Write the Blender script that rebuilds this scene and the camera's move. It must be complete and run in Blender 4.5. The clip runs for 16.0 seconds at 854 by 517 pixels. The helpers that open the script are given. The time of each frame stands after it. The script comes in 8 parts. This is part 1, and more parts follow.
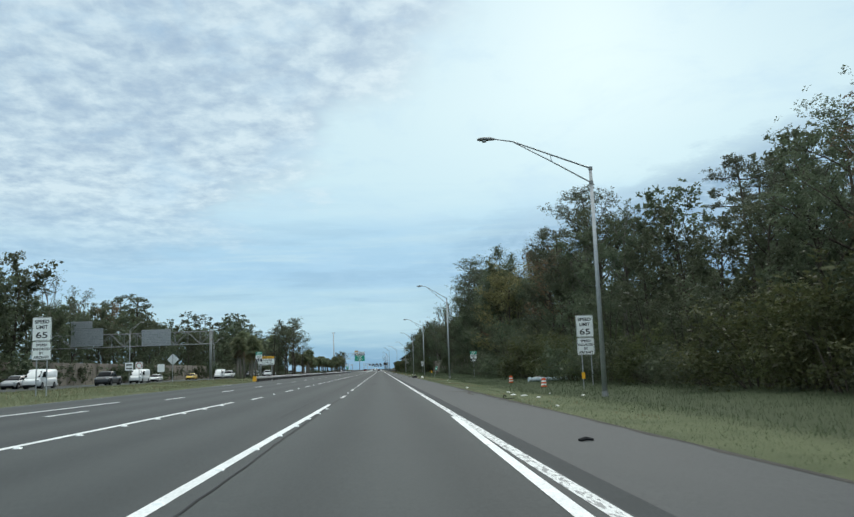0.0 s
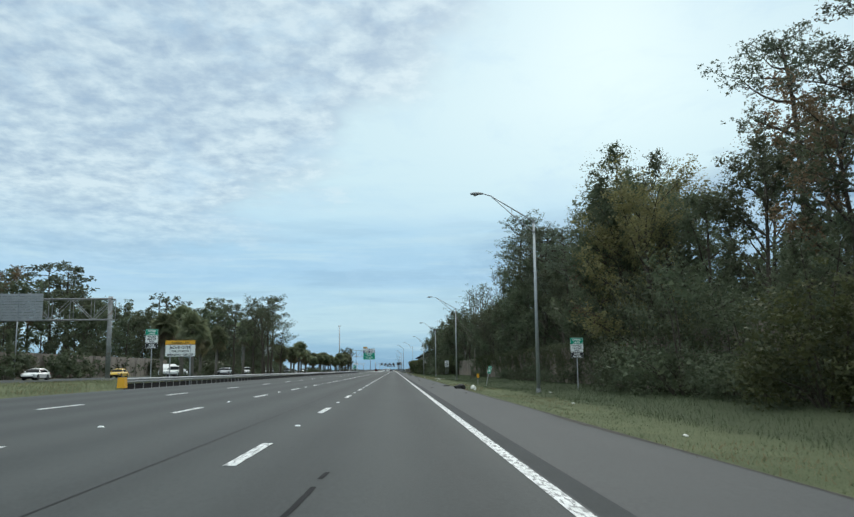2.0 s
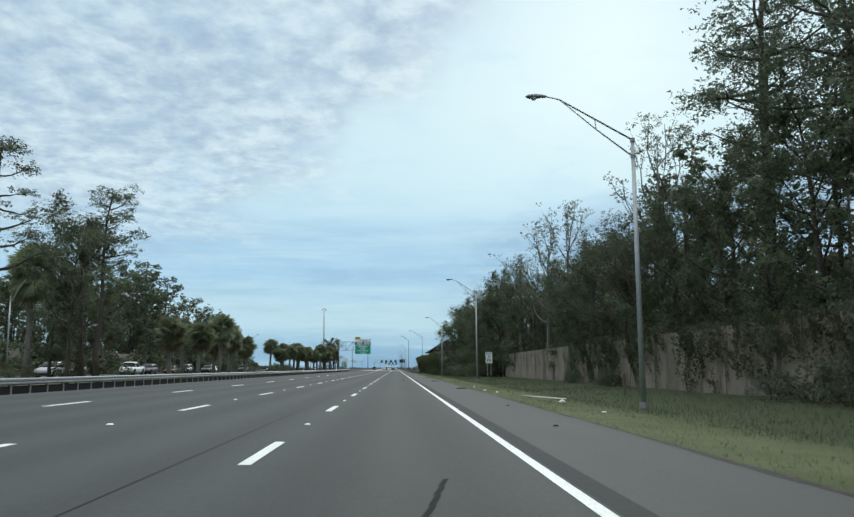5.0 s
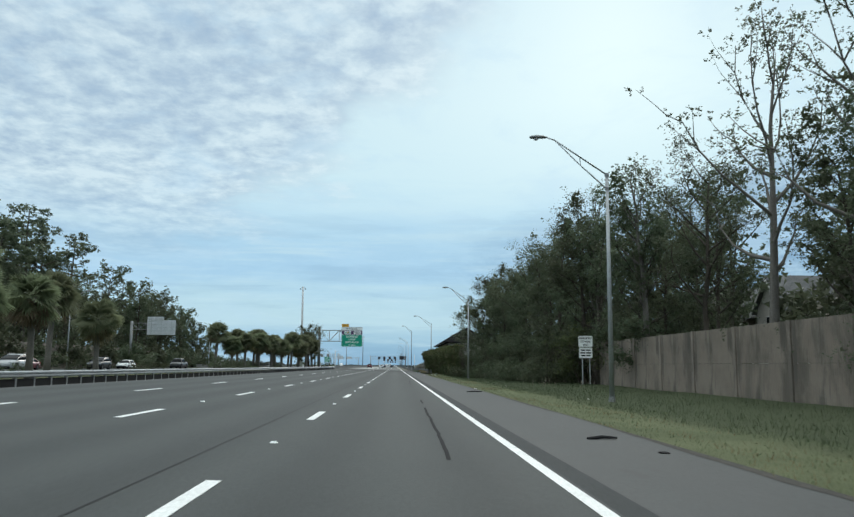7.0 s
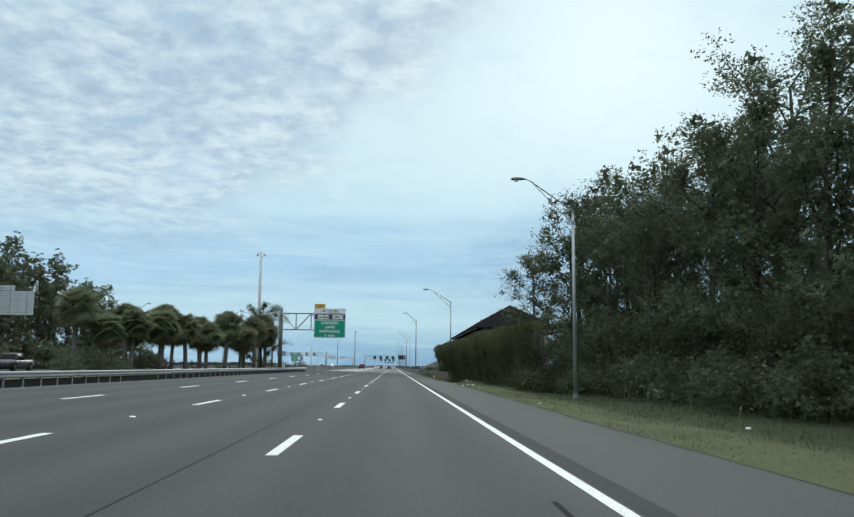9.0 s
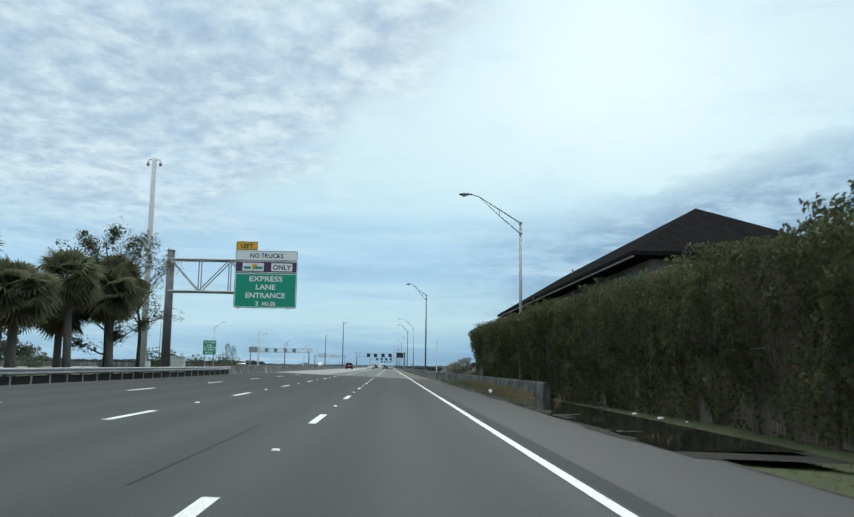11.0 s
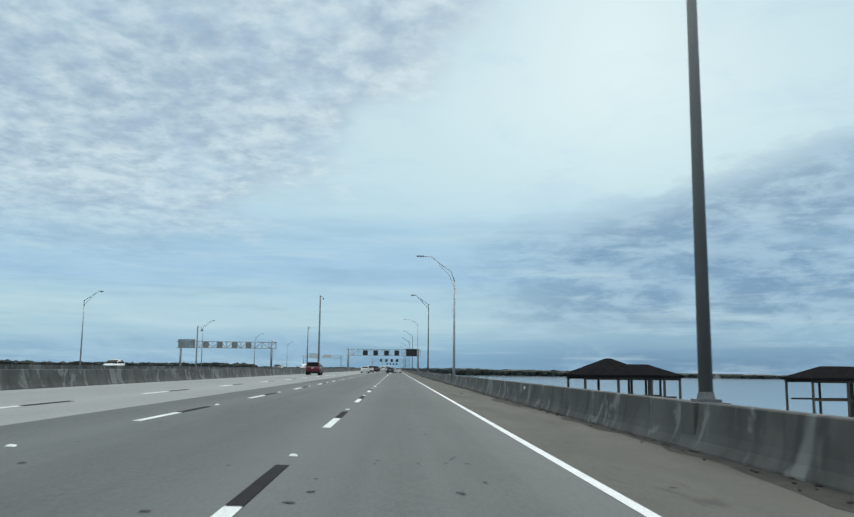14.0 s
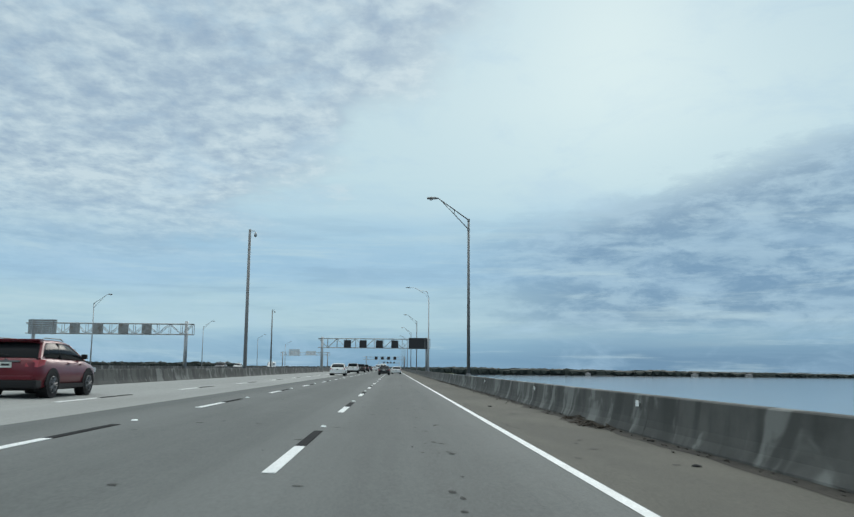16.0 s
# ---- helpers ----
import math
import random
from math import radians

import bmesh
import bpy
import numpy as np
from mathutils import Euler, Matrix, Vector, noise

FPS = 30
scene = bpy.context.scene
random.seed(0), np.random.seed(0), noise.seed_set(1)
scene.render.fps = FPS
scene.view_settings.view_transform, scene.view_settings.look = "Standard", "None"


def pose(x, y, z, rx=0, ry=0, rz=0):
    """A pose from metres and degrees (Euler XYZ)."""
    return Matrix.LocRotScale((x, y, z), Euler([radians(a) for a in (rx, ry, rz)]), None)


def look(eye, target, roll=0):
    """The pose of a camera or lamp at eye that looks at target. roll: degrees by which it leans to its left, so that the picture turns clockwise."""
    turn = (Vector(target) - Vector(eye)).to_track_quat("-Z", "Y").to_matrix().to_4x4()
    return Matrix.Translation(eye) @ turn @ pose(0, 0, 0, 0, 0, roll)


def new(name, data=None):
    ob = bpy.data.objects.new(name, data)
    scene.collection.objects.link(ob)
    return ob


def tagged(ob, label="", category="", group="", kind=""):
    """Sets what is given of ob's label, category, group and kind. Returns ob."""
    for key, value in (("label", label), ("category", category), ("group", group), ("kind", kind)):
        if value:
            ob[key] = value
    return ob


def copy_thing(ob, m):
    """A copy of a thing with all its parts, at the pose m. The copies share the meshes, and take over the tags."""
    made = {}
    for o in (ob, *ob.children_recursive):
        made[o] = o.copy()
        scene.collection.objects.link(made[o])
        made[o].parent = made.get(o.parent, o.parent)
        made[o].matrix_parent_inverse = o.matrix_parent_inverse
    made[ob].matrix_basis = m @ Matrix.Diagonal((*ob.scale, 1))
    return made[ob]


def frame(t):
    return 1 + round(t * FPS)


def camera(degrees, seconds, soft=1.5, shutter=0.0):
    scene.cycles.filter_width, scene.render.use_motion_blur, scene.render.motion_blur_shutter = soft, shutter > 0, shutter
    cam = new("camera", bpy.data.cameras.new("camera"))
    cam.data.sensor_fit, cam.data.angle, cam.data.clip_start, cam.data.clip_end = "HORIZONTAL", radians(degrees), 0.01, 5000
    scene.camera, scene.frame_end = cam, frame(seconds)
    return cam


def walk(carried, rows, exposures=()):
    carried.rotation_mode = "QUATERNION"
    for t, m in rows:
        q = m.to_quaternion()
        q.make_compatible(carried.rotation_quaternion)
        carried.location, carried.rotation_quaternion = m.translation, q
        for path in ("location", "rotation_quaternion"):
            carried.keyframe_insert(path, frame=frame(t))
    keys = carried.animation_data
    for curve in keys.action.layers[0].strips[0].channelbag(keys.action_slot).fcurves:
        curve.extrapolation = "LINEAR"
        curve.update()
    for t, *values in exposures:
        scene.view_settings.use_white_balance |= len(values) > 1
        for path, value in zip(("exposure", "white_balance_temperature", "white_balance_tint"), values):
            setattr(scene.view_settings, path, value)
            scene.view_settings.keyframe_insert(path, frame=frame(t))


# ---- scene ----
cam = camera(56.12, 16.0, soft=1.4, shutter=0.06)

# ---- the drive: along +y, the right edge line is x = 0
PATH = [
    (0.0, pose(-1.840, 0.127, 1.207, 97.771, 2.100, -3.278)),
    (0.5, pose(-1.669, 14.855, 1.202, 97.792, 1.443, -3.016)),
    (1.0, pose(-1.569, 29.604, 1.199, 97.873, 1.173, -2.684)),
    (1.5, pose(-1.519, 44.246, 1.198, 97.881, 0.862, -2.455)),
    (2.0, pose(-1.550, 58.746, 1.198, 97.888, 0.667, -2.340)),
    (2.5, pose(-1.570, 73.387, 1.199, 97.913, 0.596, -2.111)),
    (3.0, pose(-1.603, 88.313, 1.200, 97.852, 0.496, -1.826)),
    (5.5, pose(-1.739, 164.715, 1.204, 97.782, 0.332, -2.266)),
    (6.0, pose(-1.706, 180.192, 1.203, 97.770, 0.311, -2.289)),
    (6.5, pose(-1.738, 195.806, 1.204, 97.690, 0.021, -2.291)),
    (7.0, pose(-1.768, 211.715, 1.205, 97.646, -0.363, -2.267)),
    (7.5, pose(-1.767, 228.108, 1.205, 97.679, -0.528, -2.257)),
    (8.0, pose(-1.822, 244.505, 1.207, 97.697, -0.489, -2.228)),
    (8.5, pose(-1.915, 260.360, 1.210, 97.686, -0.540, -2.327)),
    (9.0, pose(-1.991, 275.966, 1.212, 97.711, -0.483, -2.431)),
    (9.5, pose(-2.042, 291.619, 1.213, 97.690, -0.569, -2.552)),
    (11.8, pose(-1.978, 366.665, 1.211, 97.706, -0.963, -2.530)),
    (12.0, pose(-1.965, 373.416, 1.211, 97.703, -0.944, -2.450)),
    (12.2, pose(-1.949, 380.382, 1.211, 97.683, -0.796, -2.387)),
    (12.5, pose(-1.921, 391.046, 1.210, 97.708, -0.578, -2.304)),
    (13.0, pose(-1.959, 408.993, 1.211, 97.714, -0.307, -2.245)),
    (13.2, pose(-1.983, 416.092, 1.212, 97.878, -0.339, -2.203)),
    (13.5, pose(-2.049, 426.651, 1.214, 97.944, -0.370, -2.210)),
    (13.8, pose(-2.146, 437.152, 1.217, 97.913, -0.540, -2.193)),
    (14.0, pose(-2.196, 444.279, 1.218, 97.862, -0.606, -2.217)),
    (14.5, pose(-2.253, 462.689, 1.220, 97.854, -0.492, -2.270)),
    (15.0, pose(-2.210, 481.781, 1.218, 97.927, -0.468, -2.402)),
    (15.5, pose(-2.187, 501.105, 1.218, 97.808, -0.393, -2.400)),
    (16.0, pose(-2.178, 520.379, 1.218, 97.789, -0.430, -2.388)),
]
walk(cam, PATH, exposures=((0.0, 0.06), (9.5, 0.06), (12.5, 0.10), (13.5, -0.06), (16.0, -0.18)))

# ---- light: an overcast sky, the sun behind thin cloud ahead to the right
SUN_AZ, SUN_EL = 16.0, 24.0
world = bpy.data.worlds.new("sky")
scene.world = world
world.use_nodes = True


class Nodes:
    """Short-hand for building a node tree."""

    def __init__(self, tree):
        self.t = tree
        tree.nodes.clear()

    def add(self, kind):
        return self.t.nodes.new(kind)

    def put(self, socket, value):
        if isinstance(value, bpy.types.NodeSocket):
            self.t.links.new(value, socket)
        elif value is not None:
            socket.default_value = value

    def math(self, op, a, b=None, c=None):
        n = self.add("ShaderNodeMath")
        n.operation = op
        for s, v in zip(n.inputs, (a, b, c)):
            self.put(s, v)
        return n.outputs[0]

    def smooth(self, x, lo, hi):
        n = self.add("ShaderNodeMapRange")
        n.interpolation_type = "SMOOTHSTEP"
        self.put(n.inputs[0], x)
        n.inputs[1].default_value, n.inputs[2].default_value = lo, hi
        return n.outputs[0]

    def mix(self, f, a, b, blend="MIX"):
        n = self.add("ShaderNodeMix")
        n.data_type, n.blend_type = "RGBA", blend
        self.put(n.inputs[0], f)
        self.put(n.inputs[6], a if isinstance(a, bpy.types.NodeSocket) else (*a, 1))
        self.put(n.inputs[7], b if isinstance(b, bpy.types.NodeSocket) else (*b, 1))
        return n.outputs[2]

    def noise(self, vec, scale, detail=4, rough=0.55, distort=0.0):
        n = self.add("ShaderNodeTexNoise")
        self.put(n.inputs["Vector"], vec)
        n.inputs["Scale"].default_value, n.inputs["Detail"].default_value = scale, detail
        n.inputs["Roughness"].default_value, n.inputs["Distortion"].default_value = rough, distort
        return n.outputs["Fac"]

    def vec(self, x, y, z=0.0):
        n = self.add("ShaderNodeCombineXYZ")
        for s, v in zip(n.inputs, (x, y, z)):
            self.put(s, v)
        return n.outputs[0]

    def ramp(self, f, stops):
        n = self.add("ShaderNodeValToRGB")
        self.put(n.inputs[0], f)
        e = n.color_ramp.elements
        while len(e) < len(stops):
            e.new(0.5)
        for el, (p, c) in zip(e, stops):
            el.position, el.color = p, (*c, 1)
        return n.outputs[0]


def build_sky():
    n = Nodes(world.node_tree)
    out = n.add("ShaderNodeOutputWorld")
    bg = n.add("ShaderNodeBackground")
    n.t.links.new(bg.outputs[0], out.inputs[0])
    co = n.add("ShaderNodeTexCoord").outputs["Generated"]
    sep = n.add("ShaderNodeSeparateXYZ")
    n.t.links.new(co, sep.inputs[0])
    x, y, z = sep.outputs
    az = n.math("MULTIPLY", n.math("ARCTAN2", x, y), 57.2958)
    el = n.math("MULTIPLY", n.math("ARCSINE", z), 57.2958)
    # clear air from the sky model
    air = n.add("ShaderNodeTexSky")
    air.sky_type, air.sun_disc = "NISHITA", False
    air.sun_elevation, air.sun_rotation = radians(SUN_EL), radians(SUN_AZ)
    clear = n.mix(1.0, air.outputs[0], (0.075, 0.080, 0.080), "MULTIPLY")
    # layered high cloud: colour by elevation, its layers waved by noise
    flat = n.vec(n.math("MULTIPLY", az, 0.05), n.math("MULTIPLY", el, 0.42))
    wave = n.noise(flat, 1.0, 5, 0.6, 0.4)
    lift = n.math("ADD", el, n.math("MULTIPLY", n.math("SUBTRACT", wave, 0.5), 5.0))
    layer = n.ramp(n.math("DIVIDE", lift, 30.0), [
        (0.0, (0.27, 0.46, 0.62)), (0.05, (0.36, 0.57, 0.71)), (0.10, (0.54, 0.73, 0.79)), (0.15, (0.52, 0.72, 0.80)),
        (0.22, (0.43, 0.65, 0.82)), (0.30, (0.46, 0.68, 0.83)), (0.42, (0.62, 0.80, 0.86)), (0.62, (0.65, 0.82, 0.87)), (1.0, (0.62, 0.79, 0.87))])
    # puffy rippled sheet, seen flatter towards the horizon
    den = n.math("ADD", z, 0.13)
    plane = n.vec(n.math("MULTIPLY", n.math("DIVIDE", x, den), 1.15), n.math("DIVIDE", y, den))
    rip = n.noise(plane, 10.5, 7, 0.60, 0.15)
    big = n.noise(plane, 2.4, 4, 0.55, 0.3)
    clump = n.math("ADD", n.math("MULTIPLY", rip, 0.55), n.math("MULTIPLY", big, 0.45))
    ripple = n.ramp(clump, [(0.37, (0.36, 0.48, 0.62)), (0.44, (0.44, 0.555, 0.67)), (0.51, (0.55, 0.67, 0.755)), (0.59, (0.69, 0.80, 0.85))])
    edge = n.math("SUBTRACT", n.math("SUBTRACT", el, 12.5), n.math("MULTIPLY", n.math("ADD", az, 6.3), 0.82))
    edge = n.math("ADD", edge, n.math("MULTIPLY", n.math("SUBTRACT", big, 0.5), 16.0))
    edge = n.math("ADD", edge, n.math("MULTIPLY", n.math("SUBTRACT", rip, 0.5), 6.0))
    sheet = n.math("MULTIPLY", n.smooth(edge, -2.0, 4.5), n.smooth(el, 5.0, 13.0))
    col = n.mix(n.math("MULTIPLY", sheet, 0.9), layer, ripple)
    # grey-blue bank low to the right and over the far water
    streak = n.noise(n.vec(n.math("MULTIPLY", az, 0.15), n.math("MULTIPLY", el, 0.45)), 1.5, 8, 0.66, 0.25)
    rise = n.math("MULTIPLY", n.math("MAXIMUM", n.math("SUBTRACT", az, 12.0), 0.0), 0.27)
    under = n.math("ADD", n.math("SUBTRACT", n.math("ADD", 11.2, rise), el), n.math("MULTIPLY", n.math("SUBTRACT", streak, 0.5), 7.0))
    bank = n.math("MULTIPLY", n.smooth(under, -0.4, 2.4), n.smooth(n.math("ADD", el, n.math("MULTIPLY", streak, 2.0)), 2.4, 4.8))
    bank = n.math("MULTIPLY", bank, n.math("ADD", 0.12, n.math("MULTIPLY", n.smooth(az, 1.0, 16.0), 0.74)))
    bank_col = n.mix(n.smooth(streak, 0.38, 0.62), (0.20, 0.335, 0.49), (0.40, 0.56, 0.69))
    col = n.mix(bank, col, bank_col)
    haze_ = n.math("MULTIPLY", n.math("SUBTRACT", 1.0, n.smooth(el, 0.6, 3.4)), n.math("ADD", 0.34, n.math("MULTIPLY", n.smooth(az, 3.0, 18.0), 0.66)))
    col = n.mix(n.math("MULTIPLY", haze_, 0.85), col, (0.19, 0.315, 0.45))
    # thin level streaks low down
    low = n.noise(n.vec(n.math("MULTIPLY", az, 0.07), n.math("MULTIPLY", el, 0.85)), 1.0, 6, 0.62, 0.3)
    near = n.math("SUBTRACT", 1.0, n.smooth(el, 7.0, 14.0))
    col = n.mix(n.math("MULTIPLY", n.math("MULTIPLY", n.smooth(low, 0.50, 0.68), near), 0.42), col, (0.62, 0.78, 0.82))
    col = n.mix(n.math("MULTIPLY", n.math("MULTIPLY", n.smooth(low, 0.50, 0.34), near), 0.30), col, (0.30, 0.46, 0.60))
    # faint wisps across the bright sheet
    wisp = n.noise(n.vec(n.math("MULTIPLY", az, 0.09), n.math("MULTIPLY", el, 0.20)), 1.3, 6, 0.62, 0.5)
    col = n.mix(n.math("MULTIPLY", n.smooth(wisp, 0.48, 0.72), 0.45), col, (0.50, 0.69, 0.84))
    # glow of the hidden sun
    d = n.math("SQRT", n.math("ADD", n.math("POWER", n.math("SUBTRACT", az, SUN_AZ), 2.0), n.math("POWER", n.math("SUBTRACT", el, SUN_EL), 2.0)))
    glow = n.math("POWER", n.math("SUBTRACT", 1.0, n.smooth(d, 0.0, 13.0)), 2.0)
    col = n.mix(n.math("MULTIPLY", glow, 0.30), col, (0.80, 0.92, 0.90))
    # thin places let the clear air through
    col = n.mix(n.math("MULTIPLY", n.smooth(el, 6.0, 20.0), 0.12), col, clear)
    # the cloud is thinner and whiter overhead
    col = n.mix(n.smooth(el, 26.0, 48.0), col, (1.50, 1.56, 1.52))
    # the cloud takes a little red out of the light
    col = n.mix(1.0, col, (0.950, 1.0, 1.025), "MULTIPLY")
    n.t.links.new(col, bg.inputs[0])
    bg.inputs[1].default_value = 1.0


build_sky()
sun_data = bpy.data.lights.new("sun", "SUN")
sun_data.energy, sun_data.angle, sun_data.color = 0.7, radians(20), (1.0, 0.95, 0.88)
sun = new("sun", sun_data)
_a, _e = radians(SUN_AZ), radians(SUN_EL)
sun.matrix_world = look((40, -60, 80), (40 - math.sin(_a) * math.cos(_e), -60 - math.cos(_a) * math.cos(_e), 80 - math.sin(_e)))

# ---- materials
def surface(name, c1, c2, scale=1.5, fine=30.0, rough=0.8, metal=0.0, bump=0.15, stretch=(1, 1, 1), contrast=(0.35, 0.65), stain=None, stain_scale=0.4, stain_cut=(0.52, 0.7), per_object=0.0, coat=0.0):
    """A two-scale surface: c1 to c2 by broad noise, fine grain on top, stains of a third colour, fine relief."""
    m = bpy.data.materials.new(name)
    m.use_nodes = True
    n = Nodes(m.node_tree)
    out, bs = n.add("ShaderNodeOutputMaterial"), n.add("ShaderNodeBsdfPrincipled")
    n.t.links.new(bs.outputs[0], out.inputs[0])
    co = n.add("ShaderNodeTexCoord").outputs["Object"]
    mp = n.add("ShaderNodeMapping")
    n.t.links.new(co, mp.inputs[0])
    mp.inputs["Scale"].default_value = stretch
    v = mp.outputs[0]
    info = n.add("ShaderNodeObjectInfo")
    broad = n.noise(v, scale, 5, 0.6)
    grain = n.noise(co, fine, 3, 0.6)
    col = n.mix(n.smooth(broad, *contrast), c1, c2)
    col = n.mix(0.5, col, n.mix(n.smooth(grain, 0.25, 0.75), tuple(a * 0.72 for a in c1), tuple(min(1, b * 1.2) for b in c2)))
    if stain:
        s = n.noise(v, stain_scale, 6, 0.65, 0.6)
        col = n.mix(n.math("MULTIPLY", n.smooth(s, *stain_cut), 0.8), col, stain)
    if per_object:
        hs = n.add("ShaderNodeHueSaturation")
        n.t.links.new(col, hs.inputs["Color"])
        n.put(hs.inputs["Value"], n.math("ADD", 1.0 - per_object, n.math("MULTIPLY", info.outputs["Random"], 2 * per_object)))
        n.put(hs.inputs["Hue"], n.math("ADD", 0.5 - 0.03 * (per_object > 0.2), n.math("MULTIPLY", info.outputs["Random"], 0.06 * (per_object > 0.2))))
        col = hs.outputs[0]
    n.t.links.new(col, bs.inputs["Base Color"])
    n.put(bs.inputs["Roughness"], n.math("ADD", rough - 0.08, n.math("MULTIPLY", broad, 0.16)))
    bs.inputs["Metallic"].default_value = metal
    bs.inputs["Coat Weight"].default_value = coat
    if rough >= 0.85:
        bs.inputs["Specular IOR Level"].default_value = 0.2
    if bump:
        b = n.add("ShaderNodeBump")
        b.inputs["Strength"].default_value, b.inputs["Distance"].default_value = bump, 0.02
        n.t.links.new(grain, b.inputs["Height"])
        n.t.links.new(b.outputs[0], bs.inputs["Normal"])
    return m


def leafy(name, dark, light, per=0.25, gloss=0.55):
    """Leaves: each clump and each leaf a little different, some light let through."""
    m = bpy.data.materials.new(name)
    m.use_nodes = True
    n = Nodes(m.node_tree)
    out, bs = n.add("ShaderNodeOutputMaterial"), n.add("ShaderNodeBsdfPrincipled")
    co = n.add("ShaderNodeTexCoord").outputs["Object"]
    geo = n.add("ShaderNodeNewGeometry")
    info = n.add("ShaderNodeObjectInfo")
    f = n.math("ADD", n.math("MULTIPLY", geo.outputs["Random Per Island"], 0.16), n.math("MULTIPLY", n.noise(co, 0.45, 3), 0.92))
    col = n.mix(n.smooth(f, 0.2, 0.9), dark, light)
    hs = n.add("ShaderNodeHueSaturation")
    n.t.links.new(col, hs.inputs["Color"])
    n.put(hs.inputs["Hue"], n.math("ADD", 0.475, n.math("MULTIPLY", info.outputs["Random"], 0.05)))
    n.put(hs.inputs["Value"], n.math("ADD", 1.0 - per, n.math("MULTIPLY", info.outputs["Random"], 2 * per)))
    n.t.links.new(hs.outputs[0], bs.inputs["Base Color"])
    bs.inputs["Roughness"].default_value = gloss
    bs.inputs["Specular IOR Level"].default_value = 0.25
    tr = n.add("ShaderNodeBsdfTranslucent")
    n.t.links.new(hs.outputs[0], tr.inputs[0])
    mx = n.add("ShaderNodeMixShader")
    mx.inputs[0].default_value = 0.48
    n.t.links.new(bs.outputs[0], mx.inputs[1])
    n.t.links.new(tr.outputs[0], mx.inputs[2])
    n.t.links.new(mx.outputs[0], out.inputs[0])
    return m


def plain(name, c, rough=0.5, metal=0.0, coat=0.0, grime=0.12, alpha=None):
    """A painted, plastic or metal face with faint grime."""
    m = bpy.data.materials.new(name)
    m.use_nodes = True
    n = Nodes(m.node_tree)
    out, bs = n.add("ShaderNodeOutputMaterial"), n.add("ShaderNodeBsdfPrincipled")
    n.t.links.new(bs.outputs[0], out.inputs[0])
    co = n.add("ShaderNodeTexCoord").outputs["Object"]
    g = n.noise(co, 3.0, 5, 0.6)
    n.t.links.new(n.mix(n.math("MULTIPLY", n.smooth(g, 0.45, 0.75), grime * 2), c, tuple(a * 0.55 + 0.01 for a in c)), bs.inputs["Base Color"])
    n.put(bs.inputs["Roughness"], n.math("ADD", rough, n.math("MULTIPLY", n.math("SUBTRACT", g, 0.5), 0.15)))
    bs.inputs["Metallic"].default_value, bs.inputs["Coat Weight"].default_value = metal, coat
    return m


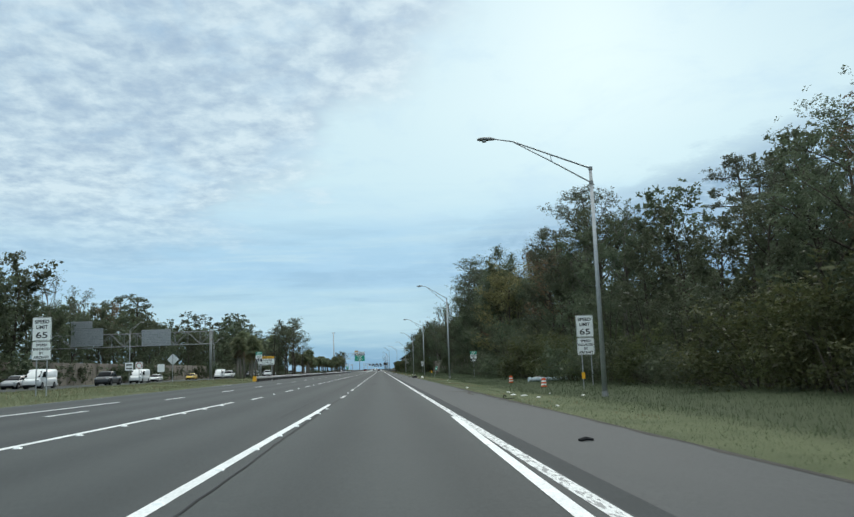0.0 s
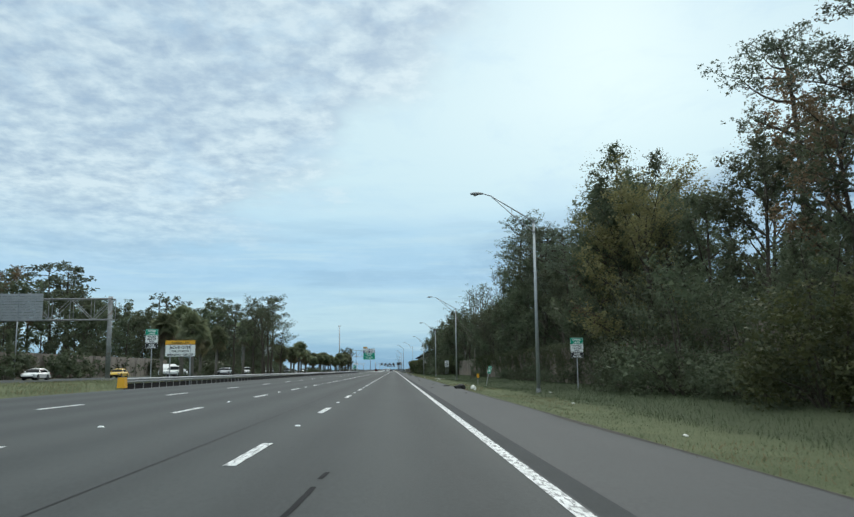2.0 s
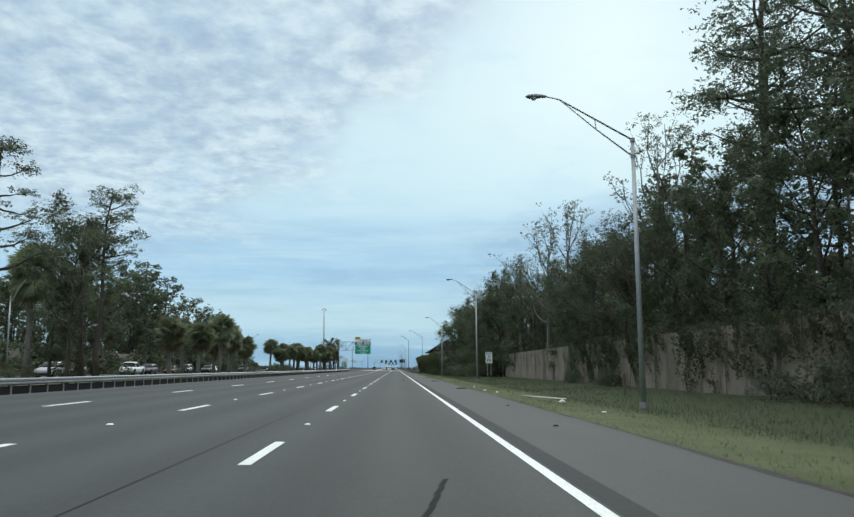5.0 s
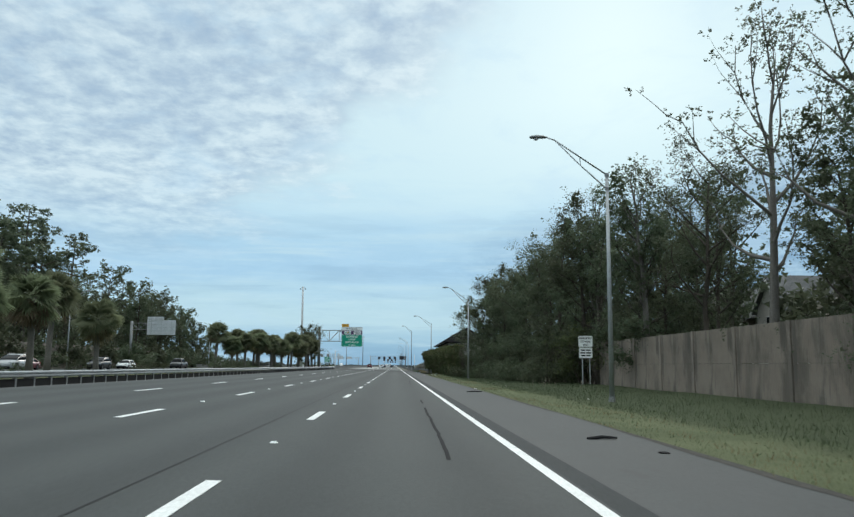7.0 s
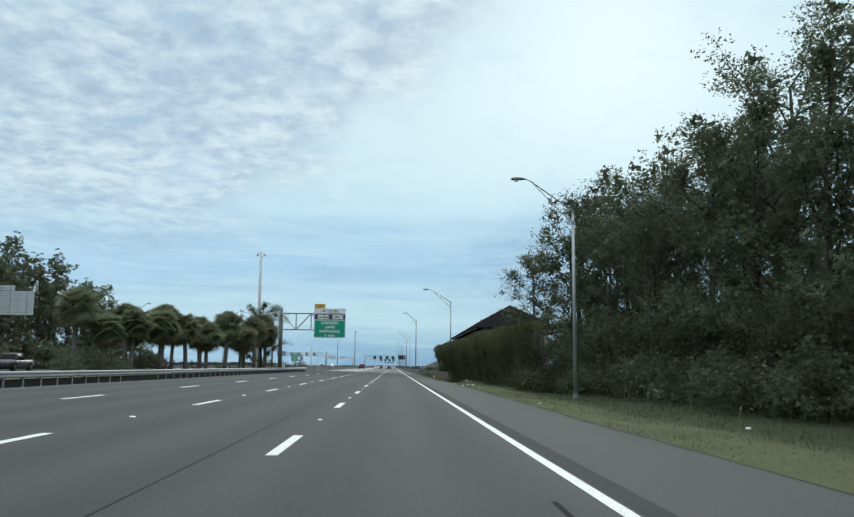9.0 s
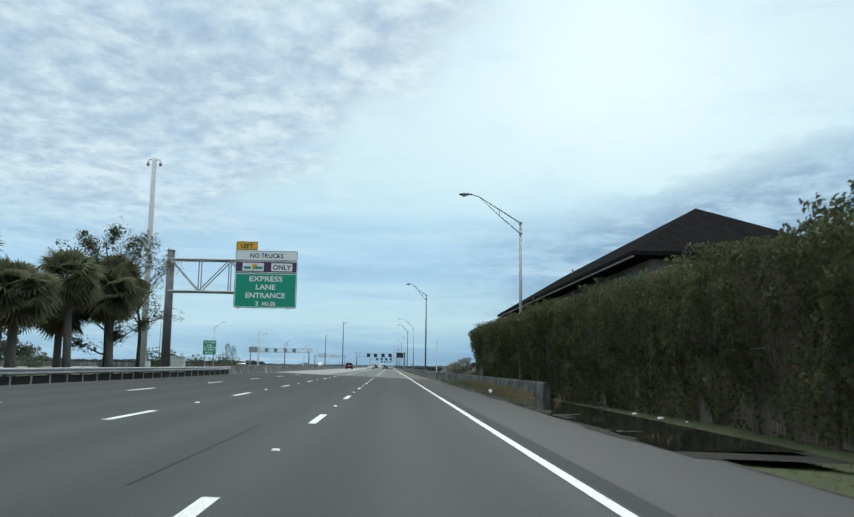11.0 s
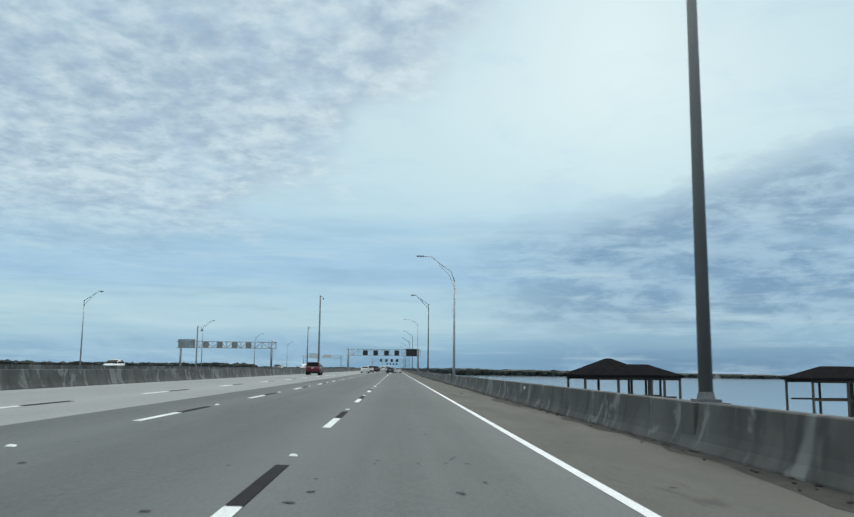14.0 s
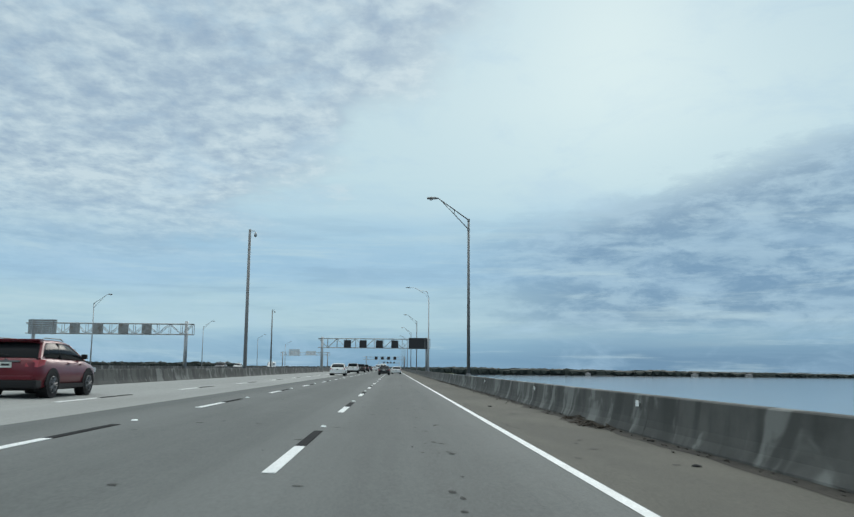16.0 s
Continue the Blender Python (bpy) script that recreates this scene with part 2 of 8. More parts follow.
def road_material(name, base, light, wheel=0.35, oil=0.0, spots=None, spot_scale=2.2, rough=0.85, newer=None):
    """Pavement: grain, long streaks, wheel paths by lane, patches."""
    m = bpy.data.materials.new(name)
    m.use_nodes = True
    n = Nodes(m.node_tree)
    out, bs = n.add("ShaderNodeOutputMaterial"), n.add("ShaderNodeBsdfPrincipled")
    n.t.links.new(bs.outputs[0], out.inputs[0])
    co = n.add("ShaderNodeTexCoord").outputs["Object"]
    sep = n.add("ShaderNodeSeparateXYZ")
    n.t.links.new(co, sep.inputs[0])
    x, y = sep.outputs[0], sep.outputs[1]
    streak = n.noise(n.vec(n.math("MULTIPLY", x, 2.2), n.math("MULTIPLY", y, 0.03)), 1.0, 5, 0.6)
    patch = n.noise(n.vec(n.math("MULTIPLY", x, 0.25), n.math("MULTIPLY", y, 0.05)), 1.0, 5, 0.6)
    grain = n.noise(co, 24.0, 6, 0.8)
    worn = n.noise(n.vec(n.math("MULTIPLY", x, 0.9), n.math("MULTIPLY", y, 0.35)), 1.0, 6, 0.7)
    # oil strip and wheel paths across each lane
    lane = n.math("FRACT", n.math("DIVIDE", n.math("ADD", x, 347.7), 3.477))
    mid = n.math("ABSOLUTE", n.math("SUBTRACT", lane, 0.5))
    wave = n.math("COSINE", n.math("MULTIPLY", mid, 4 * math.pi))
    f = n.math("ADD", n.math("MULTIPLY", streak, 0.45), n.math("ADD", n.math("MULTIPLY", patch, 0.35), n.math("MULTIPLY", worn, 0.2)))
    f = n.math("ADD", f, n.math("MULTIPLY", wave, wheel * 0.16))
    if oil:        # the lane's middle darkened by drips, its edges worn pale
        f = n.math("SUBTRACT", f, n.math("MULTIPLY", n.math("COSINE", n.math("MULTIPLY", mid, 2 * math.pi)), oil * 0.16))
    col = n.mix(n.smooth(f, 0.32, 0.68), base, light)
    col = n.mix(0.4, col, n.mix(n.smooth(grain, 0.3, 0.7), tuple(a * 0.6 for a in base), tuple(a * 1.25 for a in light)))
    if spots:
        s = n.noise(n.vec(n.math("MULTIPLY", x, 1.0), n.math("MULTIPLY", y, 0.35)), spot_scale, 3, 0.5)
        col = n.mix(n.math("MULTIPLY", n.smooth(s, 0.66, 0.72), 0.7), col, spots)
    if newer:      # fresher, darker asphalt towards the bridge
        col = n.mix(n.smooth(n.math("ADD", y, n.math("MULTIPLY", patch, 20.0)), newer[0], newer[1]), col, n.mix(1.0, col, (newer[2],) * 3, "MULTIPLY"))
    n.t.links.new(col, bs.inputs["Base Color"])
    n.put(bs.inputs["Roughness"], n.math("ADD", rough - 0.1, n.math("MULTIPLY", streak, 0.2)))
    bs.inputs["Specular IOR Level"].default_value = 0.35
    b = n.add("ShaderNodeBump")
    b.inputs["Strength"].default_value, b.inputs["Distance"].default_value = 0.25, 0.01
    n.t.links.new(grain, b.inputs["Height"])
    n.t.links.new(b.outputs[0], bs.inputs["Normal"])
    return m


def stained_concrete(name, c1, c2, streak_dark, streak_light, vertical=1.4, blotch=0.35, cut=(0.3, 0.7), grime=False, pale_cut=(0.57, 0.70)):
    """Barrier concrete with runs of dirt and pale lime down its face."""
    m = bpy.data.materials.new(name)
    m.use_nodes = True
    n = Nodes(m.node_tree)
    out, bs = n.add("ShaderNodeOutputMaterial"), n.add("ShaderNodeBsdfPrincipled")
    n.t.links.new(bs.outputs[0], out.inputs[0])
    co = n.add("ShaderNodeTexCoord").outputs["Object"]
    sep = n.add("ShaderNodeSeparateXYZ")
    n.t.links.new(co, sep.inputs[0])
    x, y, z = sep.outputs
    runs = n.noise(n.vec(n.math("MULTIPLY", y, vertical), n.math("MULTIPLY", z, 0.25), x), 1.0, 6, 0.6, 0.3)
    blot = n.noise(co, blotch, 5, 0.6)
    col = n.mix(n.smooth(blot, *cut), c1, c2)
    col = n.mix(n.math("MULTIPLY", n.smooth(runs, 0.5, 0.62), 0.75), col, streak_dark)
    pale = n.noise(n.vec(n.math("MULTIPLY", y, vertical * 0.7), n.math("MULTIPLY", z, 0.5), 7.0), 1.0, 4, 0.6, 0.8)
    col = n.mix(n.math("MULTIPLY", n.smooth(pale, *pale_cut), 0.8), col, streak_light)
    if grime:      # broad mould stains with ragged edges, in the world's own scale
        at = n.add("ShaderNodeNewGeometry").outputs["Position"]
        g = n.add("ShaderNodeSeparateXYZ")
        n.t.links.new(at, g.inputs[0])
        mould = n.noise(n.vec(n.math("MULTIPLY", g.outputs[1], 0.22), n.math("MULTIPLY", g.outputs[2], 0.10), 3.0), 1.0, 7, 0.68, 0.5)
        col = n.mix(n.math("MULTIPLY", n.smooth(mould, 0.49, 0.62), 0.70), col, streak_dark)
    grain = n.noise(co, 40, 3)
    col = n.mix(0.25, col, n.mix(grain, tuple(a * 0.5 for a in c1), c2))
    n.t.links.new(col, bs.inputs["Base Color"])
    bs.inputs["Roughness"].default_value = 0.9
    b = n.add("ShaderNodeBump")
    b.inputs["Strength"].default_value, b.inputs["Distance"].default_value = 0.3, 0.01
    n.t.links.new(grain, b.inputs["Height"])
    n.t.links.new(b.outputs[0], bs.inputs["Normal"])
    return m


def ground_material():
    m = bpy.data.materials.new("grass_ground")
    m.use_nodes = True
    n = Nodes(m.node_tree)
    out, bs = n.add("ShaderNodeOutputMaterial"), n.add("ShaderNodeBsdfPrincipled")
    n.t.links.new(bs.outputs[0], out.inputs[0])
    co = n.add("ShaderNodeTexCoord").outputs["Object"]
    a = n.noise(co, 0.25, 6, 0.65)
    b_ = n.noise(co, 1.7, 5, 0.65)
    c = n.noise(co, 26.0, 6, 0.8)
    col = n.mix(n.smooth(a, 0.35, 0.65), (0.092, 0.112, 0.060), (0.165, 0.178, 0.100))
    col = n.mix(n.math("MULTIPLY", n.smooth(b_, 0.55, 0.75), 0.4), col, (0.19, 0.17, 0.105))
    col = n.mix(0.5, col, n.mix(c, (0.040, 0.054, 0.026), (0.165, 0.180, 0.100)))
    sep = n.add("ShaderNodeSeparateXYZ")
    n.t.links.new(co, sep.inputs[0])
    mown = n.math("ADD", sep.outputs[0], n.math("MULTIPLY", n.math("SUBTRACT", a, 0.5), 5.0))
    col = n.mix(n.math("MULTIPLY", n.smooth(mown, 5.4, 7.8), 0.85), col, n.mix(c, (0.030, 0.040, 0.022), (0.092, 0.108, 0.062)))
    n.t.links.new(col, bs.inputs["Base Color"])
    bs.inputs["Roughness"].default_value = 0.95
    bs.inputs["Specular IOR Level"].default_value = 0.1
    bp = n.add("ShaderNodeBump")
    bp.inputs["Strength"].default_value, bp.inputs["Distance"].default_value = 0.6, 0.06
    n.t.links.new(c, bp.inputs["Height"])
    n.t.links.new(bp.outputs[0], bs.inputs["Normal"])
    return m


def water_material():
    m = bpy.data.materials.new("river_water")
    m.use_nodes = True
    n = Nodes(m.node_tree)
    out, bs = n.add("ShaderNodeOutputMaterial"), n.add("ShaderNodeBsdfPrincipled")
    n.t.links.new(bs.outputs[0], out.inputs[0])
    co = n.add("ShaderNodeTexCoord").outputs["Object"]
    w = n.noise(co, 0.6, 5, 0.6)
    big = n.noise(co, 0.01, 3, 0.5)
    n.t.links.new(n.mix(big, (0.05, 0.085, 0.125), (0.06, 0.10, 0.14)), bs.inputs["Base Color"])
    bs.inputs["Roughness"].default_value = 0.10
    bs.inputs["IOR"].default_value = 1.33
    bs.inputs["Specular IOR Level"].default_value = 0.4
    bp = n.add("ShaderNodeBump")
    bp.inputs["Strength"].default_value, bp.inputs["Distance"].default_value = 0.12, 0.08
    n.t.links.new(w, bp.inputs["Height"])
    n.t.links.new(bp.outputs[0], bs.inputs["Normal"])
    return m


M_ASPHALT = road_material("asphalt", (0.032, 0.0355, 0.0355), (0.059, 0.0645, 0.0635), 0.7, newer=(352, 400, 0.40))
M_SEAL = surface("dark_asphalt_seal", (0.034, 0.038, 0.039), (0.052, 0.056, 0.057), 0.6, 50, 0.9, bump=0.3)
M_SHOULDER = road_material("worn_shoulder_asphalt", (0.048, 0.051, 0.052), (0.076, 0.079, 0.079), 0.0, spots=(0.055, 0.055, 0.055), newer=(352, 400, 0.42))
M_DECK = road_material("bridge_deck_concrete", (0.074, 0.080, 0.077), (0.146, 0.154, 0.148), 0.25, 0.5)
M_DECK_NEW = road_material("pale_deck_concrete", (0.225, 0.23, 0.22), (0.322, 0.326, 0.312), 0.2, 0.25)
M_DECK_SHOULDER = surface("sandy_deck_concrete", (0.082, 0.080, 0.070), (0.142, 0.136, 0.117), 0.5, 40, 0.92, bump=0.25, stretch=(1, 0.3, 1), stain=(0.062, 0.06, 0.054), stain_scale=0.9, stain_cut=(0.56, 0.74))
M_DIRT = surface("gutter_dirt", (0.035, 0.034, 0.032), (0.08, 0.074, 0.064), 1.5, 30, 0.95, bump=0.5)
M_SOIL = surface("damp_dark_soil", (0.016, 0.016, 0.015), (0.038, 0.036, 0.031), 1.2, 26, 0.95, bump=0.6, stain=(0.055, 0.062, 0.032), stain_scale=0.6, stain_cut=(0.60, 0.74))
M_PUDDLE = plain("standing_rainwater", (0.012, 0.012, 0.011), 0.06, grime=0.3)
M_PAINT = surface("white_road_paint", (0.62, 0.63, 0.62), (0.80, 0.81, 0.80), 1.2, 25, 0.7, bump=0.1, stain=(0.30, 0.30, 0.30), stain_scale=2.5, stain_cut=(0.62, 0.72))
M_PAINT_OLD = surface("cracked_road_paint", (0.55, 0.56, 0.55), (0.78, 0.79, 0.78), 1.5, 25, 0.75, bump=0.1, stretch=(4, 1, 1), stain=(0.13, 0.13, 0.13), stain_scale=4.5, stain_cut=(0.50, 0.56))
M_PAINT_FADED = surface("faded_road_paint", (0.16, 0.165, 0.165), (0.34, 0.345, 0.34), 3.0, 25, 0.8, bump=0.1, stain=(0.06, 0.06, 0.06), stain_scale=4.0, stain_cut=(0.46, 0.58))
M_BLACK_PAINT = surface("black_contrast_paint", (0.014, 0.014, 0.015), (0.026, 0.026, 0.027), 2, 30, 0.95)
for nd in M_BLACK_PAINT.node_tree.nodes:      # dull, worn paint with hardly any sheen
    if nd.type == "BSDF_PRINCIPLED":
        nd.inputs["Specular IOR Level"].default_value = 0.12
M_YELLOW_PAINT = surface("yellow_road_paint", (0.55, 0.38, 0.08), (0.68, 0.48, 0.12), 1.5, 25, 0.75)
M_CRACK = plain("crack_filler", (0.010, 0.010, 0.011), 0.9)
M_TAR = surface("spalled_concrete", (0.035, 0.035, 0.034), (0.065, 0.065, 0.062), 4, 40, 0.95)
# near-black with paler stains: the shade under the guard rail as colour
M_RAIL_SHADE = surface("rail_shade_concrete", (0.012, 0.0125, 0.013), (0.022, 0.022, 0.022), 0.8, 30, 0.95, stretch=(1, 0.4, 2), stain=(0.05, 0.05, 0.048), stain_scale=0.7, stain_cut=(0.62, 0.75))
M_GROUND = ground_material()
M_WATER = water_material()
M_BARRIER = stained_concrete("barrier_concrete", (0.058, 0.060, 0.056), (0.108, 0.110, 0.103), (0.030, 0.032, 0.030), (0.25, 0.26, 0.245), 1.1, 0.6, (0.36, 0.64), False, (0.53, 0.62))
M_BARRIER_OLD = stained_concrete("old_barrier_concrete", (0.030, 0.032, 0.030), (0.135, 0.140, 0.132), (0.020, 0.022, 0.020), (0.24, 0.25, 0.24), 0.9, 1.1, (0.42, 0.62))
M_CONC = surface("plain_concrete", (0.26, 0.255, 0.24), (0.36, 0.35, 0.33), 0.5, 25, 0.9, bump=0.3)
M_PANEL = stained_concrete("tan_wall_panel", (0.225, 0.187, 0.153), (0.305, 0.257, 0.212), (0.066, 0.060, 0.051), (0.29, 0.26, 0.22), 0.72, 0.5, grime=True)
# darker tone of the tan panel, for the wall at the bridge end
M_PANEL_DARK = stained_concrete("dark_wall_panel", (0.115, 0.095, 0.078), (0.16, 0.132, 0.105), (0.045, 0.042, 0.036), (0.19, 0.165, 0.135), 0.8)
M_GALV = surface("galvanised_steel", (0.32, 0.34, 0.35), (0.44, 0.46, 0.47), 2.5, 30, 0.5, 0.55, 0.05)
M_GALV_OLD = surface("weathered_galvanised_steel", (0.20, 0.21, 0.21), (0.32, 0.33, 0.33), 1.5, 20, 0.6, 0.4, 0.1, stain=(0.14, 0.10, 0.07), stain_scale=1.2)
M_DARK_STEEL = surface("dull_grey_steel", (0.13, 0.135, 0.14), (0.20, 0.205, 0.21), 1.5, 20, 0.6, 0.4, 0.1)
M_ALU = surface("mill_aluminium", (0.56, 0.59, 0.60), (0.70, 0.72, 0.72), 1.5, 20, 0.5, 0.15, 0.05)
M_POLE_PALE = surface("pale_concrete_pole", (0.50, 0.51, 0.51), (0.56, 0.57, 0.57), 0.6, 60, 0.8)
M_POLE_GREY = surface("dull_galvanised_pole", (0.17, 0.175, 0.175), (0.215, 0.22, 0.22), 0.5, 60, 0.6, 0.3, 0.03)
M_SIGN_W = plain("white_sign_sheeting", (0.84, 0.87, 0.86), 0.45, grime=0.06)
M_SIGN_G = plain("green_sign_sheeting", (0.0, 0.33, 0.205), 0.45, grime=0.05)
M_SIGN_Y = plain("yellow_sign_sheeting", (0.82, 0.42, 0.02), 0.45, grime=0.05)
M_SIGN_P = plain("purple_sign_sheeting", (0.075, 0.03, 0.10), 0.45, grime=0.05)
M_SIGN_K = plain("black_sign_sheeting", (0.02, 0.02, 0.022), 0.5)
M_BLACK = plain("black_lettering", (0.015, 0.015, 0.017), 0.5)
M_ORANGE = plain("orange_plastic", (0.72, 0.13, 0.03), 0.5, grime=0.15)
M_LENS = plain("lamp_lens", (0.45, 0.47, 0.48), 0.2)
M_BARK = surface("bark", (0.045, 0.038, 0.03), (0.10, 0.085, 0.07), 3, 18, 0.95, bump=0.8, stretch=(1, 1, 0.25))
M_BARK_PALE = surface("pale_bark", (0.12, 0.11, 0.10), (0.20, 0.185, 0.165), 3, 18, 0.95, bump=0.6, stretch=(1, 1, 0.25))
M_LEAF = leafy("oak_leaves", (0.078, 0.098, 0.060), (0.148, 0.171, 0.102))
M_LEAF_PINE = leafy("pine_needles", (0.088, 0.108, 0.078), (0.160, 0.185, 0.126))
M_LEAF_VINE = leafy("vine_leaves", (0.058, 0.074, 0.034), (0.165, 0.185, 0.078))
M_LEAF_CREEPER = leafy("creeper_leaves", (0.048, 0.064, 0.030), (0.105, 0.125, 0.056))
M_LEAF_AUTUMN = leafy("turning_leaves", (0.12, 0.112, 0.058), (0.27, 0.225, 0.105))
M_LEAF_RUST = leafy("rusty_leaves", (0.12, 0.085, 0.055), (0.22, 0.145, 0.09))
M_LEAF_GREY = leafy("silvery_leaves", (0.16, 0.16, 0.13), (0.56, 0.55, 0.48))
# distant leaves, with aerial haze mixed into the colour as a paler tone
M_LEAF_HAZED = leafy("hazed_far_leaves", (0.050, 0.064, 0.058), (0.085, 0.100, 0.088))
M_PALM = leafy("palm_fronds", (0.125, 0.145, 0.085), (0.25, 0.27, 0.16))
M_PALM_DEAD = leafy("dead_palm_fronds", (0.15, 0.125, 0.08), (0.28, 0.23, 0.15))
M_GRASS = leafy("grass_blades", (0.094, 0.118, 0.062), (0.200, 0.220, 0.130), 0.0, 0.8)
M_WEED = leafy("weed_leaves", (0.066, 0.083, 0.046), (0.122, 0.142, 0.082), 0.0, 0.8)
M_GRASS_DRY = leafy("dry_grass_blades", (0.16, 0.14, 0.075), (0.30, 0.26, 0.15), 0.0, 0.8)
M_SHINGLE = surface("dark_roof_shingles", (0.012, 0.012, 0.013), (0.024, 0.023, 0.024), 2, 14, 0.9, bump=0.5)
M_SHINGLE.node_tree.nodes["Principled BSDF"].inputs["IOR"].default_value = 1.01
M_ROOF_GREY = surface("grey_roof_shingles", (0.13, 0.13, 0.135), (0.20, 0.20, 0.20), 2, 14, 0.9, bump=0.5)
M_STUCCO = surface("pale_stucco", (0.40, 0.38, 0.35), (0.50, 0.48, 0.44), 1, 25, 0.9)
M_WOOD = surface("weathered_timber", (0.09, 0.075, 0.06), (0.16, 0.135, 0.11), 3, 20, 0.9, bump=0.4, stretch=(1, 1, 0.2))
M_TRIM = plain("white_trim", (0.70, 0.70, 0.68), 0.6)
M_GLASS = plain("dark_glass", (0.012, 0.014, 0.016), 0.12, grime=0.05)
M_GLASS.node_tree.nodes["Principled BSDF"].inputs["Specular IOR Level"].default_value = 0.18
M_GLASS.node_tree.nodes["Principled BSDF"].inputs["IOR"].default_value = 1.22
M_GLASS.node_tree.nodes["Principled BSDF"].inputs["Specular IOR Level"].default_value = 0.22
M_TYRE = plain("tyre_rubber", (0.022, 0.022, 0.023), 0.85)
M_TYRE.node_tree.nodes["Principled BSDF"].inputs["Specular IOR Level"].default_value = 0.2
M_RIM = plain("alloy_rim", (0.16, 0.163, 0.167), 0.45, 0.6)
M_PLASTIC = plain("black_plastic", (0.018, 0.018, 0.019), 0.7)
M_PLASTIC.node_tree.nodes["Principled BSDF"].inputs["Specular IOR Level"].default_value = 0.2
M_TAIL = plain("red_tail_lens", (0.42, 0.05, 0.06), 0.15, coat=0.5)
M_PLATE = plain("number_plate_white", (0.62, 0.66, 0.62), 0.5)
M_LITTER = plain("white_litter", (0.75, 0.75, 0.72), 0.7)
M_PLUME = surface("straw_plumes", (0.28, 0.25, 0.19), (0.42, 0.38, 0.30), 3, 20, 0.9)
M_PIPE = surface("pale_blue_pipe", (0.42, 0.50, 0.55), (0.52, 0.60, 0.64), 1, 20, 0.7)


def car_paint(name, c):
    return plain(name, c, 0.34, 0.15, 0.25, 0.08)


P_RED, P_WHITE, P_BLACK = car_paint("dark_red_car_paint", (0.125, 0.006, 0.014)), car_paint("white_car_paint", (0.72, 0.73, 0.72)), car_paint("black_car_paint", (0.018, 0.018, 0.02))
P_GREY, P_SILVER, P_YELLOW, P_BROWN = car_paint("dark_grey_car_paint", (0.05, 0.052, 0.055)), car_paint("silver_car_paint", (0.36, 0.37, 0.38)), car_paint("yellow_car_paint", (0.62, 0.40, 0.03)), car_paint("dark_brown_car_paint", (0.045, 0.038, 0.034))

# ---- mesh building
class Build:
    """Gathers vertices and faces for one mesh."""

    def __init__(self):
        self.v, self.f = [], []

    def quad(self, a, b, c, d):
        i = len(self.v)
        self.v += [a, b, c, d]
        self.f.append((i, i + 1, i + 2, i + 3))
        return self

    def box(self, x0, x1, y0, y1, z0, z1, taper=0.0):
        i, t = len(self.v), taper
        self.v += [(x0, y0, z0), (x1, y0, z0), (x1, y1, z0), (x0, y1, z0), (x0 + t, y0 + t, z1), (x1 - t, y0 + t, z1), (x1 - t, y1 - t, z1), (x0 + t, y1 - t, z1)]
        self.f += [tuple(i + k for k in q) for q in ((3, 2, 1, 0), (4, 5, 6, 7), (0, 1, 5, 4), (1, 2, 6, 5), (2, 3, 7, 6), (3, 0, 4, 7))]
        return self

    def bar(self, a, b, r, sides=6, r2=None):
        return self.tube([a, b], [r, r if r2 is None else r2], sides)

    def tube(self, pts, radii, sides=8, cap=True):
        pts = [Vector(p) for p in pts]
        i0 = len(self.v)
        for k, p in enumerate(pts):
            d = (pts[min(k + 1, len(pts) - 1)] - pts[max(k - 1, 0)]).normalized()
            up = Vector((0, 0, 1)) if abs(d.z) < 0.9 else Vector((0, 1, 0))
            u = d.cross(up).normalized()
            w = u.cross(d)
            for s in range(sides):
                a = 2 * math.pi * s / sides
                self.v.append(tuple(p + (u * math.cos(a) + w * math.sin(a)) * radii[k]))
        for k in range(len(pts) - 1):
            for s in range(sides):
                a, b = i0 + k * sides + s, i0 + k * sides + (s + 1) % sides
                self.f.append((a, b, b + sides, a + sides))
        if cap:
            self.f.append(tuple(range(i0 + sides - 1, i0 - 1, -1)))
            e = i0 + (len(pts) - 1) * sides
            self.f.append(tuple(range(e, e + sides)))
        return self

    def loft(self, rings, cap=True):
        """Rings of equal length, joined in turn."""
        i0, n = len(self.v), len(rings[0])
        for r in rings:
            self.v += [tuple(p) for p in r]
        for k in range(len(rings) - 1):
            for s in range(n):
                a, b = i0 + k * n + s, i0 + k * n + (s + 1) % n
                self.f.append((a, b, b + n, a + n))
        if cap:
            self.f.append(tuple(range(i0 + n - 1, i0 - 1, -1)))
            e = i0 + (len(rings) - 1) * n
            self.f.append(tuple(range(e, e + n)))
        return self

    def disc(self, c, r, axis, sides=16):
        i0 = len(self.v)
        for s in range(sides):
            a = 2 * math.pi * s / sides
            u, w = math.cos(a) * r, math.sin(a) * r
            self.v.append((c[0], c[1] + u, c[2] + w) if axis == "x" else (c[0] + u, c[1], c[2] + w))
        self.f.append(tuple(range(i0, i0 + sides)))
        return self

    def mesh(self, name, bevel=0.0, smooth=False):
        me = bpy.data.meshes.new(name)
        me.from_pydata(self.v, [], self.f)
        if bevel:
            bm = bmesh.new()
            bm.from_mesh(me)
            bmesh.ops.recalc_face_normals(bm, faces=bm.faces)
            bmesh.ops.bevel(bm, geom=list(bm.edges), offset=bevel, segments=2, affect="EDGES", profile=0.7)
            bm.to_mesh(me)
            bm.free()
        else:
            bm = bmesh.new()
            bm.from_mesh(me)
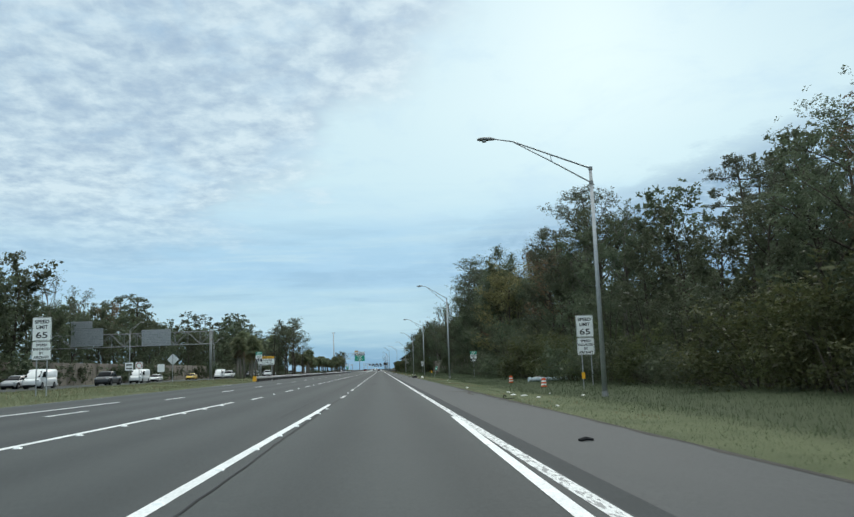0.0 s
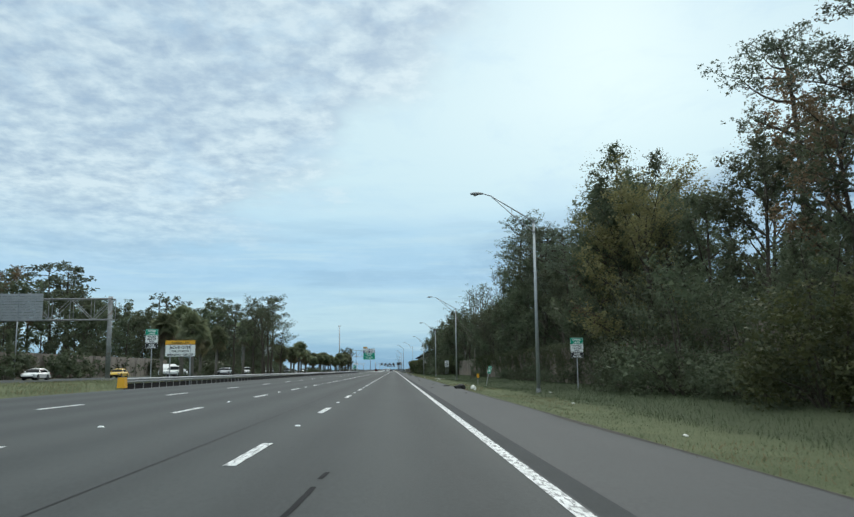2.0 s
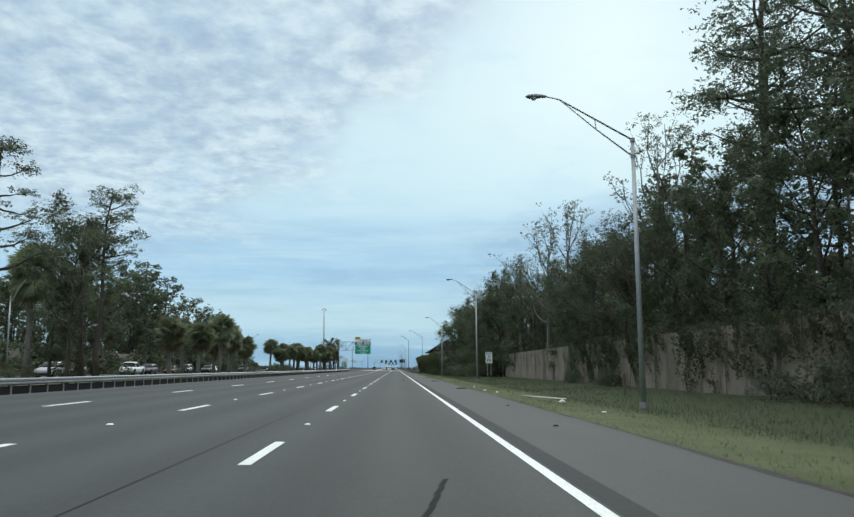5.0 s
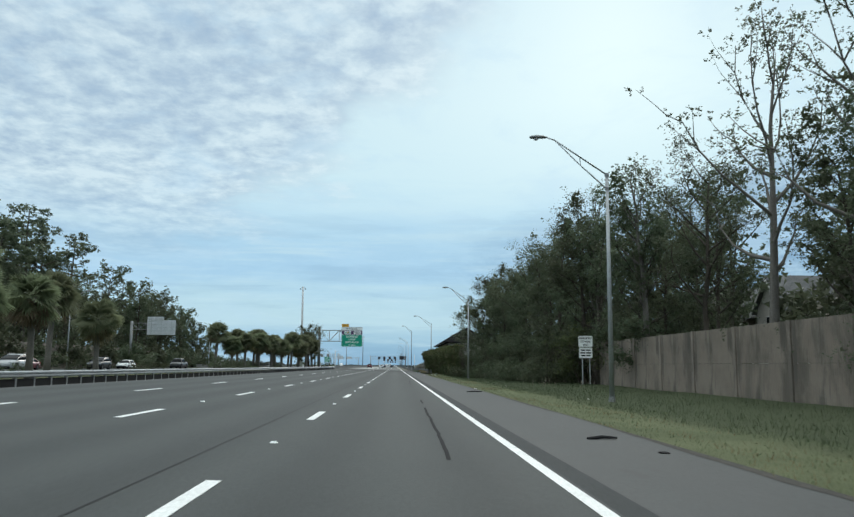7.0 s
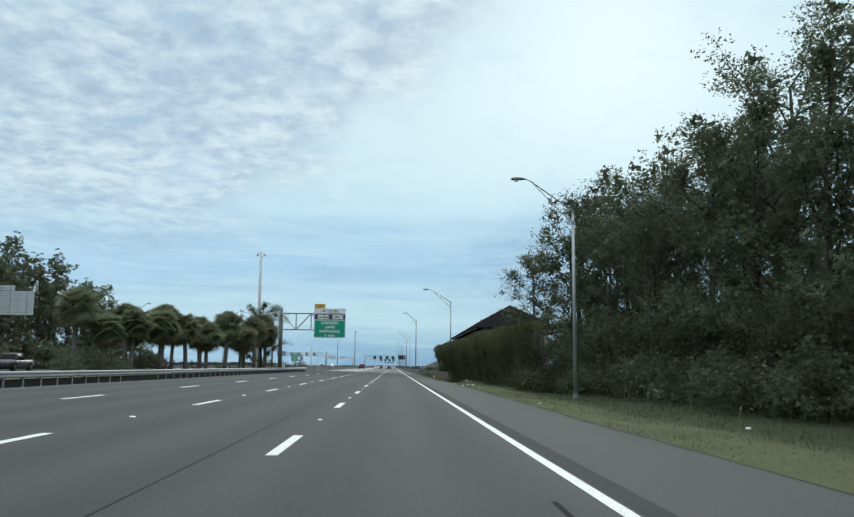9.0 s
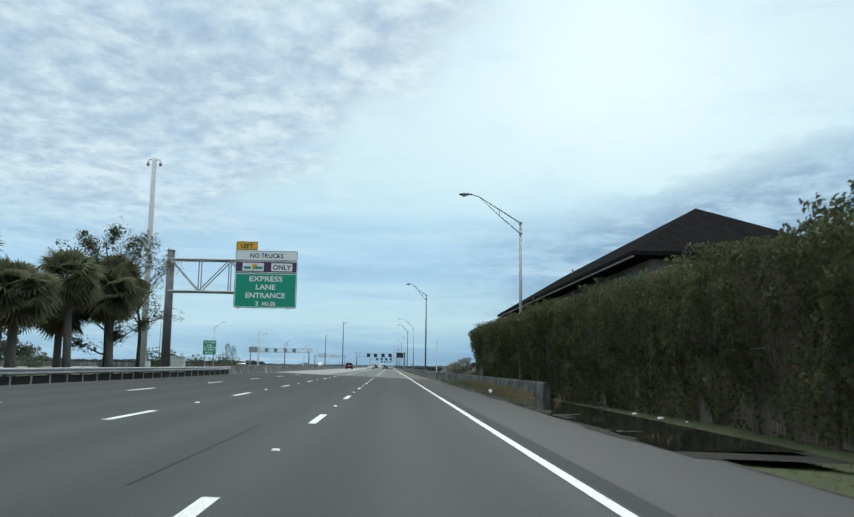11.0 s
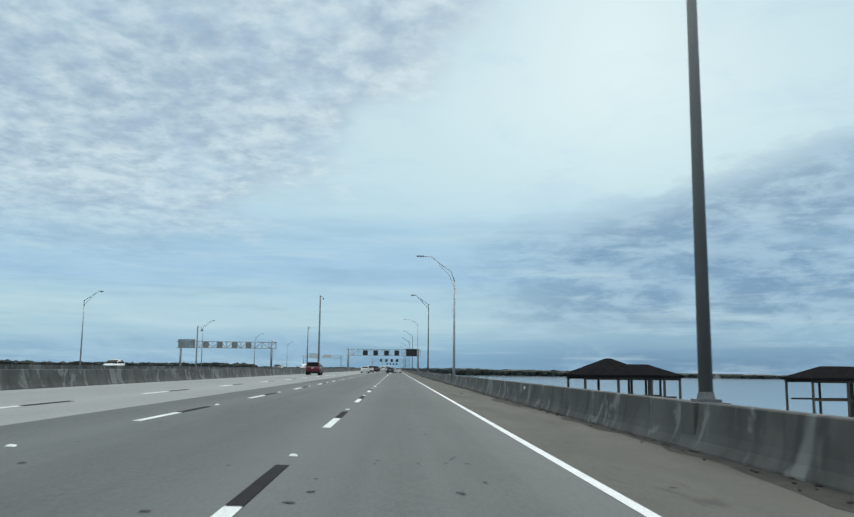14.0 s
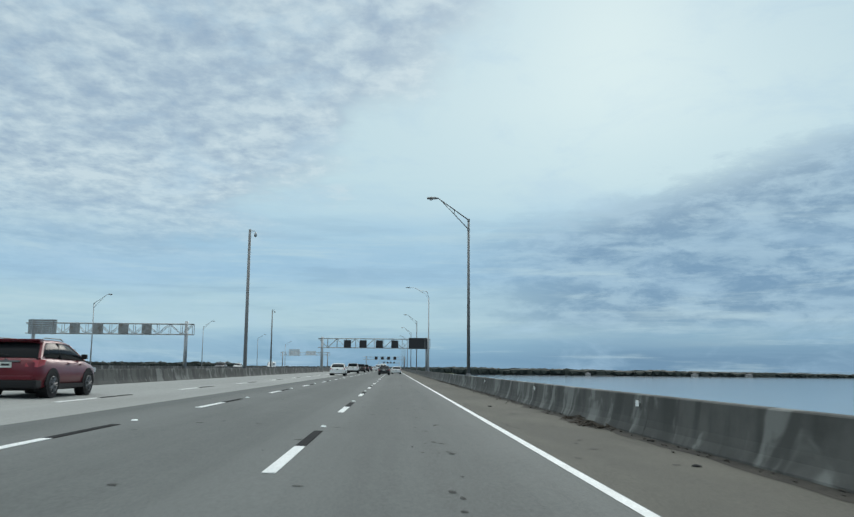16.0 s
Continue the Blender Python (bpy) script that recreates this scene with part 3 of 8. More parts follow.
            bmesh.ops.recalc_face_normals(bm, faces=bm.faces)
            bm.to_mesh(me)
            bm.free()
        if smooth:
            me.shade_smooth()
        return me


def part(name, b, material, parent=None, label="", bevel=0.0, smooth=False):
    """One mesh object, under a thing, under a part, or by itself."""
    me = b.mesh(name, bevel, smooth) if isinstance(b, Build) else b
    if material is not None and not me.materials:
        me.materials.append(material)
    ob = new(name, me)
    if parent:
        ob.parent = parent
    return tagged(ob, label)


def thing(name, label, category, at=(0, 0, 0), turn=0.0, group=""):
    ob = new(name)
    ob.empty_display_size = 0.3
    ob.matrix_basis = pose(*at, 0, 0, turn)
    return tagged(ob, label, category, group)


def setting(name, b, material, label, category, smooth=False, bevel=0.0):
    return tagged(part(name, b, material, None, "", bevel, smooth), label, category, kind="structure")


def word(text, size, material, parent, x, y, z, stretch=1.0, name="lettering", bold=0.0, squeeze=None):
    """Raised letters facing -y, centred on x, standing on z."""
    cu = bpy.data.curves.new("letters", "FONT")
    cu.body, cu.size, cu.align_x, cu.extrude, cu.offset = text, size / 0.72, "CENTER", 0.003, bold
    cu.resolution_u = 3
    tmp = bpy.data.objects.new("letters", cu)
    scene.collection.objects.link(tmp)
    bpy.context.view_layer.update()
    me = bpy.data.meshes.new_from_object(tmp.evaluated_get(bpy.context.evaluated_depsgraph_get()))
    bpy.data.objects.remove(tmp)
    wide = max(v.co.x for v in me.vertices) - min(v.co.x for v in me.vertices)
    if squeeze:
        stretch = squeeze / wide
    me.transform(Matrix.Diagonal((stretch, 1, 1, 1)))
    me.materials.clear()
    me.materials.append(material)
    ob = new(name, me)
    ob.parent = parent
    ob.matrix_basis = pose(x, y, z, 90, 0, 0)
    return ob


SLOPE = 0.0304
LANE = 3.477
SHORE = 424.0          # the bridge joint


CROWN = -13.95         # the left shoulder falls away from here
PARAPET = -17.1        # road face of the bridge's left parapet


def road_z(x):
    return -SLOPE * max(x, CROWN) - 0.056 * max(0.0, CROWN - x)


def rail_x(y):
    """The guard rail's line, drawing in towards the bridge."""
    return -19.0 + (PARAPET + 19.0) * min(1.0, max(0.0, (y - 330.0) / 86.0))


def joint_y(x):
    """The skewed joint between road and bridge."""
    return SHORE - 2.4 - 0.2 * x


def strip(x0, x1, y0, y1, lift=0.0, b=None, step=40.0, x0b=None, x1b=None):
    """A flat strip on the road's slope; x0b, x1b: its edges at the far end."""
    b = b or Build()
    n = max(1, int((y1 - y0) / step))
    for k in range(n):
        fa, fb = k / n, (k + 1) / n
        a, c = y0 + (y1 - y0) * fa, y0 + (y1 - y0) * fb
        l0 = x0 + ((x0b if x0b is not None else x0) - x0) * fa
        l1 = x0 + ((x0b if x0b is not None else x0) - x0) * fb
        r0 = x1 + ((x1b if x1b is not None else x1) - x1) * fa
        r1 = x1 + ((x1b if x1b is not None else x1) - x1) * fb
        al, ar = (joint_y(l0), joint_y(r0)) if a == SHORE else (a, a)
        cl, cr = (joint_y(l1), joint_y(r1)) if c == SHORE else (c, c)
        b.quad((l0, al, road_z(l0) + lift), (r0, ar, road_z(r0) + lift), (r1, cr, road_z(r1) + lift), (l1, cl, road_z(l1) + lift))
    return b


# ---- ground, water and pavement
def ground_z(x, y):
    """Height of the land; under water beyond the shore."""
    if x > 2.2:
        k = min(1.0, (x - 2.2) / 7.0)
        z = -0.12 - 0.22 * k - 0.1 * math.sin(min(1.0, max(0.0, (x - 2.2) / 12.0)) * math.pi)
    elif x > -19.4:
        z = road_z(x) - 0.35
    else:
        z = 0.06 + 0.36 * min(1.0, (-19.4 - x) / 9.0)
    shore = SHORE - 3 + (6.0 if x > 4 else 0.0) + (46.0 if x < -52 else 11.0 if -32 < x < -17 else 0.0) + 7 * math.sin(x * 0.11) * min(1.0, abs(x) / 30.0)
    f = min(1.0, max(0.0, (y - shore) / 12.0))
    rough_ = 0.05 * noise.noise((x * 0.35, y * 0.35, 0)) + 0.12 * noise.noise((x * 0.07, y * 0.07, 3)) if abs(x) > 5 and x < 400 else 0.0
    if -20 < x < 2.2 or (-52 < x < -34):
        rough_ = 0.0
    return z * (1 - f) - 8.0 * f + rough_ * (1 - f)


def make_ground():
    xs = [-4000, -1500, -600, -250, -150, -110, -90, -75, -66, -60, -56, -52.5, -51.5, -34.5, -33.5, -31, -28, -25, -22, -20.2, -19.4, -19.3, -16.8, -15.2, -13, -8, -3, 1, 2.2, 2.9, 3.6, 4.5, 5.5, 6.7, 8, 9.3, 10.6, 12, 13.5, 15, 17, 20, 24, 30, 40, 60, 90, 150, 300, 700, 1800, 4000]
    ys = [-1500, -600, -250, -120, -60] + [-30 + 4.0 * k for k in range(112)] + [415, 418, 421, 424, 427, 430, 433, 436, 440, 445, 450, 456, 462, 468, 474, 480, 486, 500, 700, 1500, 4500]
    ys = sorted(set(ys))
    b = Build()
    for y in ys:
        b.v += [(x, y, ground_z(x, y)) for x in xs]
    n = len(xs)
    b.f = [(r * n + c, r * n + c + 1, (r + 1) * n + c + 1, (r + 1) * n + c) for r in range(len(ys) - 1) for c in range(n - 1)]
    ob = setting("ground", b, M_GROUND, "mown roadside grass and bare soil", "ground", smooth=True)
    return ob


ground = make_ground()
water = setting("water", Build().quad((-4800, 400, -4.5), (4800, 400, -4.5), (4800, 4800, -4.5), (-4800, 4800, -4.5)), M_WATER, "calm grey-blue river water", "water")

road = setting("road", strip(-13.95, 0.12, -260, SHORE), M_ASPHALT, "dark grey asphalt motorway carriageway", "road")
ls = strip(-16.2, CROWN, -260, 60)
strip(-16.2, CROWN, 60, 112, 0.0, ls, 10.0, -18.75)
strip(-18.75, CROWN, 112, 330, 0.0, ls)
strip(-18.75, CROWN, 330, SHORE, 0.0, ls, 20.0, -16.9)
left_shoulder = setting("road_shoulder_left", ls, M_SHOULDER, "grey asphalt shoulder beside the median", "shoulder")
seal = setting("road_seal_strip", strip(0.12, 0.43, -260, SHORE), M_SEAL, "dark sealed strip of asphalt beside the edge line", "road strip")
shoulder = setting("road_shoulder", strip(0.43, 2.9, -260, SHORE), M_SHOULDER, "worn pale asphalt shoulder", "shoulder")
deck = setting("bridge_deck", strip(-8.45, 0.1, SHORE, 2600, 0.0, step=60), M_DECK, "grey concrete bridge deck with darker wheel paths", "bridge deck")
deck_left = setting("bridge_deck_widening", strip(-17.05, CROWN, SHORE, 2600, 0.0, strip(CROWN, -8.45, SHORE, 2600, 0.0, step=60), 60), M_DECK_NEW, "pale newer concrete bridge deck", "bridge deck")
deck_shoulder = setting("bridge_shoulder", strip(0.1, 2.75, SHORE, 2600, 0.0, step=60), M_DECK_SHOULDER, "sandy concrete bridge shoulder", "shoulder")
under = Build().box(-17.3, 3.2, SHORE + 0.5, 2600, -1.4, -0.25)
bridge_slab = setting("bridge_slab", under, M_CONC, "concrete bridge slab under the deck", "bridge")

# the other carriageway
other = Build()
for x0, x1 in ((-51.5, -34.5),):
    other.quad((x0, -300, 0.46), (x1, -300, 0.46), (x1, SHORE, 0.46), (x0, SHORE, 0.46))
other_road = setting("road_opposite", other, M_ASPHALT, "asphalt carriageway for oncoming traffic", "road")
ob_ = Build().box(-53.6, -31.5, SHORE, 2600, -1.0, 0.46)
other_deck = setting("bridge_deck_opposite", ob_, M_DECK_NEW, "pale concrete bridge for oncoming traffic", "bridge deck")

# joint across the deck's end
def skew_band(d0, d1, lift):
    b = Build()
    for x0, x1 in ((-16.9, CROWN), (CROWN, -9.9), (-9.9, -3.5), (-3.5, 2.7)):
        b.quad(*[(x, joint_y(x) + d, road_z(x) + lift) for x, d in ((x0, d0), (x1, d0), (x1, d1), (x0, d1))])
    return b


for d in (-0.30, 0.10, 0.34):
    part("expansion_joint", skew_band(d, d + 0.05, 0.007), M_CRACK, deck, "dark expansion joint")
part("joint_band", skew_band(-0.18, 0.06, 0.005), M_DECK_SHOULDER, deck, "pale concrete joint band")
part("worn_patch", skew_band(-1.3, -0.32, 0.0035), M_SEAL, road, "dark patched asphalt before the joint")


def line_piece(x, y0, y1, w, lift=0.005):
    return strip(x - w / 2, x + w / 2, y0, y1, lift, step=400)


# edge line, solid lane lines where the lanes part, dashes and studs
part("edge_line", strip(-0.085, 0.085, -60, 150, 0.005), M_PAINT_OLD, road, "cracked white edge line")
part("edge_line", strip(-0.075, 0.075, 150, 372, 0.005), M_PAINT, road, "white edge line")
part("edge_line", strip(-0.08, 0.08, 372, SHORE, 0.005), M_PAINT_OLD, road, "cracked white edge line")
part("edge_line", strip(-0.07, 0.07, SHORE, 2600, 0.005, step=80), M_PAINT, deck, "white edge line")
part("old_edge_line", strip(-0.62, -0.43, -10, 20.0, 0.006, None, 6.0, -0.16, -0.03), M_PAINT, road, "fresh white tapering line")
part("solid_lane_line", strip(-LANE - 0.74, -LANE - 0.58, -20, 27.5, 0.005, None, 6.0, -LANE - 0.16, -LANE - 0.02), M_PAINT, road, "worn solid white lane line")
part("solid_lane_line", strip(-2 * LANE - 1.22, -2 * LANE - 1.06, -20, 30.0, 0.005, None, 6.0, -2 * LANE - 0.34, -2 * LANE - 0.2), M_PAINT, road, "solid white lane line")
part("solid_lane_line", strip(-12.35, -12.2, -10, 31.0, 0.005, None, 6.0, -11.67, -11.53), M_PAINT, road, "solid white lane line")
part("gore_line", strip(-16.1, -15.95, 20, 66, 0.006, None, 6.0, -13.9, -13.75), M_PAINT, left_shoulder, "white tapering gore line")

dash_me = {}
for nm, m_, y0, y1 in (("white", M_PAINT, 0.0, 2.9), ("black", M_BLACK_PAINT, 2.92, 5.7)):
    d = Build().box(-0.075, 0.075, y0, y1, 0.0, 0.006)
    dash_me[nm] = d.mesh("lane_dash")
    dash_me[nm].materials.append(m_)
dash_me["old"] = dash_me["white"].copy()
dash_me["old"].materials.clear()
dash_me["old"].materials.append(M_PAINT_OLD)
stud = Build().box(-0.055, 0.055, -0.05, 0.05, 0.0, 0.022, 0.02).mesh("road_stud")
stud.materials.append(M_SIGN_W)
PERIOD = 11.58


def put_on_road(me, name, x, y, parent, lift=0.003):
    o = new(name, me)
    o.parent = parent
    o.matrix_basis = pose(x, y, road_z(x) + lift, 0, math.degrees(math.atan(SLOPE)), 0)
    return o


for lane in (1, 2, 3):
    x = -LANE * lane
    lag = (0.0, -1.1, -0.6)[lane - 1]
    for k in range(-3, 90):
        y = PERIOD * k - 3.3 + lag + (2.25 if k < 12 else 0.0)
        if y > SHORE - 1:
            y = PERIOD * k - 3.57 + 0.1 * lag
        if y > SHORE - 3 and y < SHORE + 1:
            continue
        on_deck = y > SHORE
        if y < (27, 32, 12)[lane - 1]:
            continue
        if y < 900:
            put_on_road(dash_me["old" if y < 150 or 372 < y < SHORE else "white"], "lane_dash", x, y, deck if on_deck else road)
            if on_deck:
                put_on_road(dash_me["black"], "contrast_dash", x, y, deck)
            if k < 60 and lane < 3:
                put_on_road(stud, "road_stud", x, y + 6.7, deck if on_deck else road, 0.004)
for k in range(9):      # studs in pairs beside the solid lines
    put_on_road(stud, "road_stud", -LANE - 0.24 + 0.020 * (2.4 * k - 6), 5.0 + 2.4 * k, road)
    put_on_road(stud, "road_stud", -2 * LANE - 0.46 + 0.018 * 2.4 * k, 8.0 + 2.4 * k, road)

# sealed seam along the second lane, crack beside the first dashes
seam = Build()
rng = random.Random(5)
def seam_x(y):
    return -4.25 - 0.12 * math.sin(y * 0.02)
y = 20.0
while y < SHORE - 1:
    y2 = y + 2.5
    if not (300 < y < 372 and rng.random() < 0.25):
        a, c = seam_x(y), seam_x(y2)
        seam.quad((a - 0.013, y, road_z(a) + 0.004), (a + 0.013, y, road_z(a) + 0.004), (c + 0.013, y2, road_z(c) + 0.004), (c - 0.013, y2, road_z(c) + 0.004))
    y = y2
part("paving_seam", seam, M_CRACK, road, "dark paving seam")
crack = Build()
for a0, a1, xc in ((-5, 40, -3.50), (372, 420, -3.42)):
    y, x = float(a0), xc
    while y < a1:
        x2 = xc + 0.05 * noise.noise((y * 0.3, xc, 0.0)) + rng.uniform(-0.012, 0.012)
        crack.quad((x - 0.014, y, road_z(x) + 0.0095), (x + 0.014, y, road_z(x) + 0.0095), (x2 + 0.014, y + 0.6, road_z(x2) + 0.0095), (x2 - 0.014, y + 0.6, road_z(x2) + 0.0095))
        y, x = y + 0.6, x2
part("crack", crack, M_CRACK, road, "ragged crack along the lane line")
sk = Build()
for y0, y1, xa, xb in ((150, 158, -2.2, -1.2), (222, 240, -1.05, -0.85), (262, 285, -0.8, -0.5), (60, 68, -2.6, -2.3)):
    n = 14
    for k in range(n):
        f0, f1 = k / n, (k + 1) / n
        xk, xl = xa + (xb - xa) * f0 + rng.uniform(-0.03, 0.03), xa + (xb - xa) * f1
        if rng.random() < 0.75:
            sk.quad((xk - 0.03, y0 + (y1 - y0) * f0, road_z(xk) + 0.004), (xk + 0.03, y0 + (y1 - y0) * f0, road_z(xk) + 0.004), (xl + 0.03, y0 + (y1 - y0) * f1, road_z(xl) + 0.004), (xl - 0.03, y0 + (y1 - y0) * f1, road_z(xl) + 0.004))
part("skid_mark", sk, M_BLACK_PAINT, road, "faint dark scuff marks")
# rumble bars painted on the shoulder before the bridge
for k in range(9):
    part("rumble_bar", strip(0.60, 0.90, 414.9 + 0.42 * k, 415.04 + 0.42 * k, 0.0055), M_PAINT_FADED, shoulder, "white painted rumble bar" if k == 0 else "")
ap = Build()
ap.v = [(x, y, road_z(x) - 0.004) for x, y in ((2.7, 410.0), (3.5, 413.5), (3.9, 416.2), (3.45, 419.5), (2.95, 423.0), (2.7, 423.4))]
ap.f = [tuple(range(6))]
part("shoulder_apron", ap, M_SHOULDER, shoulder)
# spalls and patches in the concrete deck
sp = Build()
for k in range(620):
    x = rng.choice((rng.uniform(-3.3, -2.3), rng.uniform(-1.9, -1.2), rng.uniform(-6.5, -3.8), rng.uniform(0.4, 2.4), -1.55 + rng.gauss(0, 0.12), rng.uniform(-8.5, -0.3)))
    y = rng.uniform(SHORE + 3, 640)
    w, l = rng.uniform(0.015, 0.075) * (1.9 if k % 11 == 0 else 1), rng.uniform(0.03, 0.10)
    pts = []
    for s in range(8):
        a = 2 * math.pi * s / 8
        r = rng.uniform(0.7, 1.2)
        px, py = x + math.cos(a) * w * r, y + math.sin(a) * l * r
        pts.append((px, py, road_z(px) + 0.004))
    i = len(sp.v)
    sp.v += pts
    sp.f.append(tuple(range(i, i + 8)))
tagged(part("deck_spall", sp, M_TAR, deck, "small dark spalls and cores in the concrete"), kind="stuff")


# ---- barriers
GR_END = 416.0


def barrier_profile(x, side, base, h, thick=0.24, flat=False):
    """Safety-shape section, or a flat upright one; side +1: the road face looks to -x."""
    s = -side
    if flat:
        return [(x + s * 0.10, base), (x + s * 0.09, base + 0.08), (x + s * 0.06, base + 0.3), (x + s * 0.02, base + h - 0.05), (x - s * 0.01, base + h), (x - s * (thick - 0.02), base + h), (x - s * thick, base + h - 0.03), (x - s * thick, base - 0.3)]
    pts = [(x + s * 0.19, base), (x + s * 0.18, base + 0.06), (x + s * 0.105, base + 0.20), (x + s * 0.065, base + 0.34), (x + s * 0.03, base + 0.55), (x, base + h - 0.02), (x - s * 0.02, base + h), (x - s * (thick - 0.02), base + h), (x - s * thick, base + h - 0.02), (x - s * thick, base - 0.3)]
    return pts


def barrier_run(x, side, y0, y1, h, name, material, parent, piece=9.3, gap=0.02, x_end=None, label="", flat=False):
    """Barrier in cast lengths with narrow joints."""
    n = max(1, round((y1 - y0) / piece))
    for k in range(n):
        a, c = y0 + (y1 - y0) * k / n, y0 + (y1 - y0) * (k + 1) / n - gap
        xa = x + ((x_end if x_end is not None else x) - x) * k / n
        xc = x + ((x_end if x_end is not None else x) - x) * (k + 1) / n
        b = Build()
        b.loft([[(px, a, pz) for px, pz in barrier_profile(xa, side, road_z(xa) - 0.02, h, 0.24, flat)], [(px, c, pz) for px, pz in barrier_profile(xc, side, road_z(xc) - 0.02, h, 0.24, flat)]])
        part(name, b, material, parent, label)


rail_r = tagged(new("bridge_barrier"), "stained grey concrete bridge parapet beside the shoulder", "barrier", kind="structure")
barrier_run(2.95, 1, SHORE + 1, 620, 0.82, "parapet_length", M_BARRIER, rail_r)
barrier_run(2.95, 1, 620, 2600, 0.82, "parapet_length", M_BARRIER, rail_r, 120)
rail_a = tagged(new("approach_barrier"), "old moss-stained concrete barrier wall at the bridge end", "barrier", kind="structure")
barrier_run(4.9, 1, 376, SHORE - 8, 0.76, "barrier_length", M_BARRIER_OLD, rail_a, 6.0, 0.03, 4.3, flat=True)
barrier_run(4.3, 1, SHORE - 8, SHORE + 1, 0.79, "barrier_length", M_BARRIER_OLD, rail_a, 4.5, 0.02, 2.95)
rail_l = tagged(new("bridge_barrier"), "grey concrete bridge parapet beside the median", "barrier", kind="structure")
barrier_run(PARAPET, -1, GR_END + 0.6, 640, 0.82, "parapet_length", M_BARRIER, rail_l)
barrier_run(PARAPET, -1, 640, 2600, 0.82, "parapet_length", M_BARRIER, rail_l, 120)
rail_o = tagged(new("bridge_barrier"), "pale concrete parapets of the opposite bridge", "barrier", kind="structure")
for xx in (-31.6, -53.5):
    for k in range(8):
        part("parapet_length", Build().box(xx - 0.12, xx + 0.12, SHORE + 270 * k, SHORE + 270 * (k + 1) - 0.1, 0.4, 1.25), M_BARRIER, rail_o)
def silt(x_wall, way, y0, y1, wide, seed):
    """A ragged strip of silt along the foot of a wall."""
    b = Build()
    y = y0
    edge = lambda q: x_wall + way * max(0.06, wide * (0.55 + 0.9 * noise.noise((q * 0.11, seed, 0)) + 0.5 * noise.noise((q * 0.6, seed, 3))))
    while y < y1:
        a, c = edge(y), edge(y + 0.9)
        b.quad((x_wall, y, road_z(x_wall) + 0.004), (a, y, road_z(a) + 0.004), (c, y + 0.9, road_z(c) + 0.004), (x_wall, y + 0.9, road_z(x_wall) + 0.004))
        y += 0.9
    return b


part("gutter_dirt", silt(2.76, -1, SHORE + 2, 660, 0.80, 2.0), M_DIRT, deck_shoulder, "dark silt along the parapet")
part("gutter_dirt", silt(-16.9, 1, SHORE + 2, 660, 0.40, 5.0), M_DIRT, deck_left, "dark silt along the parapet")
part("gutter_dirt", silt(2.91, -1, 4, 371, 0.22, 7.0), M_DIRT, shoulder, "dark soil along the shoulder's crumbling edge")
part("gutter_dirt", silt(2.91, -1, 372, SHORE - 12, 0.30, 9.0), M_DIRT, shoulder, "dark soil washed over the shoulder's edge")


# ---- steel guard rail along the median
def guard_rail():
    root = tagged(new("guard_rail"), "galvanised double-faced steel guard rail in the median", "guard rail", kind="structure")

    def sec(x, s):
        z = road_z(x)
        return [(x + s * 0.00, z + 0.42), (x + s * 0.08, z + 0.46), (x + s * 0.08, z + 0.52), (x + s * 0.01, z + 0.56), (x + s * 0.01, z + 0.58), (x + s * 0.08, z + 0.62), (x + s * 0.08, z + 0.68), (x + s * 0.0, z + 0.72), (x - s * 0.012, z + 0.72), (x - s * 0.012, z + 0.42)]
    y = 112.0
    while y + 7.62 < GR_END + 1:
        for s in (1, -1):
            xa, xb = rail_x(y) + s * 0.1, rail_x(y + 7.6) + s * 0.1
            b = Build().loft([[(px, y, pz) for px, pz in sec(xa, s)], [(px, y + 7.6, pz) for px, pz in sec(xb, s)]])
            part("rail_beam", b, M_GALV, root)
        y += 7.62
    y = 112.0
    post = Build().box(-0.07, 0.07, -0.08, 0.08, -0.2, 0.74).mesh("rail_post")
    post.materials.append(M_GALV_OLD)
    while y < GR_END:
        p = new("rail_post", post)
        p.parent = root
        p.matrix_basis = pose(rail_x(y), y, road_z(rail_x(y)))
        y += 1.905
    x, z = rail_x(112), road_z(rail_x(112))
    part("rail_end", Build().box(x - 0.25, x + 0.25, 111.3, 111.9, z + 0.1, z + 0.78, 0.04), M_SIGN_Y, root, "yellow marker at the rail's end")
    # low added kerb wall; its near-black colour is the shade under the beams
    kerb = Build()
    for k in range(38):
        ya, yb = 112 + 8.0 * k, 112 + 8.0 * (k + 1)
        xa, xb = rail_x(ya), rail_x(yb)
        kerb.loft([[(q + d, yy, road_z(q) + h) for d, h in ((-0.07, -0.3), (0.07, -0.3), (0.06, 0.36), (-0.06, 0.36))] for q, yy in ((xa, ya), (xb, yb))])
    part("rail_kerb", kerb, M_RAIL_SHADE, root, "low added kerb wall, coloured dark as shade under the rail")


guard_rail()


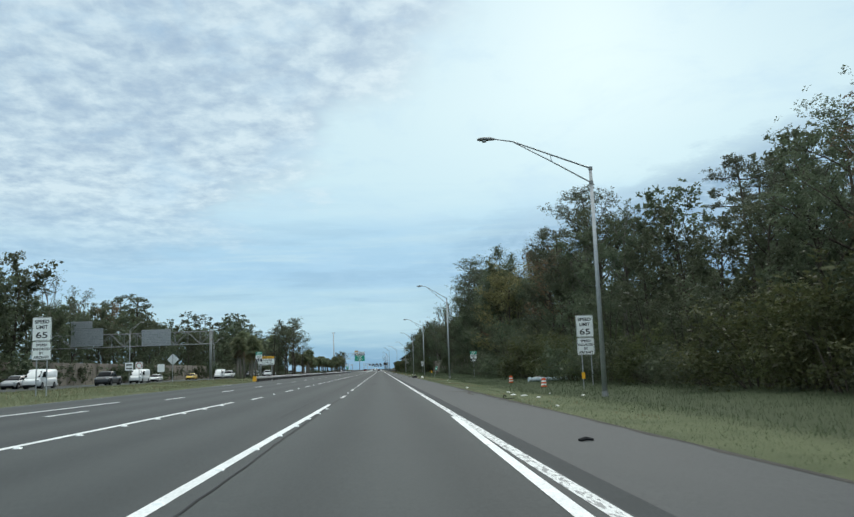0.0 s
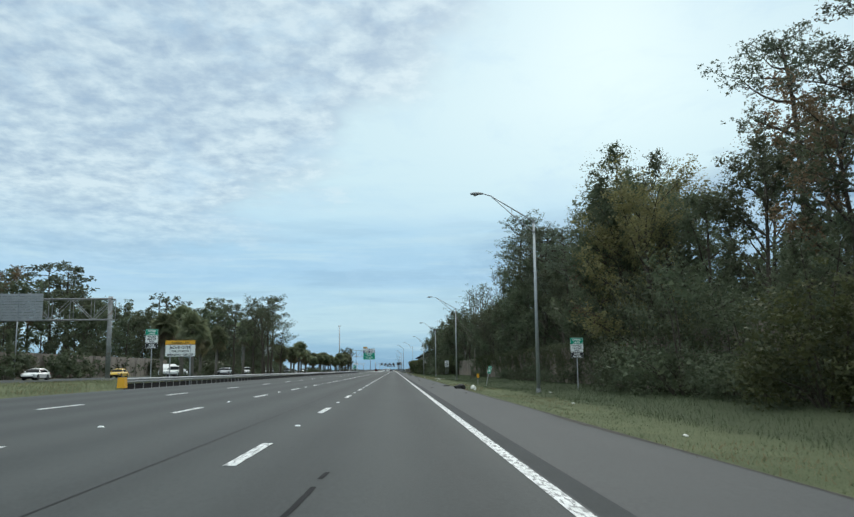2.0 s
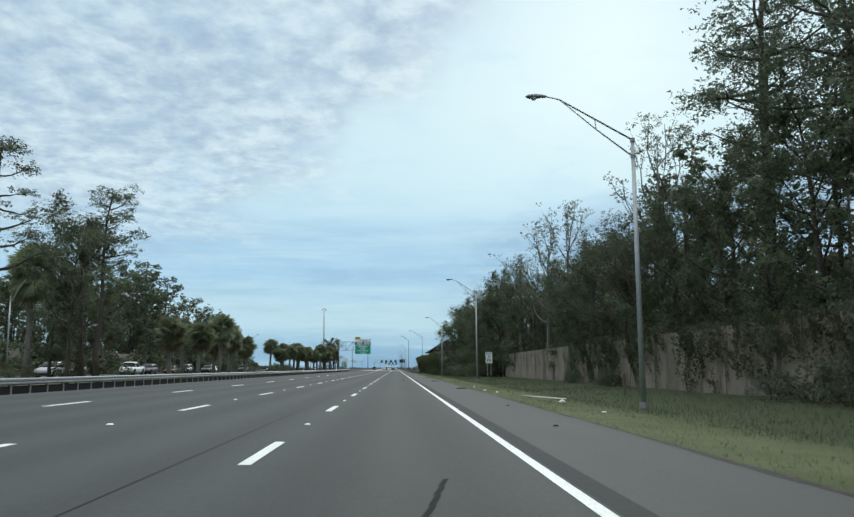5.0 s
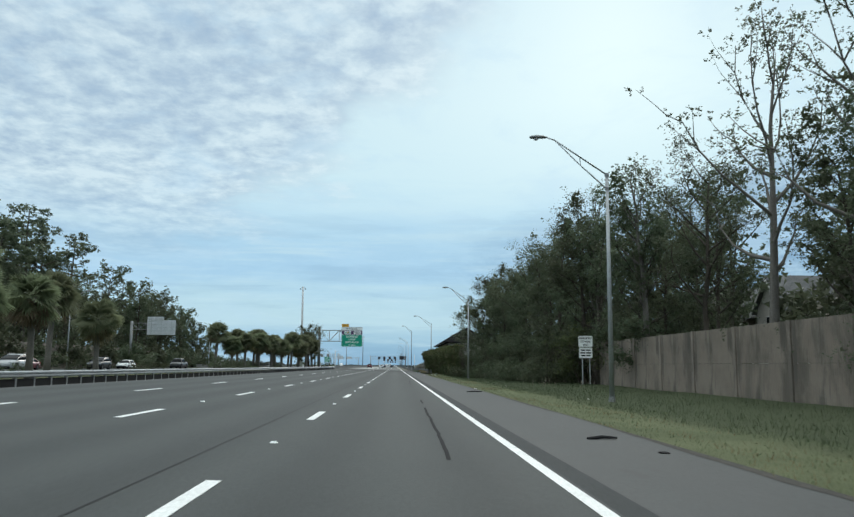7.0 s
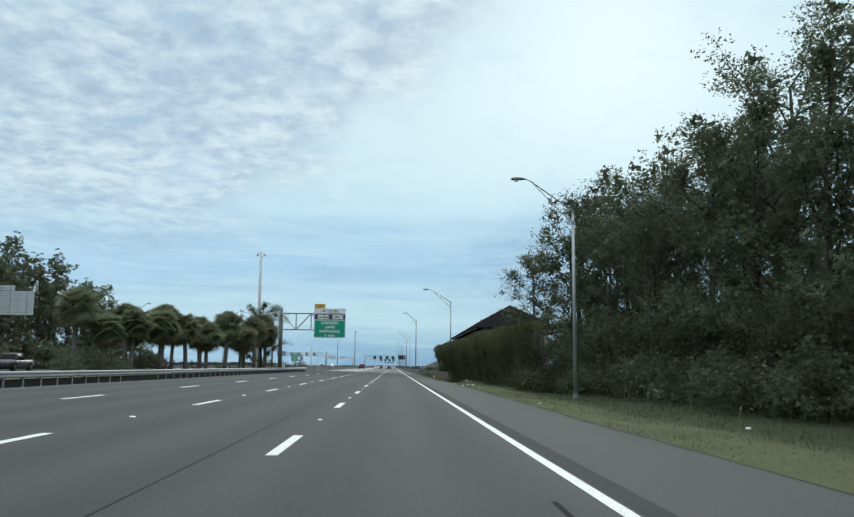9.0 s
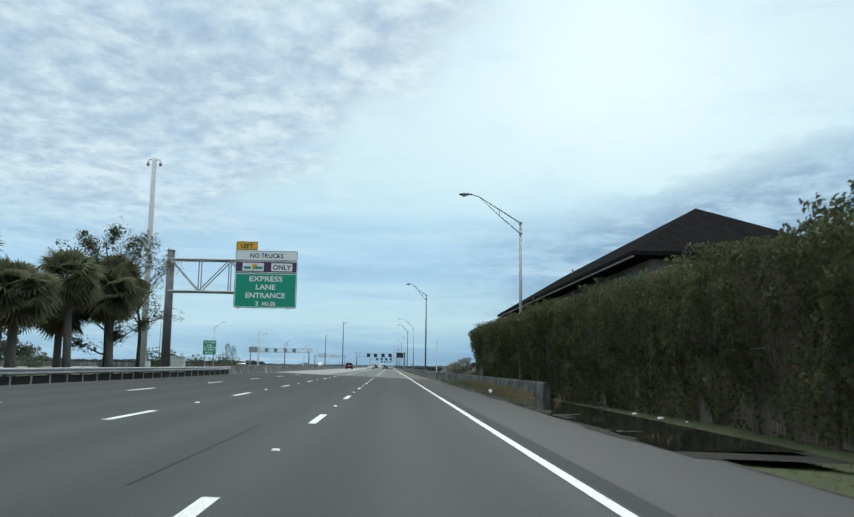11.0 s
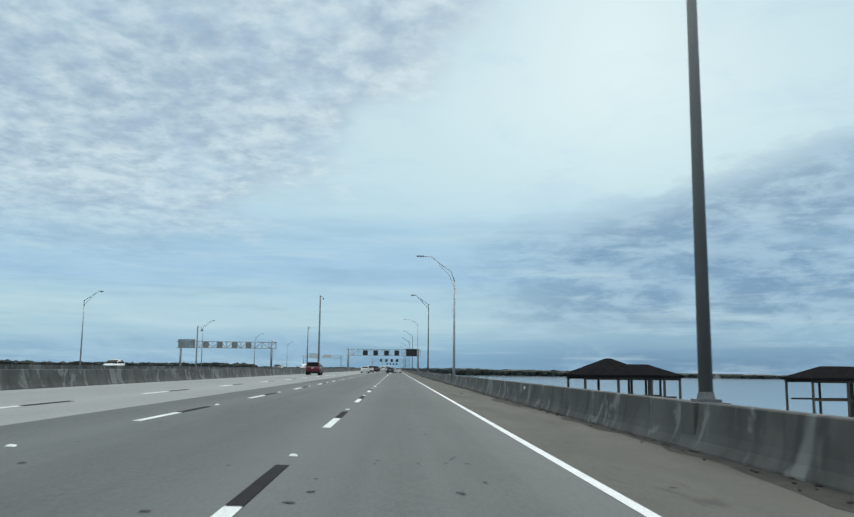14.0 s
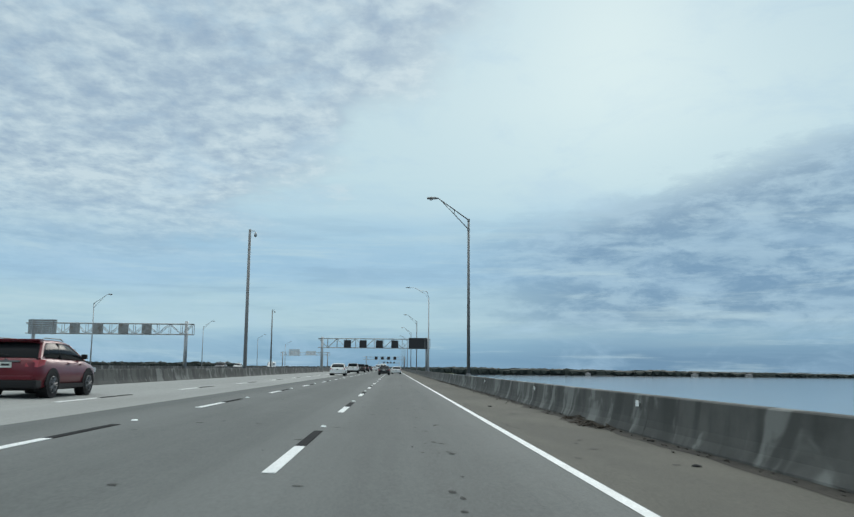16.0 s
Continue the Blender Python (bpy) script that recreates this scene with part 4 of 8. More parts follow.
# ---- noise walls
def noise_wall(name, pts, z0, h, piece, label, ribbed=True, material=None):
    """Post-and-panel wall along a line of points: panels in two courses, ribbed, between posts."""
    root = tagged(new(name), label, "noise wall", kind="structure")
    seg = []
    for (ax, ay), (bx, by) in zip(pts, pts[1:]):
        L = math.hypot(bx - ax, by - ay)
        n = max(1, round(L / piece))
        for k in range(n):
            f, g_ = k / n, (k + 1) / n
            seg.append(((ax + (bx - ax) * f, ay + (by - ay) * f), (ax + (bx - ax) * g_, ay + (by - ay) * g_)))
    L = math.hypot(seg[0][1][0] - seg[0][0][0], seg[0][1][1] - seg[0][0][1])
    nr = 34 if ribbed else 1
    prof = []
    for k in range(nr):
        w = (L - 0.36) / nr
        a = 0.18 + k * w
        prof += [(a, -0.08), (a + w * 0.55, -0.08), (a + w * 0.6, -0.064), (a + w * 0.95, -0.064)] if ribbed else [(0.18, -0.08), (L - 0.18, -0.08)]
    ring = [(d, o) for d, o in prof] + [(L - 0.18, 0.07), (0.18, 0.07)]
    meshes = []
    for lo, hi in ((0.0, h * 0.5 - 0.016), (h * 0.5, h)):
        b = Build().loft([[(d, o, lo) for d, o in ring], [(d, o, hi) for d, o in ring]])
        me = b.mesh("wall_panel")
        me.materials.append(material or M_PANEL)
        meshes.append(me)
    pm = Build().box(-0.17, 0.17, -0.14, 0.14, -0.3, h + 0.02, 0.0).mesh("wall_post", 0.02)
    pm.materials.append(material or M_PANEL)
    for (ax, ay), (bx, by) in seg:
        ang = math.degrees(math.atan2(by - ay, bx - ax))
        for me in meshes:
            o = new("wall_panel", me)
            o.parent = root
            o.matrix_basis = pose(ax, ay, z0, 0, 0, ang) @ Matrix.Diagonal((1, -1, 1, 1))
        o = new("wall_post", pm)
        o.parent = root
        o.matrix_basis = pose(ax, ay, z0, 0, 0, ang)
    o = new("wall_post", pm)
    o.parent = root
    o.matrix_basis = pose(*seg[-1][1], z0, 0, 0, ang)
    return root


noise_wall("wall_right", [(16.6, 96), (16.6, 352)], -0.5, 3.9, 6.1, "tan precast noise wall, stained and overgrown with vines")
noise_wall("wall_bridge_end", [(8.4, 332), (6.1, 414)], -0.4, 4.45, 6.4, "ribbed tan noise wall under a thick coat of vines", True, M_PANEL_DARK)
noise_wall("wall_left", [(-57, 100), (-57, 400)], 0.2, 4.2, 6.1, "tan precast noise wall beyond the opposite carriageway", False)
# mud washed over the shoulder's edge
def mud_run(b, line, seed, lift):
    """A ragged tongue of mud along a line of (x, y, half width)."""
    rows = []
    for (xa, ya, wa), (xb, yb, wb) in zip(line, line[1:]):
        n = max(2, int(math.hypot(xb - xa, yb - ya) / 0.12))
        dx, dy = (yb - ya) / math.hypot(xb - xa, yb - ya), -(xb - xa) / math.hypot(xb - xa, yb - ya)
        for k in range(n):
            f = k / n
            x, y, w = xa + (xb - xa) * f, ya + (yb - ya) * f, wa + (wb - wa) * f
            e = [w * max(0.05, 1.0 + 0.9 * noise.noise((x * 1.3, y * 0.9, seed + q)) + 0.7 * noise.noise((x * 5, y * 4, seed + q))) for q in (0, 7)]
            row = []
            for t in (-1.0, -0.4, 0.3, 1.0):
                d = t * e[t > 0]
                px, py = x + dx * d, y + dy * d
                row.append((px, py, (road_z(px) if px < 2.9 else ground_z(px, py) + 0.012) + lift))
            rows.append(row)
    i = len(b.v)
    for row in rows:
        b.v.extend(row)
    for k in range(len(rows) - 1):
        for j in range(3):
            b.f.append((i + 4 * k + j, i + 4 * k + j + 1, i + 4 * k + j + 5, i + 4 * k + j + 4))


mud = Build()
mud_run(mud, ((2.86, 22.0, 0.10), (2.84, 28.0, 0.17), (2.84, 33.0, 0.17), (2.9, 37.5, 0.20), (2.78, 40.0, 0.26), (2.3, 41.4, 0.26), (1.9, 42.2, 0.16), (1.45, 43.0, 0.05)), 3.0, 0.006)
mud_run(mud, ((2.95, 37.0, 0.08), (2.93, 41.0, 0.22), (2.9, 45.0, 0.18), (2.85, 49.0, 0.12), (2.92, 54.0, 0.05)), 11.0, 0.008)
mud_run(mud, ((2.3, 36.4, 0.03), (2.25, 37.6, 0.10), (2.4, 39.2, 0.08), (2.5, 40.4, 0.03)), 23.0, 0.007)
part("mud_patch", mud, M_DIRT, shoulder, "dark mud washed over the shoulder")

# ---- street lamps
def street_lamp(at, height, reach, rise, label, turn=0.0, led=False, group="street lamps along the road", base_plate=False, material=None):
    """Tapered pole, two-bar truss arm towards -x (turned by turn), cobra head. Origin at the foot."""
    mt = material or M_GALV
    t = thing("street_lamp", label, "street lamp", at, turn, group)
    part("pole", Build().tube([(0, 0, 0), (0, 0, height * 0.5), (0, 0, height)], [0.125, 0.10, 0.075], 12), mt, t, smooth=True)
    hx, hz = -reach, height + rise
    if led:
        pts = [(0, 0, height), (-0.3, 0, height + 0.9), (-reach * 0.42, 0, height + rise * 0.72), (-reach * 0.62, 0, hz - 0.06), (-reach + 0.5, 0, hz)]
        part("arm", Build().tube(pts, [0.05, 0.045, 0.04, 0.035, 0.03], 8), mt, t, smooth=True)
        part("brace", Build().tube([(-0.02, 0, height - 0.55), (-0.5, 0, height + 0.55), (-reach * 0.42, 0, height + rise * 0.66)], [0.025] * 3, 6), mt, t)
        h = part("lamp_head", Build().loft([[(-reach + 0.55, -0.10, hz - 0.04), (-reach + 0.55, 0.10, hz - 0.04), (-reach + 0.55, 0.10, hz + 0.05), (-reach + 0.55, -0.10, hz + 0.05)], [(-reach - 0.15, -0.14, hz - 0.03), (-reach - 0.15, 0.14, hz - 0.03), (-reach - 0.15, 0.14, hz + 0.03), (-reach - 0.15, -0.14, hz + 0.03)]]), M_GALV_OLD, t)
        part("lens", Build().box(-reach - 0.1, -reach + 0.45, -0.09, 0.09, hz - 0.06, hz - 0.042), M_LENS, h)
    else:
        top = [(0, 0, height - 0.05), (-reach * 0.72, 0, hz - 0.12), (-reach + 0.6, 0, hz)]
        low = [(0, 0, height - 0.75), (-reach * 0.36, 0, height + rise * 0.22), (-reach * 0.70, 0, hz - 0.18)]
        part("arm", Build().tube(top, [0.04, 0.035, 0.03], 8), mt, t, smooth=True)
        part("lower_arm", Build().tube(low, [0.035, 0.03, 0.028], 8), mt, t, smooth=True)
        part("strut", Build().bar((-reach * 0.36, 0, height + rise * 0.24), (-reach * 0.37, 0, height + rise * 0.46), 0.02), mt, t)
        for zc in (height - 0.06, height - 0.75):
            part("collar", Build().tube([(0, 0, zc - 0.08), (0, 0, zc + 0.08)], [0.10, 0.10], 12), M_GALV_OLD, t)
        rings = []
        for f, w, u, d in ((0.0, 0.05, 0.05, 0.04), (0.25, 0.12, 0.10, 0.06), (0.6, 0.17, 0.11, 0.09), (0.9, 0.13, 0.07, 0.08), (1.0, 0.05, 0.02, 0.03)):
            xx = -reach + 0.62 - 0.85 * f
            rings.append([(xx, math.cos(a) * w, hz + (math.sin(a) * (u if math.sin(a) > 0 else d))) for a in [2 * math.pi * s / 10 for s in range(10)]])
        h = part("lamp_head", Build().loft(rings), M_GALV_OLD, t, smooth=True)
        part("lens", Build().tube([(-reach + 0.1, 0, hz - 0.14), (-reach + 0.1, 0, hz - 0.07)], [0.09, 0.13], 12), M_LENS, h, smooth=True)
    if base_plate:
        part("base_plate", Build().box(-0.2, 0.2, -0.2, 0.2, 0.0, 0.05), M_DARK_STEEL, t)
        part("base_shroud", Build().tube([(0, 0, 0.05), (0, 0, 0.17)], [0.17, 0.14], 8), M_DARK_STEEL, t)
    else:
        part("base_cover", Build().tube([(0, 0, 0.0), (0, 0, 0.28)], [0.17, 0.15], 12), M_GALV_OLD, t)
    return t


for x, y, reach in ((8.33, 36.6, 5.1), (7.4, 108.7, 3.8), (7.9, 180.6, 4.1), (8.3, 249.0, 3.5), (8.08, 320.2, 3.3), (6.2, 390.5, 3.75)):
    street_lamp((x, y, ground_z(x, y) - 0.02), 10.75 if y < 40 else 10.55 if 300 < y < 330 else 10.85, reach, 1.45 if y < 40 else 1.75, "tall galvanised steel lamp post on the grass verge")
bz = road_z(3.07) + 0.8
for k, y in enumerate((458.2, 518.3, 577.0, 642, 705, 765, 828, 890, 955, 1020)):
    led = k in (1, 3)
    lx_ = (3.2, 3.14)[k] if k < 2 else 3.1
    part("lamp_pedestal", Build().box(lx_ - 0.22, lx_ + 0.26, y - 0.45, y + 0.45, -1.3, bz - 0.004, 0.01).box(2.86, lx_ + 0.1, y - 0.3, y + 0.3, bz - 0.85, bz - 0.006), M_BARRIER, rail_r)
    street_lamp((lx_, y, bz), 8.65 if k == 1 else 11.02 if k == 0 else 11.15, 3.4 if led else 2.8, 2.3 if k == 1 else 1.6 if k == 0 else 1.5, "pale lamp post with a curved arm, bolted to the parapet" if led else "tall galvanised lamp post bolted to the parapet", led=led, base_plate=True, material=M_POLE_PALE if led else M_POLE_GREY)
for y in (92, 175, 262, 345, 438, 522.5, 577.5, 659.3, 738.9, 826.5, 905):
    bridge = y > SHORE
    x = -53.4 if bridge else -55.0
    street_lamp((x, y, 1.22 if bridge else ground_z(x, y) - 0.02), 10.6 if bridge else 11.2, 2.8, 1.5, "galvanised lamp post beside the opposite carriageway", 180, base_plate=bridge)


# ---- sign posts and panels
def rounded(x0, x1, z0, z1, r, y, n=5):
    """Outline of a rounded rectangle in the plane y."""
    pts = []
    for cx, cz, a0 in ((x1 - r, z1 - r, 0.0), (x0 + r, z1 - r, 0.5), (x0 + r, z0 + r, 1.0), (x1 - r, z0 + r, 1.5)):
        pts += [(cx + r * math.cos(math.pi * (a0 + 0.5 * k / n)), y, cz + r * math.sin(math.pi * (a0 + 0.5 * k / n))) for k in range(n + 1)]
    return pts


def panel(parent, name, x0, x1, z0, z1, material, y=0.0, border=None, label="", thick=0.02, inset=0.02, bw=0.02):
    """A sign plate with rounded corners and, where given, a raised border."""
    r = min(0.16, 0.09 * min(x1 - x0, z1 - z0) + 0.01)
    p = part(name, Build().loft([rounded(x0, x1, z0, z1, r, y - thick), rounded(x0, x1, z0, z1, r, y)]), material, parent, label)
    if border:
        yy = y - thick - 0.003
        o = rounded(x0 + inset, x1 - inset, z0 + inset, z1 - inset, max(0.005, r - inset), yy)
        q = rounded(x0 + inset + bw, x1 - inset - bw, z0 + inset + bw, z1 - inset - bw, max(0.004, r - inset - bw), yy)
        part("border", Build().loft([o, q], False), border, p)
    return p


def posts(parent, xs, z0, z1, y=0.03, r=0.045, material=None):
    for x in xs:
        part("post", Build().tube([(x, y, z0), (x, y, z1)], [r, r], 8), material or M_GALV, parent)


def letters(p, lines, y, material, bold=0.006):
    for text, x, z, size, wide in lines:
        word(text, size, material, p, x, y, z, bold=bold, squeeze=wide)


def speed_sign(at, turn=0.0):
    t = thing("speed_limit_sign", "white speed limit 65 sign above a smaller notice, on posts", "road sign", at, turn, "speed limit signs")
    posts(t, (-0.3, 0.36), -0.1, 4.85)
    p = panel(t, "speed_panel", -0.61, 0.61, 3.40, 4.92, M_SIGN_W, border=M_BLACK)
    letters(p, (("SPEED", 0, 4.52, 0.22, 0.92), ("LIMIT", 0, 4.17, 0.22, 0.74), ("65", 0, 3.58, 0.40, 0.74)), -0.021, M_BLACK, 0.008)
    q = panel(t, "notice_panel", -0.61, 0.61, 2.18, 3.36, M_SIGN_W, border=M_BLACK)
    letters(q, (("SPEED", 0, 3.06, 0.155, 0.70), ("ENFORCED", 0, 2.80, 0.155, 1.06), ("BY", 0, 2.54, 0.155, 0.27), ("AIRCRAFT", 0, 2.28, 0.155, 1.0)), -0.021, M_BLACK)


def express_post_sign(at, post=True):
    t = thing("express_lane_sign", "green, white and black express lane notice on one post", "road sign", at, 0, "express lane notices")
    posts(t, (0.0,), -1.2, 3.35)
    a = panel(t, "green_panel", -0.47, 0.47, 3.00, 3.45, M_SIGN_G, border=M_SIGN_W, bw=0.012)
    letters(a, (("EXPRESS", 0, 3.25, 0.115, 0.62), ("LANES", 0, 3.07, 0.115, 0.44)), -0.021, M_SIGN_W)
    b = panel(t, "white_panel", -0.47, 0.47, 2.42, 2.995, M_SIGN_W, border=M_BLACK, bw=0.012)
    letters(b, (("TWO-AXLE", 0, 2.81, 0.11, 0.66), ("VEHICLES", 0, 2.64, 0.11, 0.66), ("ONLY", 0, 2.48, 0.11, 0.36)), -0.021, M_BLACK)
    c = panel(t, "black_panel", -0.47, 0.47, 2.00, 2.415, M_SIGN_K, border=M_SIGN_W, bw=0.012)
    letters(c, (("BUSES", 0, 2.22, 0.11, 0.40), ("ALLOWED", 0, 2.06, 0.11, 0.62)), -0.021, M_SIGN_W)


def move_over_sign(at):
    t = thing("move_over_sign", "white and yellow move over law sign on two posts", "road sign", at)
    posts(t, (-0.85, 0.85), -0.6, 3.2, r=0.06)
    a = panel(t, "yellow_panel", -1.27, 1.27, 3.12, 3.50, M_SIGN_Y, border=M_BLACK, bw=0.015)
    letters(a, (("FLORIDA LAW", 0, 3.20, 0.17, 1.5),), -0.021, M_BLACK)
    b = panel(t, "white_panel", -1.27, 1.27, 2.12, 3.115, M_SIGN_W, border=M_BLACK, bw=0.015)
    letters(b, (("MOVE OVER", 0, 2.76, 0.24, 1.8), ("FOR STOPPED", 0, 2.48, 0.16, 1.45), ("EMERGENCY VEHICLES", 0, 2.20, 0.16, 2.2)), -0.021, M_BLACK)


def stopping_sign(at):
    t = thing("stopping_sign", "pair of white emergency stopping notices on two posts", "road sign", at)
    posts(t, (-0.25, 0.3), -0.1, 3.3)
    a = panel(t, "upper_panel", -0.53, 0.53, 2.62, 3.45, M_SIGN_W, border=M_BLACK, bw=0.014)
    letters(a, (("EMERGENCY", 0, 3.20, 0.14, 0.92), ("STOPPING", 0, 2.96, 0.14, 0.76), ("ONLY", 0, 2.72, 0.14, 0.40)), -0.021, M_BLACK)
    b = panel(t, "lower_panel", -0.5, 0.5, 1.80, 2.58, M_SIGN_W, border=M_BLACK, bw=0.014)
    bars = Build()
    for k, w in enumerate((0.36, 0.40, 0.34)):
        z = 2.34 - 0.2 * k
        bars.box(-w, -0.03, -0.024, -0.02, z, z + 0.1).box(0.04, w, -0.024, -0.02, z, z + 0.1)
    part("notice_bars", bars, M_BLACK, b, "unreadable lines of black lettering")


gz = ground_z
speed_sign((12.35, 55.1, gz(12.35, 55) - 0.08), 2)
speed_sign((-23.45, 53.0, 0.42), -2)
express_post_sign((11.6, 116.2, gz(11.6, 116) + 0.25))
express_post_sign((-19.6, 119.6, 0.98))
move_over_sign((-19.75, 128.3, 0.42))
stopping_sign((12.35, 271.0, gz(12.35, 271) + 0.45))

# leaning marker, yellow delineator
lm = thing("mile_marker", "small green marker on a leaning steel post in the grass", "road marker", (7.0, 134.1, gz(7, 134) - 0.05))
lm.matrix_basis = lm.matrix_basis @ pose(0, 0, 0, 0, 14, 0)
posts(lm, (0.0,), -0.1, 1.75, r=0.03)
mp_ = panel(lm, "marker_panel", -0.17, 0.17, 1.25, 1.95, M_SIGN_G, border=M_SIGN_W, bw=0.02, inset=0.012)
part("marker_bars", Build().box(-0.08, 0.08, -0.026, -0.02, 1.75, 1.82).box(-0.09, 0.09, -0.026, -0.02, 1.42, 1.64), M_SIGN_W, mp_, "white bars of lettering")
for x, y in ((10.9, 50.5), (7.0, 141.0)):
    dl = thing("delineator", "yellow plastic marker plate on a short stake in the grass", "road marker", (x, y, gz(x, y) - 0.05), 0, "yellow markers")
    posts(dl, (0.0,), 0.0, 1.05, r=0.02)
    part("marker_plate", Build().box(-0.11, 0.11, -0.03, -0.0, 0.72, 1.12), M_SIGN_Y, dl, bevel=0.008)


def truss(parent, x0, x1, z0, z1, y0, y1, bay, material, r=0.05):
    """Box truss along x: four chords, each with its verticals and diagonals."""
    n = max(1, round((x1 - x0) / bay))
    for zc in (z0, z1):
        for yc in (y0, y1):
            part("chord", Build().bar((x0, yc, zc), (x1, yc, zc), r, 8), material, parent)
    for k in range(n):
        a, c = x0 + (x1 - x0) * k / n, x0 + (x1 - x0) * (k + 1) / n
        b = Build()
        for yc in (y0, y1):
            p, q = ((a, yc, z0), (c, yc, z1)) if k % 2 else ((a, yc, z1), (c, yc, z0))
            b.bar(p, q, r * 0.6)
            b.bar((c, yc, z0), (c, yc, z1), r * 0.55)
        if y1 > y0 + 0.2:
            b.bar((a, y0, z1), (c, y1, z1), r * 0.5).bar((a, y0, z0), (c, y1, z0), r * 0.5)
        part("lattice", b, material, parent)


def sign_back(parent, x0, x1, z0, z1, y, material=None):
    """The ribbed back of a sign panel, planks and stiffeners."""
    n = max(2, round((z1 - z0) / 0.3))
    p = None
    for k in range(n):
        a = z0 + (z1 - z0) * k / n
        q = part("sign_plank", Build().box(x0, x1, y - 0.02, y + 0.02, a + 0.015, z0 + (z1 - z0) * (k + 1) / n - 0.015).box(x0, x1, y - 0.05, y - 0.02, a + 0.01, a + 0.04), material or M_ALU, parent)
    for f in (0.15, 0.5, 0.85):
        xx = x0 + (x1 - x0) * f
        part("stiffener", Build().box(xx - 0.03, xx + 0.03, y - 0.11, y - 0.052, z0 - 0.1, z1 + 0.1), M_GALV, parent)


def gantry(name, at, x0, x1, z0, z1, legs, label, material=M_GALV, panels=(), bay=1.6, leg_r=0.26, leg_top=None):
    t = thing(name, label, "sign gantry", at, 0, "sign gantries")
    truss(t, x0, x1, z0, z1, 0.0, 0.9, bay, material, 0.075)
    for lx in legs:
        part("column", Build().tube([(lx, 0.45, -0.3), (lx, 0.45, leg_top or z1 + 0.25)], [leg_r, leg_r * 0.9], 14), material, t, smooth=True)
        part("column_foot", Build().box(lx - 0.5, lx + 0.5, -0.05, 0.95, -0.4, 0.25, 0.03), M_CONC, t)
    for p in panels:
        sign_back(t, *p)
    return t


# gantry over the oncoming carriageway, seen from behind
gantry("sign_gantry", (-32.1, 146.0, 0.4), -31.0, 0.4, 6.5, 8.75, (0.0, -30.4), "grey steel truss gantry with two sign backs over the oncoming lanes", M_GALV_OLD, ((-12.0, -6.9, 6.45, 9.35, -0.15, M_GALV), (-24.3, -18.7, 6.75, 9.9, -0.15, M_GALV), (-24.3, -20.6, 9.95, 11.2, -0.15, M_GALV)), 2.2)
ca = thing("cantilever_sign", "ribbed aluminium sign back on a grey steel cantilever", "sign gantry", (-55.4, 377.3, 0.3), 0, "sign gantries")
part("column", Build().tube([(0, 0, -0.3), (0, 0, 9.6)], [0.3, 0.27], 14), M_GALV_OLD, ca, smooth=True)
truss(ca, 0.0, 9.0, 7.9, 9.2, -0.35, 0.35, 1.5, M_GALV_OLD)
sign_back(ca, 3.3, 9.0, 6.85, 9.8, -0.55)
sign_back(ca, 3.3, 6.6, 9.83, 10.5, -0.55)

# express lane cantilever over the median
ex = thing("express_lane_gantry", "green express lane sign on a thick grey steel cantilever column", "sign gantry", (-20.0, 405.7, 0.08), 0, "sign gantries")
part("column", Build().tube([(0, 0, -0.3), (0, 0, 10.2)], [0.36, 0.30], 16), M_DARK_STEEL, ex, smooth=True)
part("column_base", Build().tube([(0, 0, -0.4), (0, 0, 0.35)], [0.6, 0.6], 16), M_CONC, ex)
part("column_cap", Build().tube([(0, 0, 10.2), (0, 0, 10.3)], [0.34, 0.30], 16), M_DARK_STEEL, ex)
truss(ex, 0.0, 9.6, 6.9, 9.5, -0.45, 0.45, 2.35, M_GALV, 0.085)
g_ = panel(ex, "green_panel", 5.35, 10.35, 5.62, 8.45, M_SIGN_G, y=-0.75, border=M_SIGN_W, bw=0.05, inset=0.05, thick=0.05)
letters(g_, (("EXPRESS", 7.85, 7.78, 0.42, 2.65), ("LANE", 7.85, 7.12, 0.42, 1.55), ("ENTRANCE", 7.85, 6.44, 0.42, 3.15), ("MILES", 8.15, 5.82, 0.30, 1.05), ("3", 7.2, 5.80, 0.38, 0.26)), -0.802, M_SIGN_W, 0.012)
p_ = panel(ex, "purple_panel", 5.35, 10.35, 8.46, 9.42, M_SIGN_P, y=-0.75, border=M_SIGN_W, bw=0.04, inset=0.03, thick=0.05)
on = panel(p_, "only_panel", 8.25, 9.95, 8.62, 9.26, M_SIGN_W, y=-0.80, thick=0.01)
letters(on, (("ONLY", 9.1, 8.75, 0.38, 1.45),), -0.812, M_BLACK, 0.012)
lg = panel(p_, "logo_panel", 5.95, 7.65, 8.62, 9.26, M_SIGN_W, y=-0.80, thick=0.01)
b_ = Build().disc((6.9, -0.813, 9.0), 0.2, "y", 20)
part("logo_disc", b_, M_SIGN_Y, lg, "yellow disc")
part("logo_bar", Build().box(6.05, 6.62, -0.815, -0.811, 8.76, 8.98), M_SIGN_G, lg, "green bar")
part("logo_bar", Build().box(6.98, 7.55, -0.815, -0.811, 8.76, 8.98), M_SIGN_G, lg, "green bar")
part("logo_road", Build().quad((6.7, -0.816, 8.72), (6.85, -0.816, 8.72), (7.05, -0.816, 8.9), (6.92, -0.816, 8.9)), M_BLACK, lg, "black stripe")
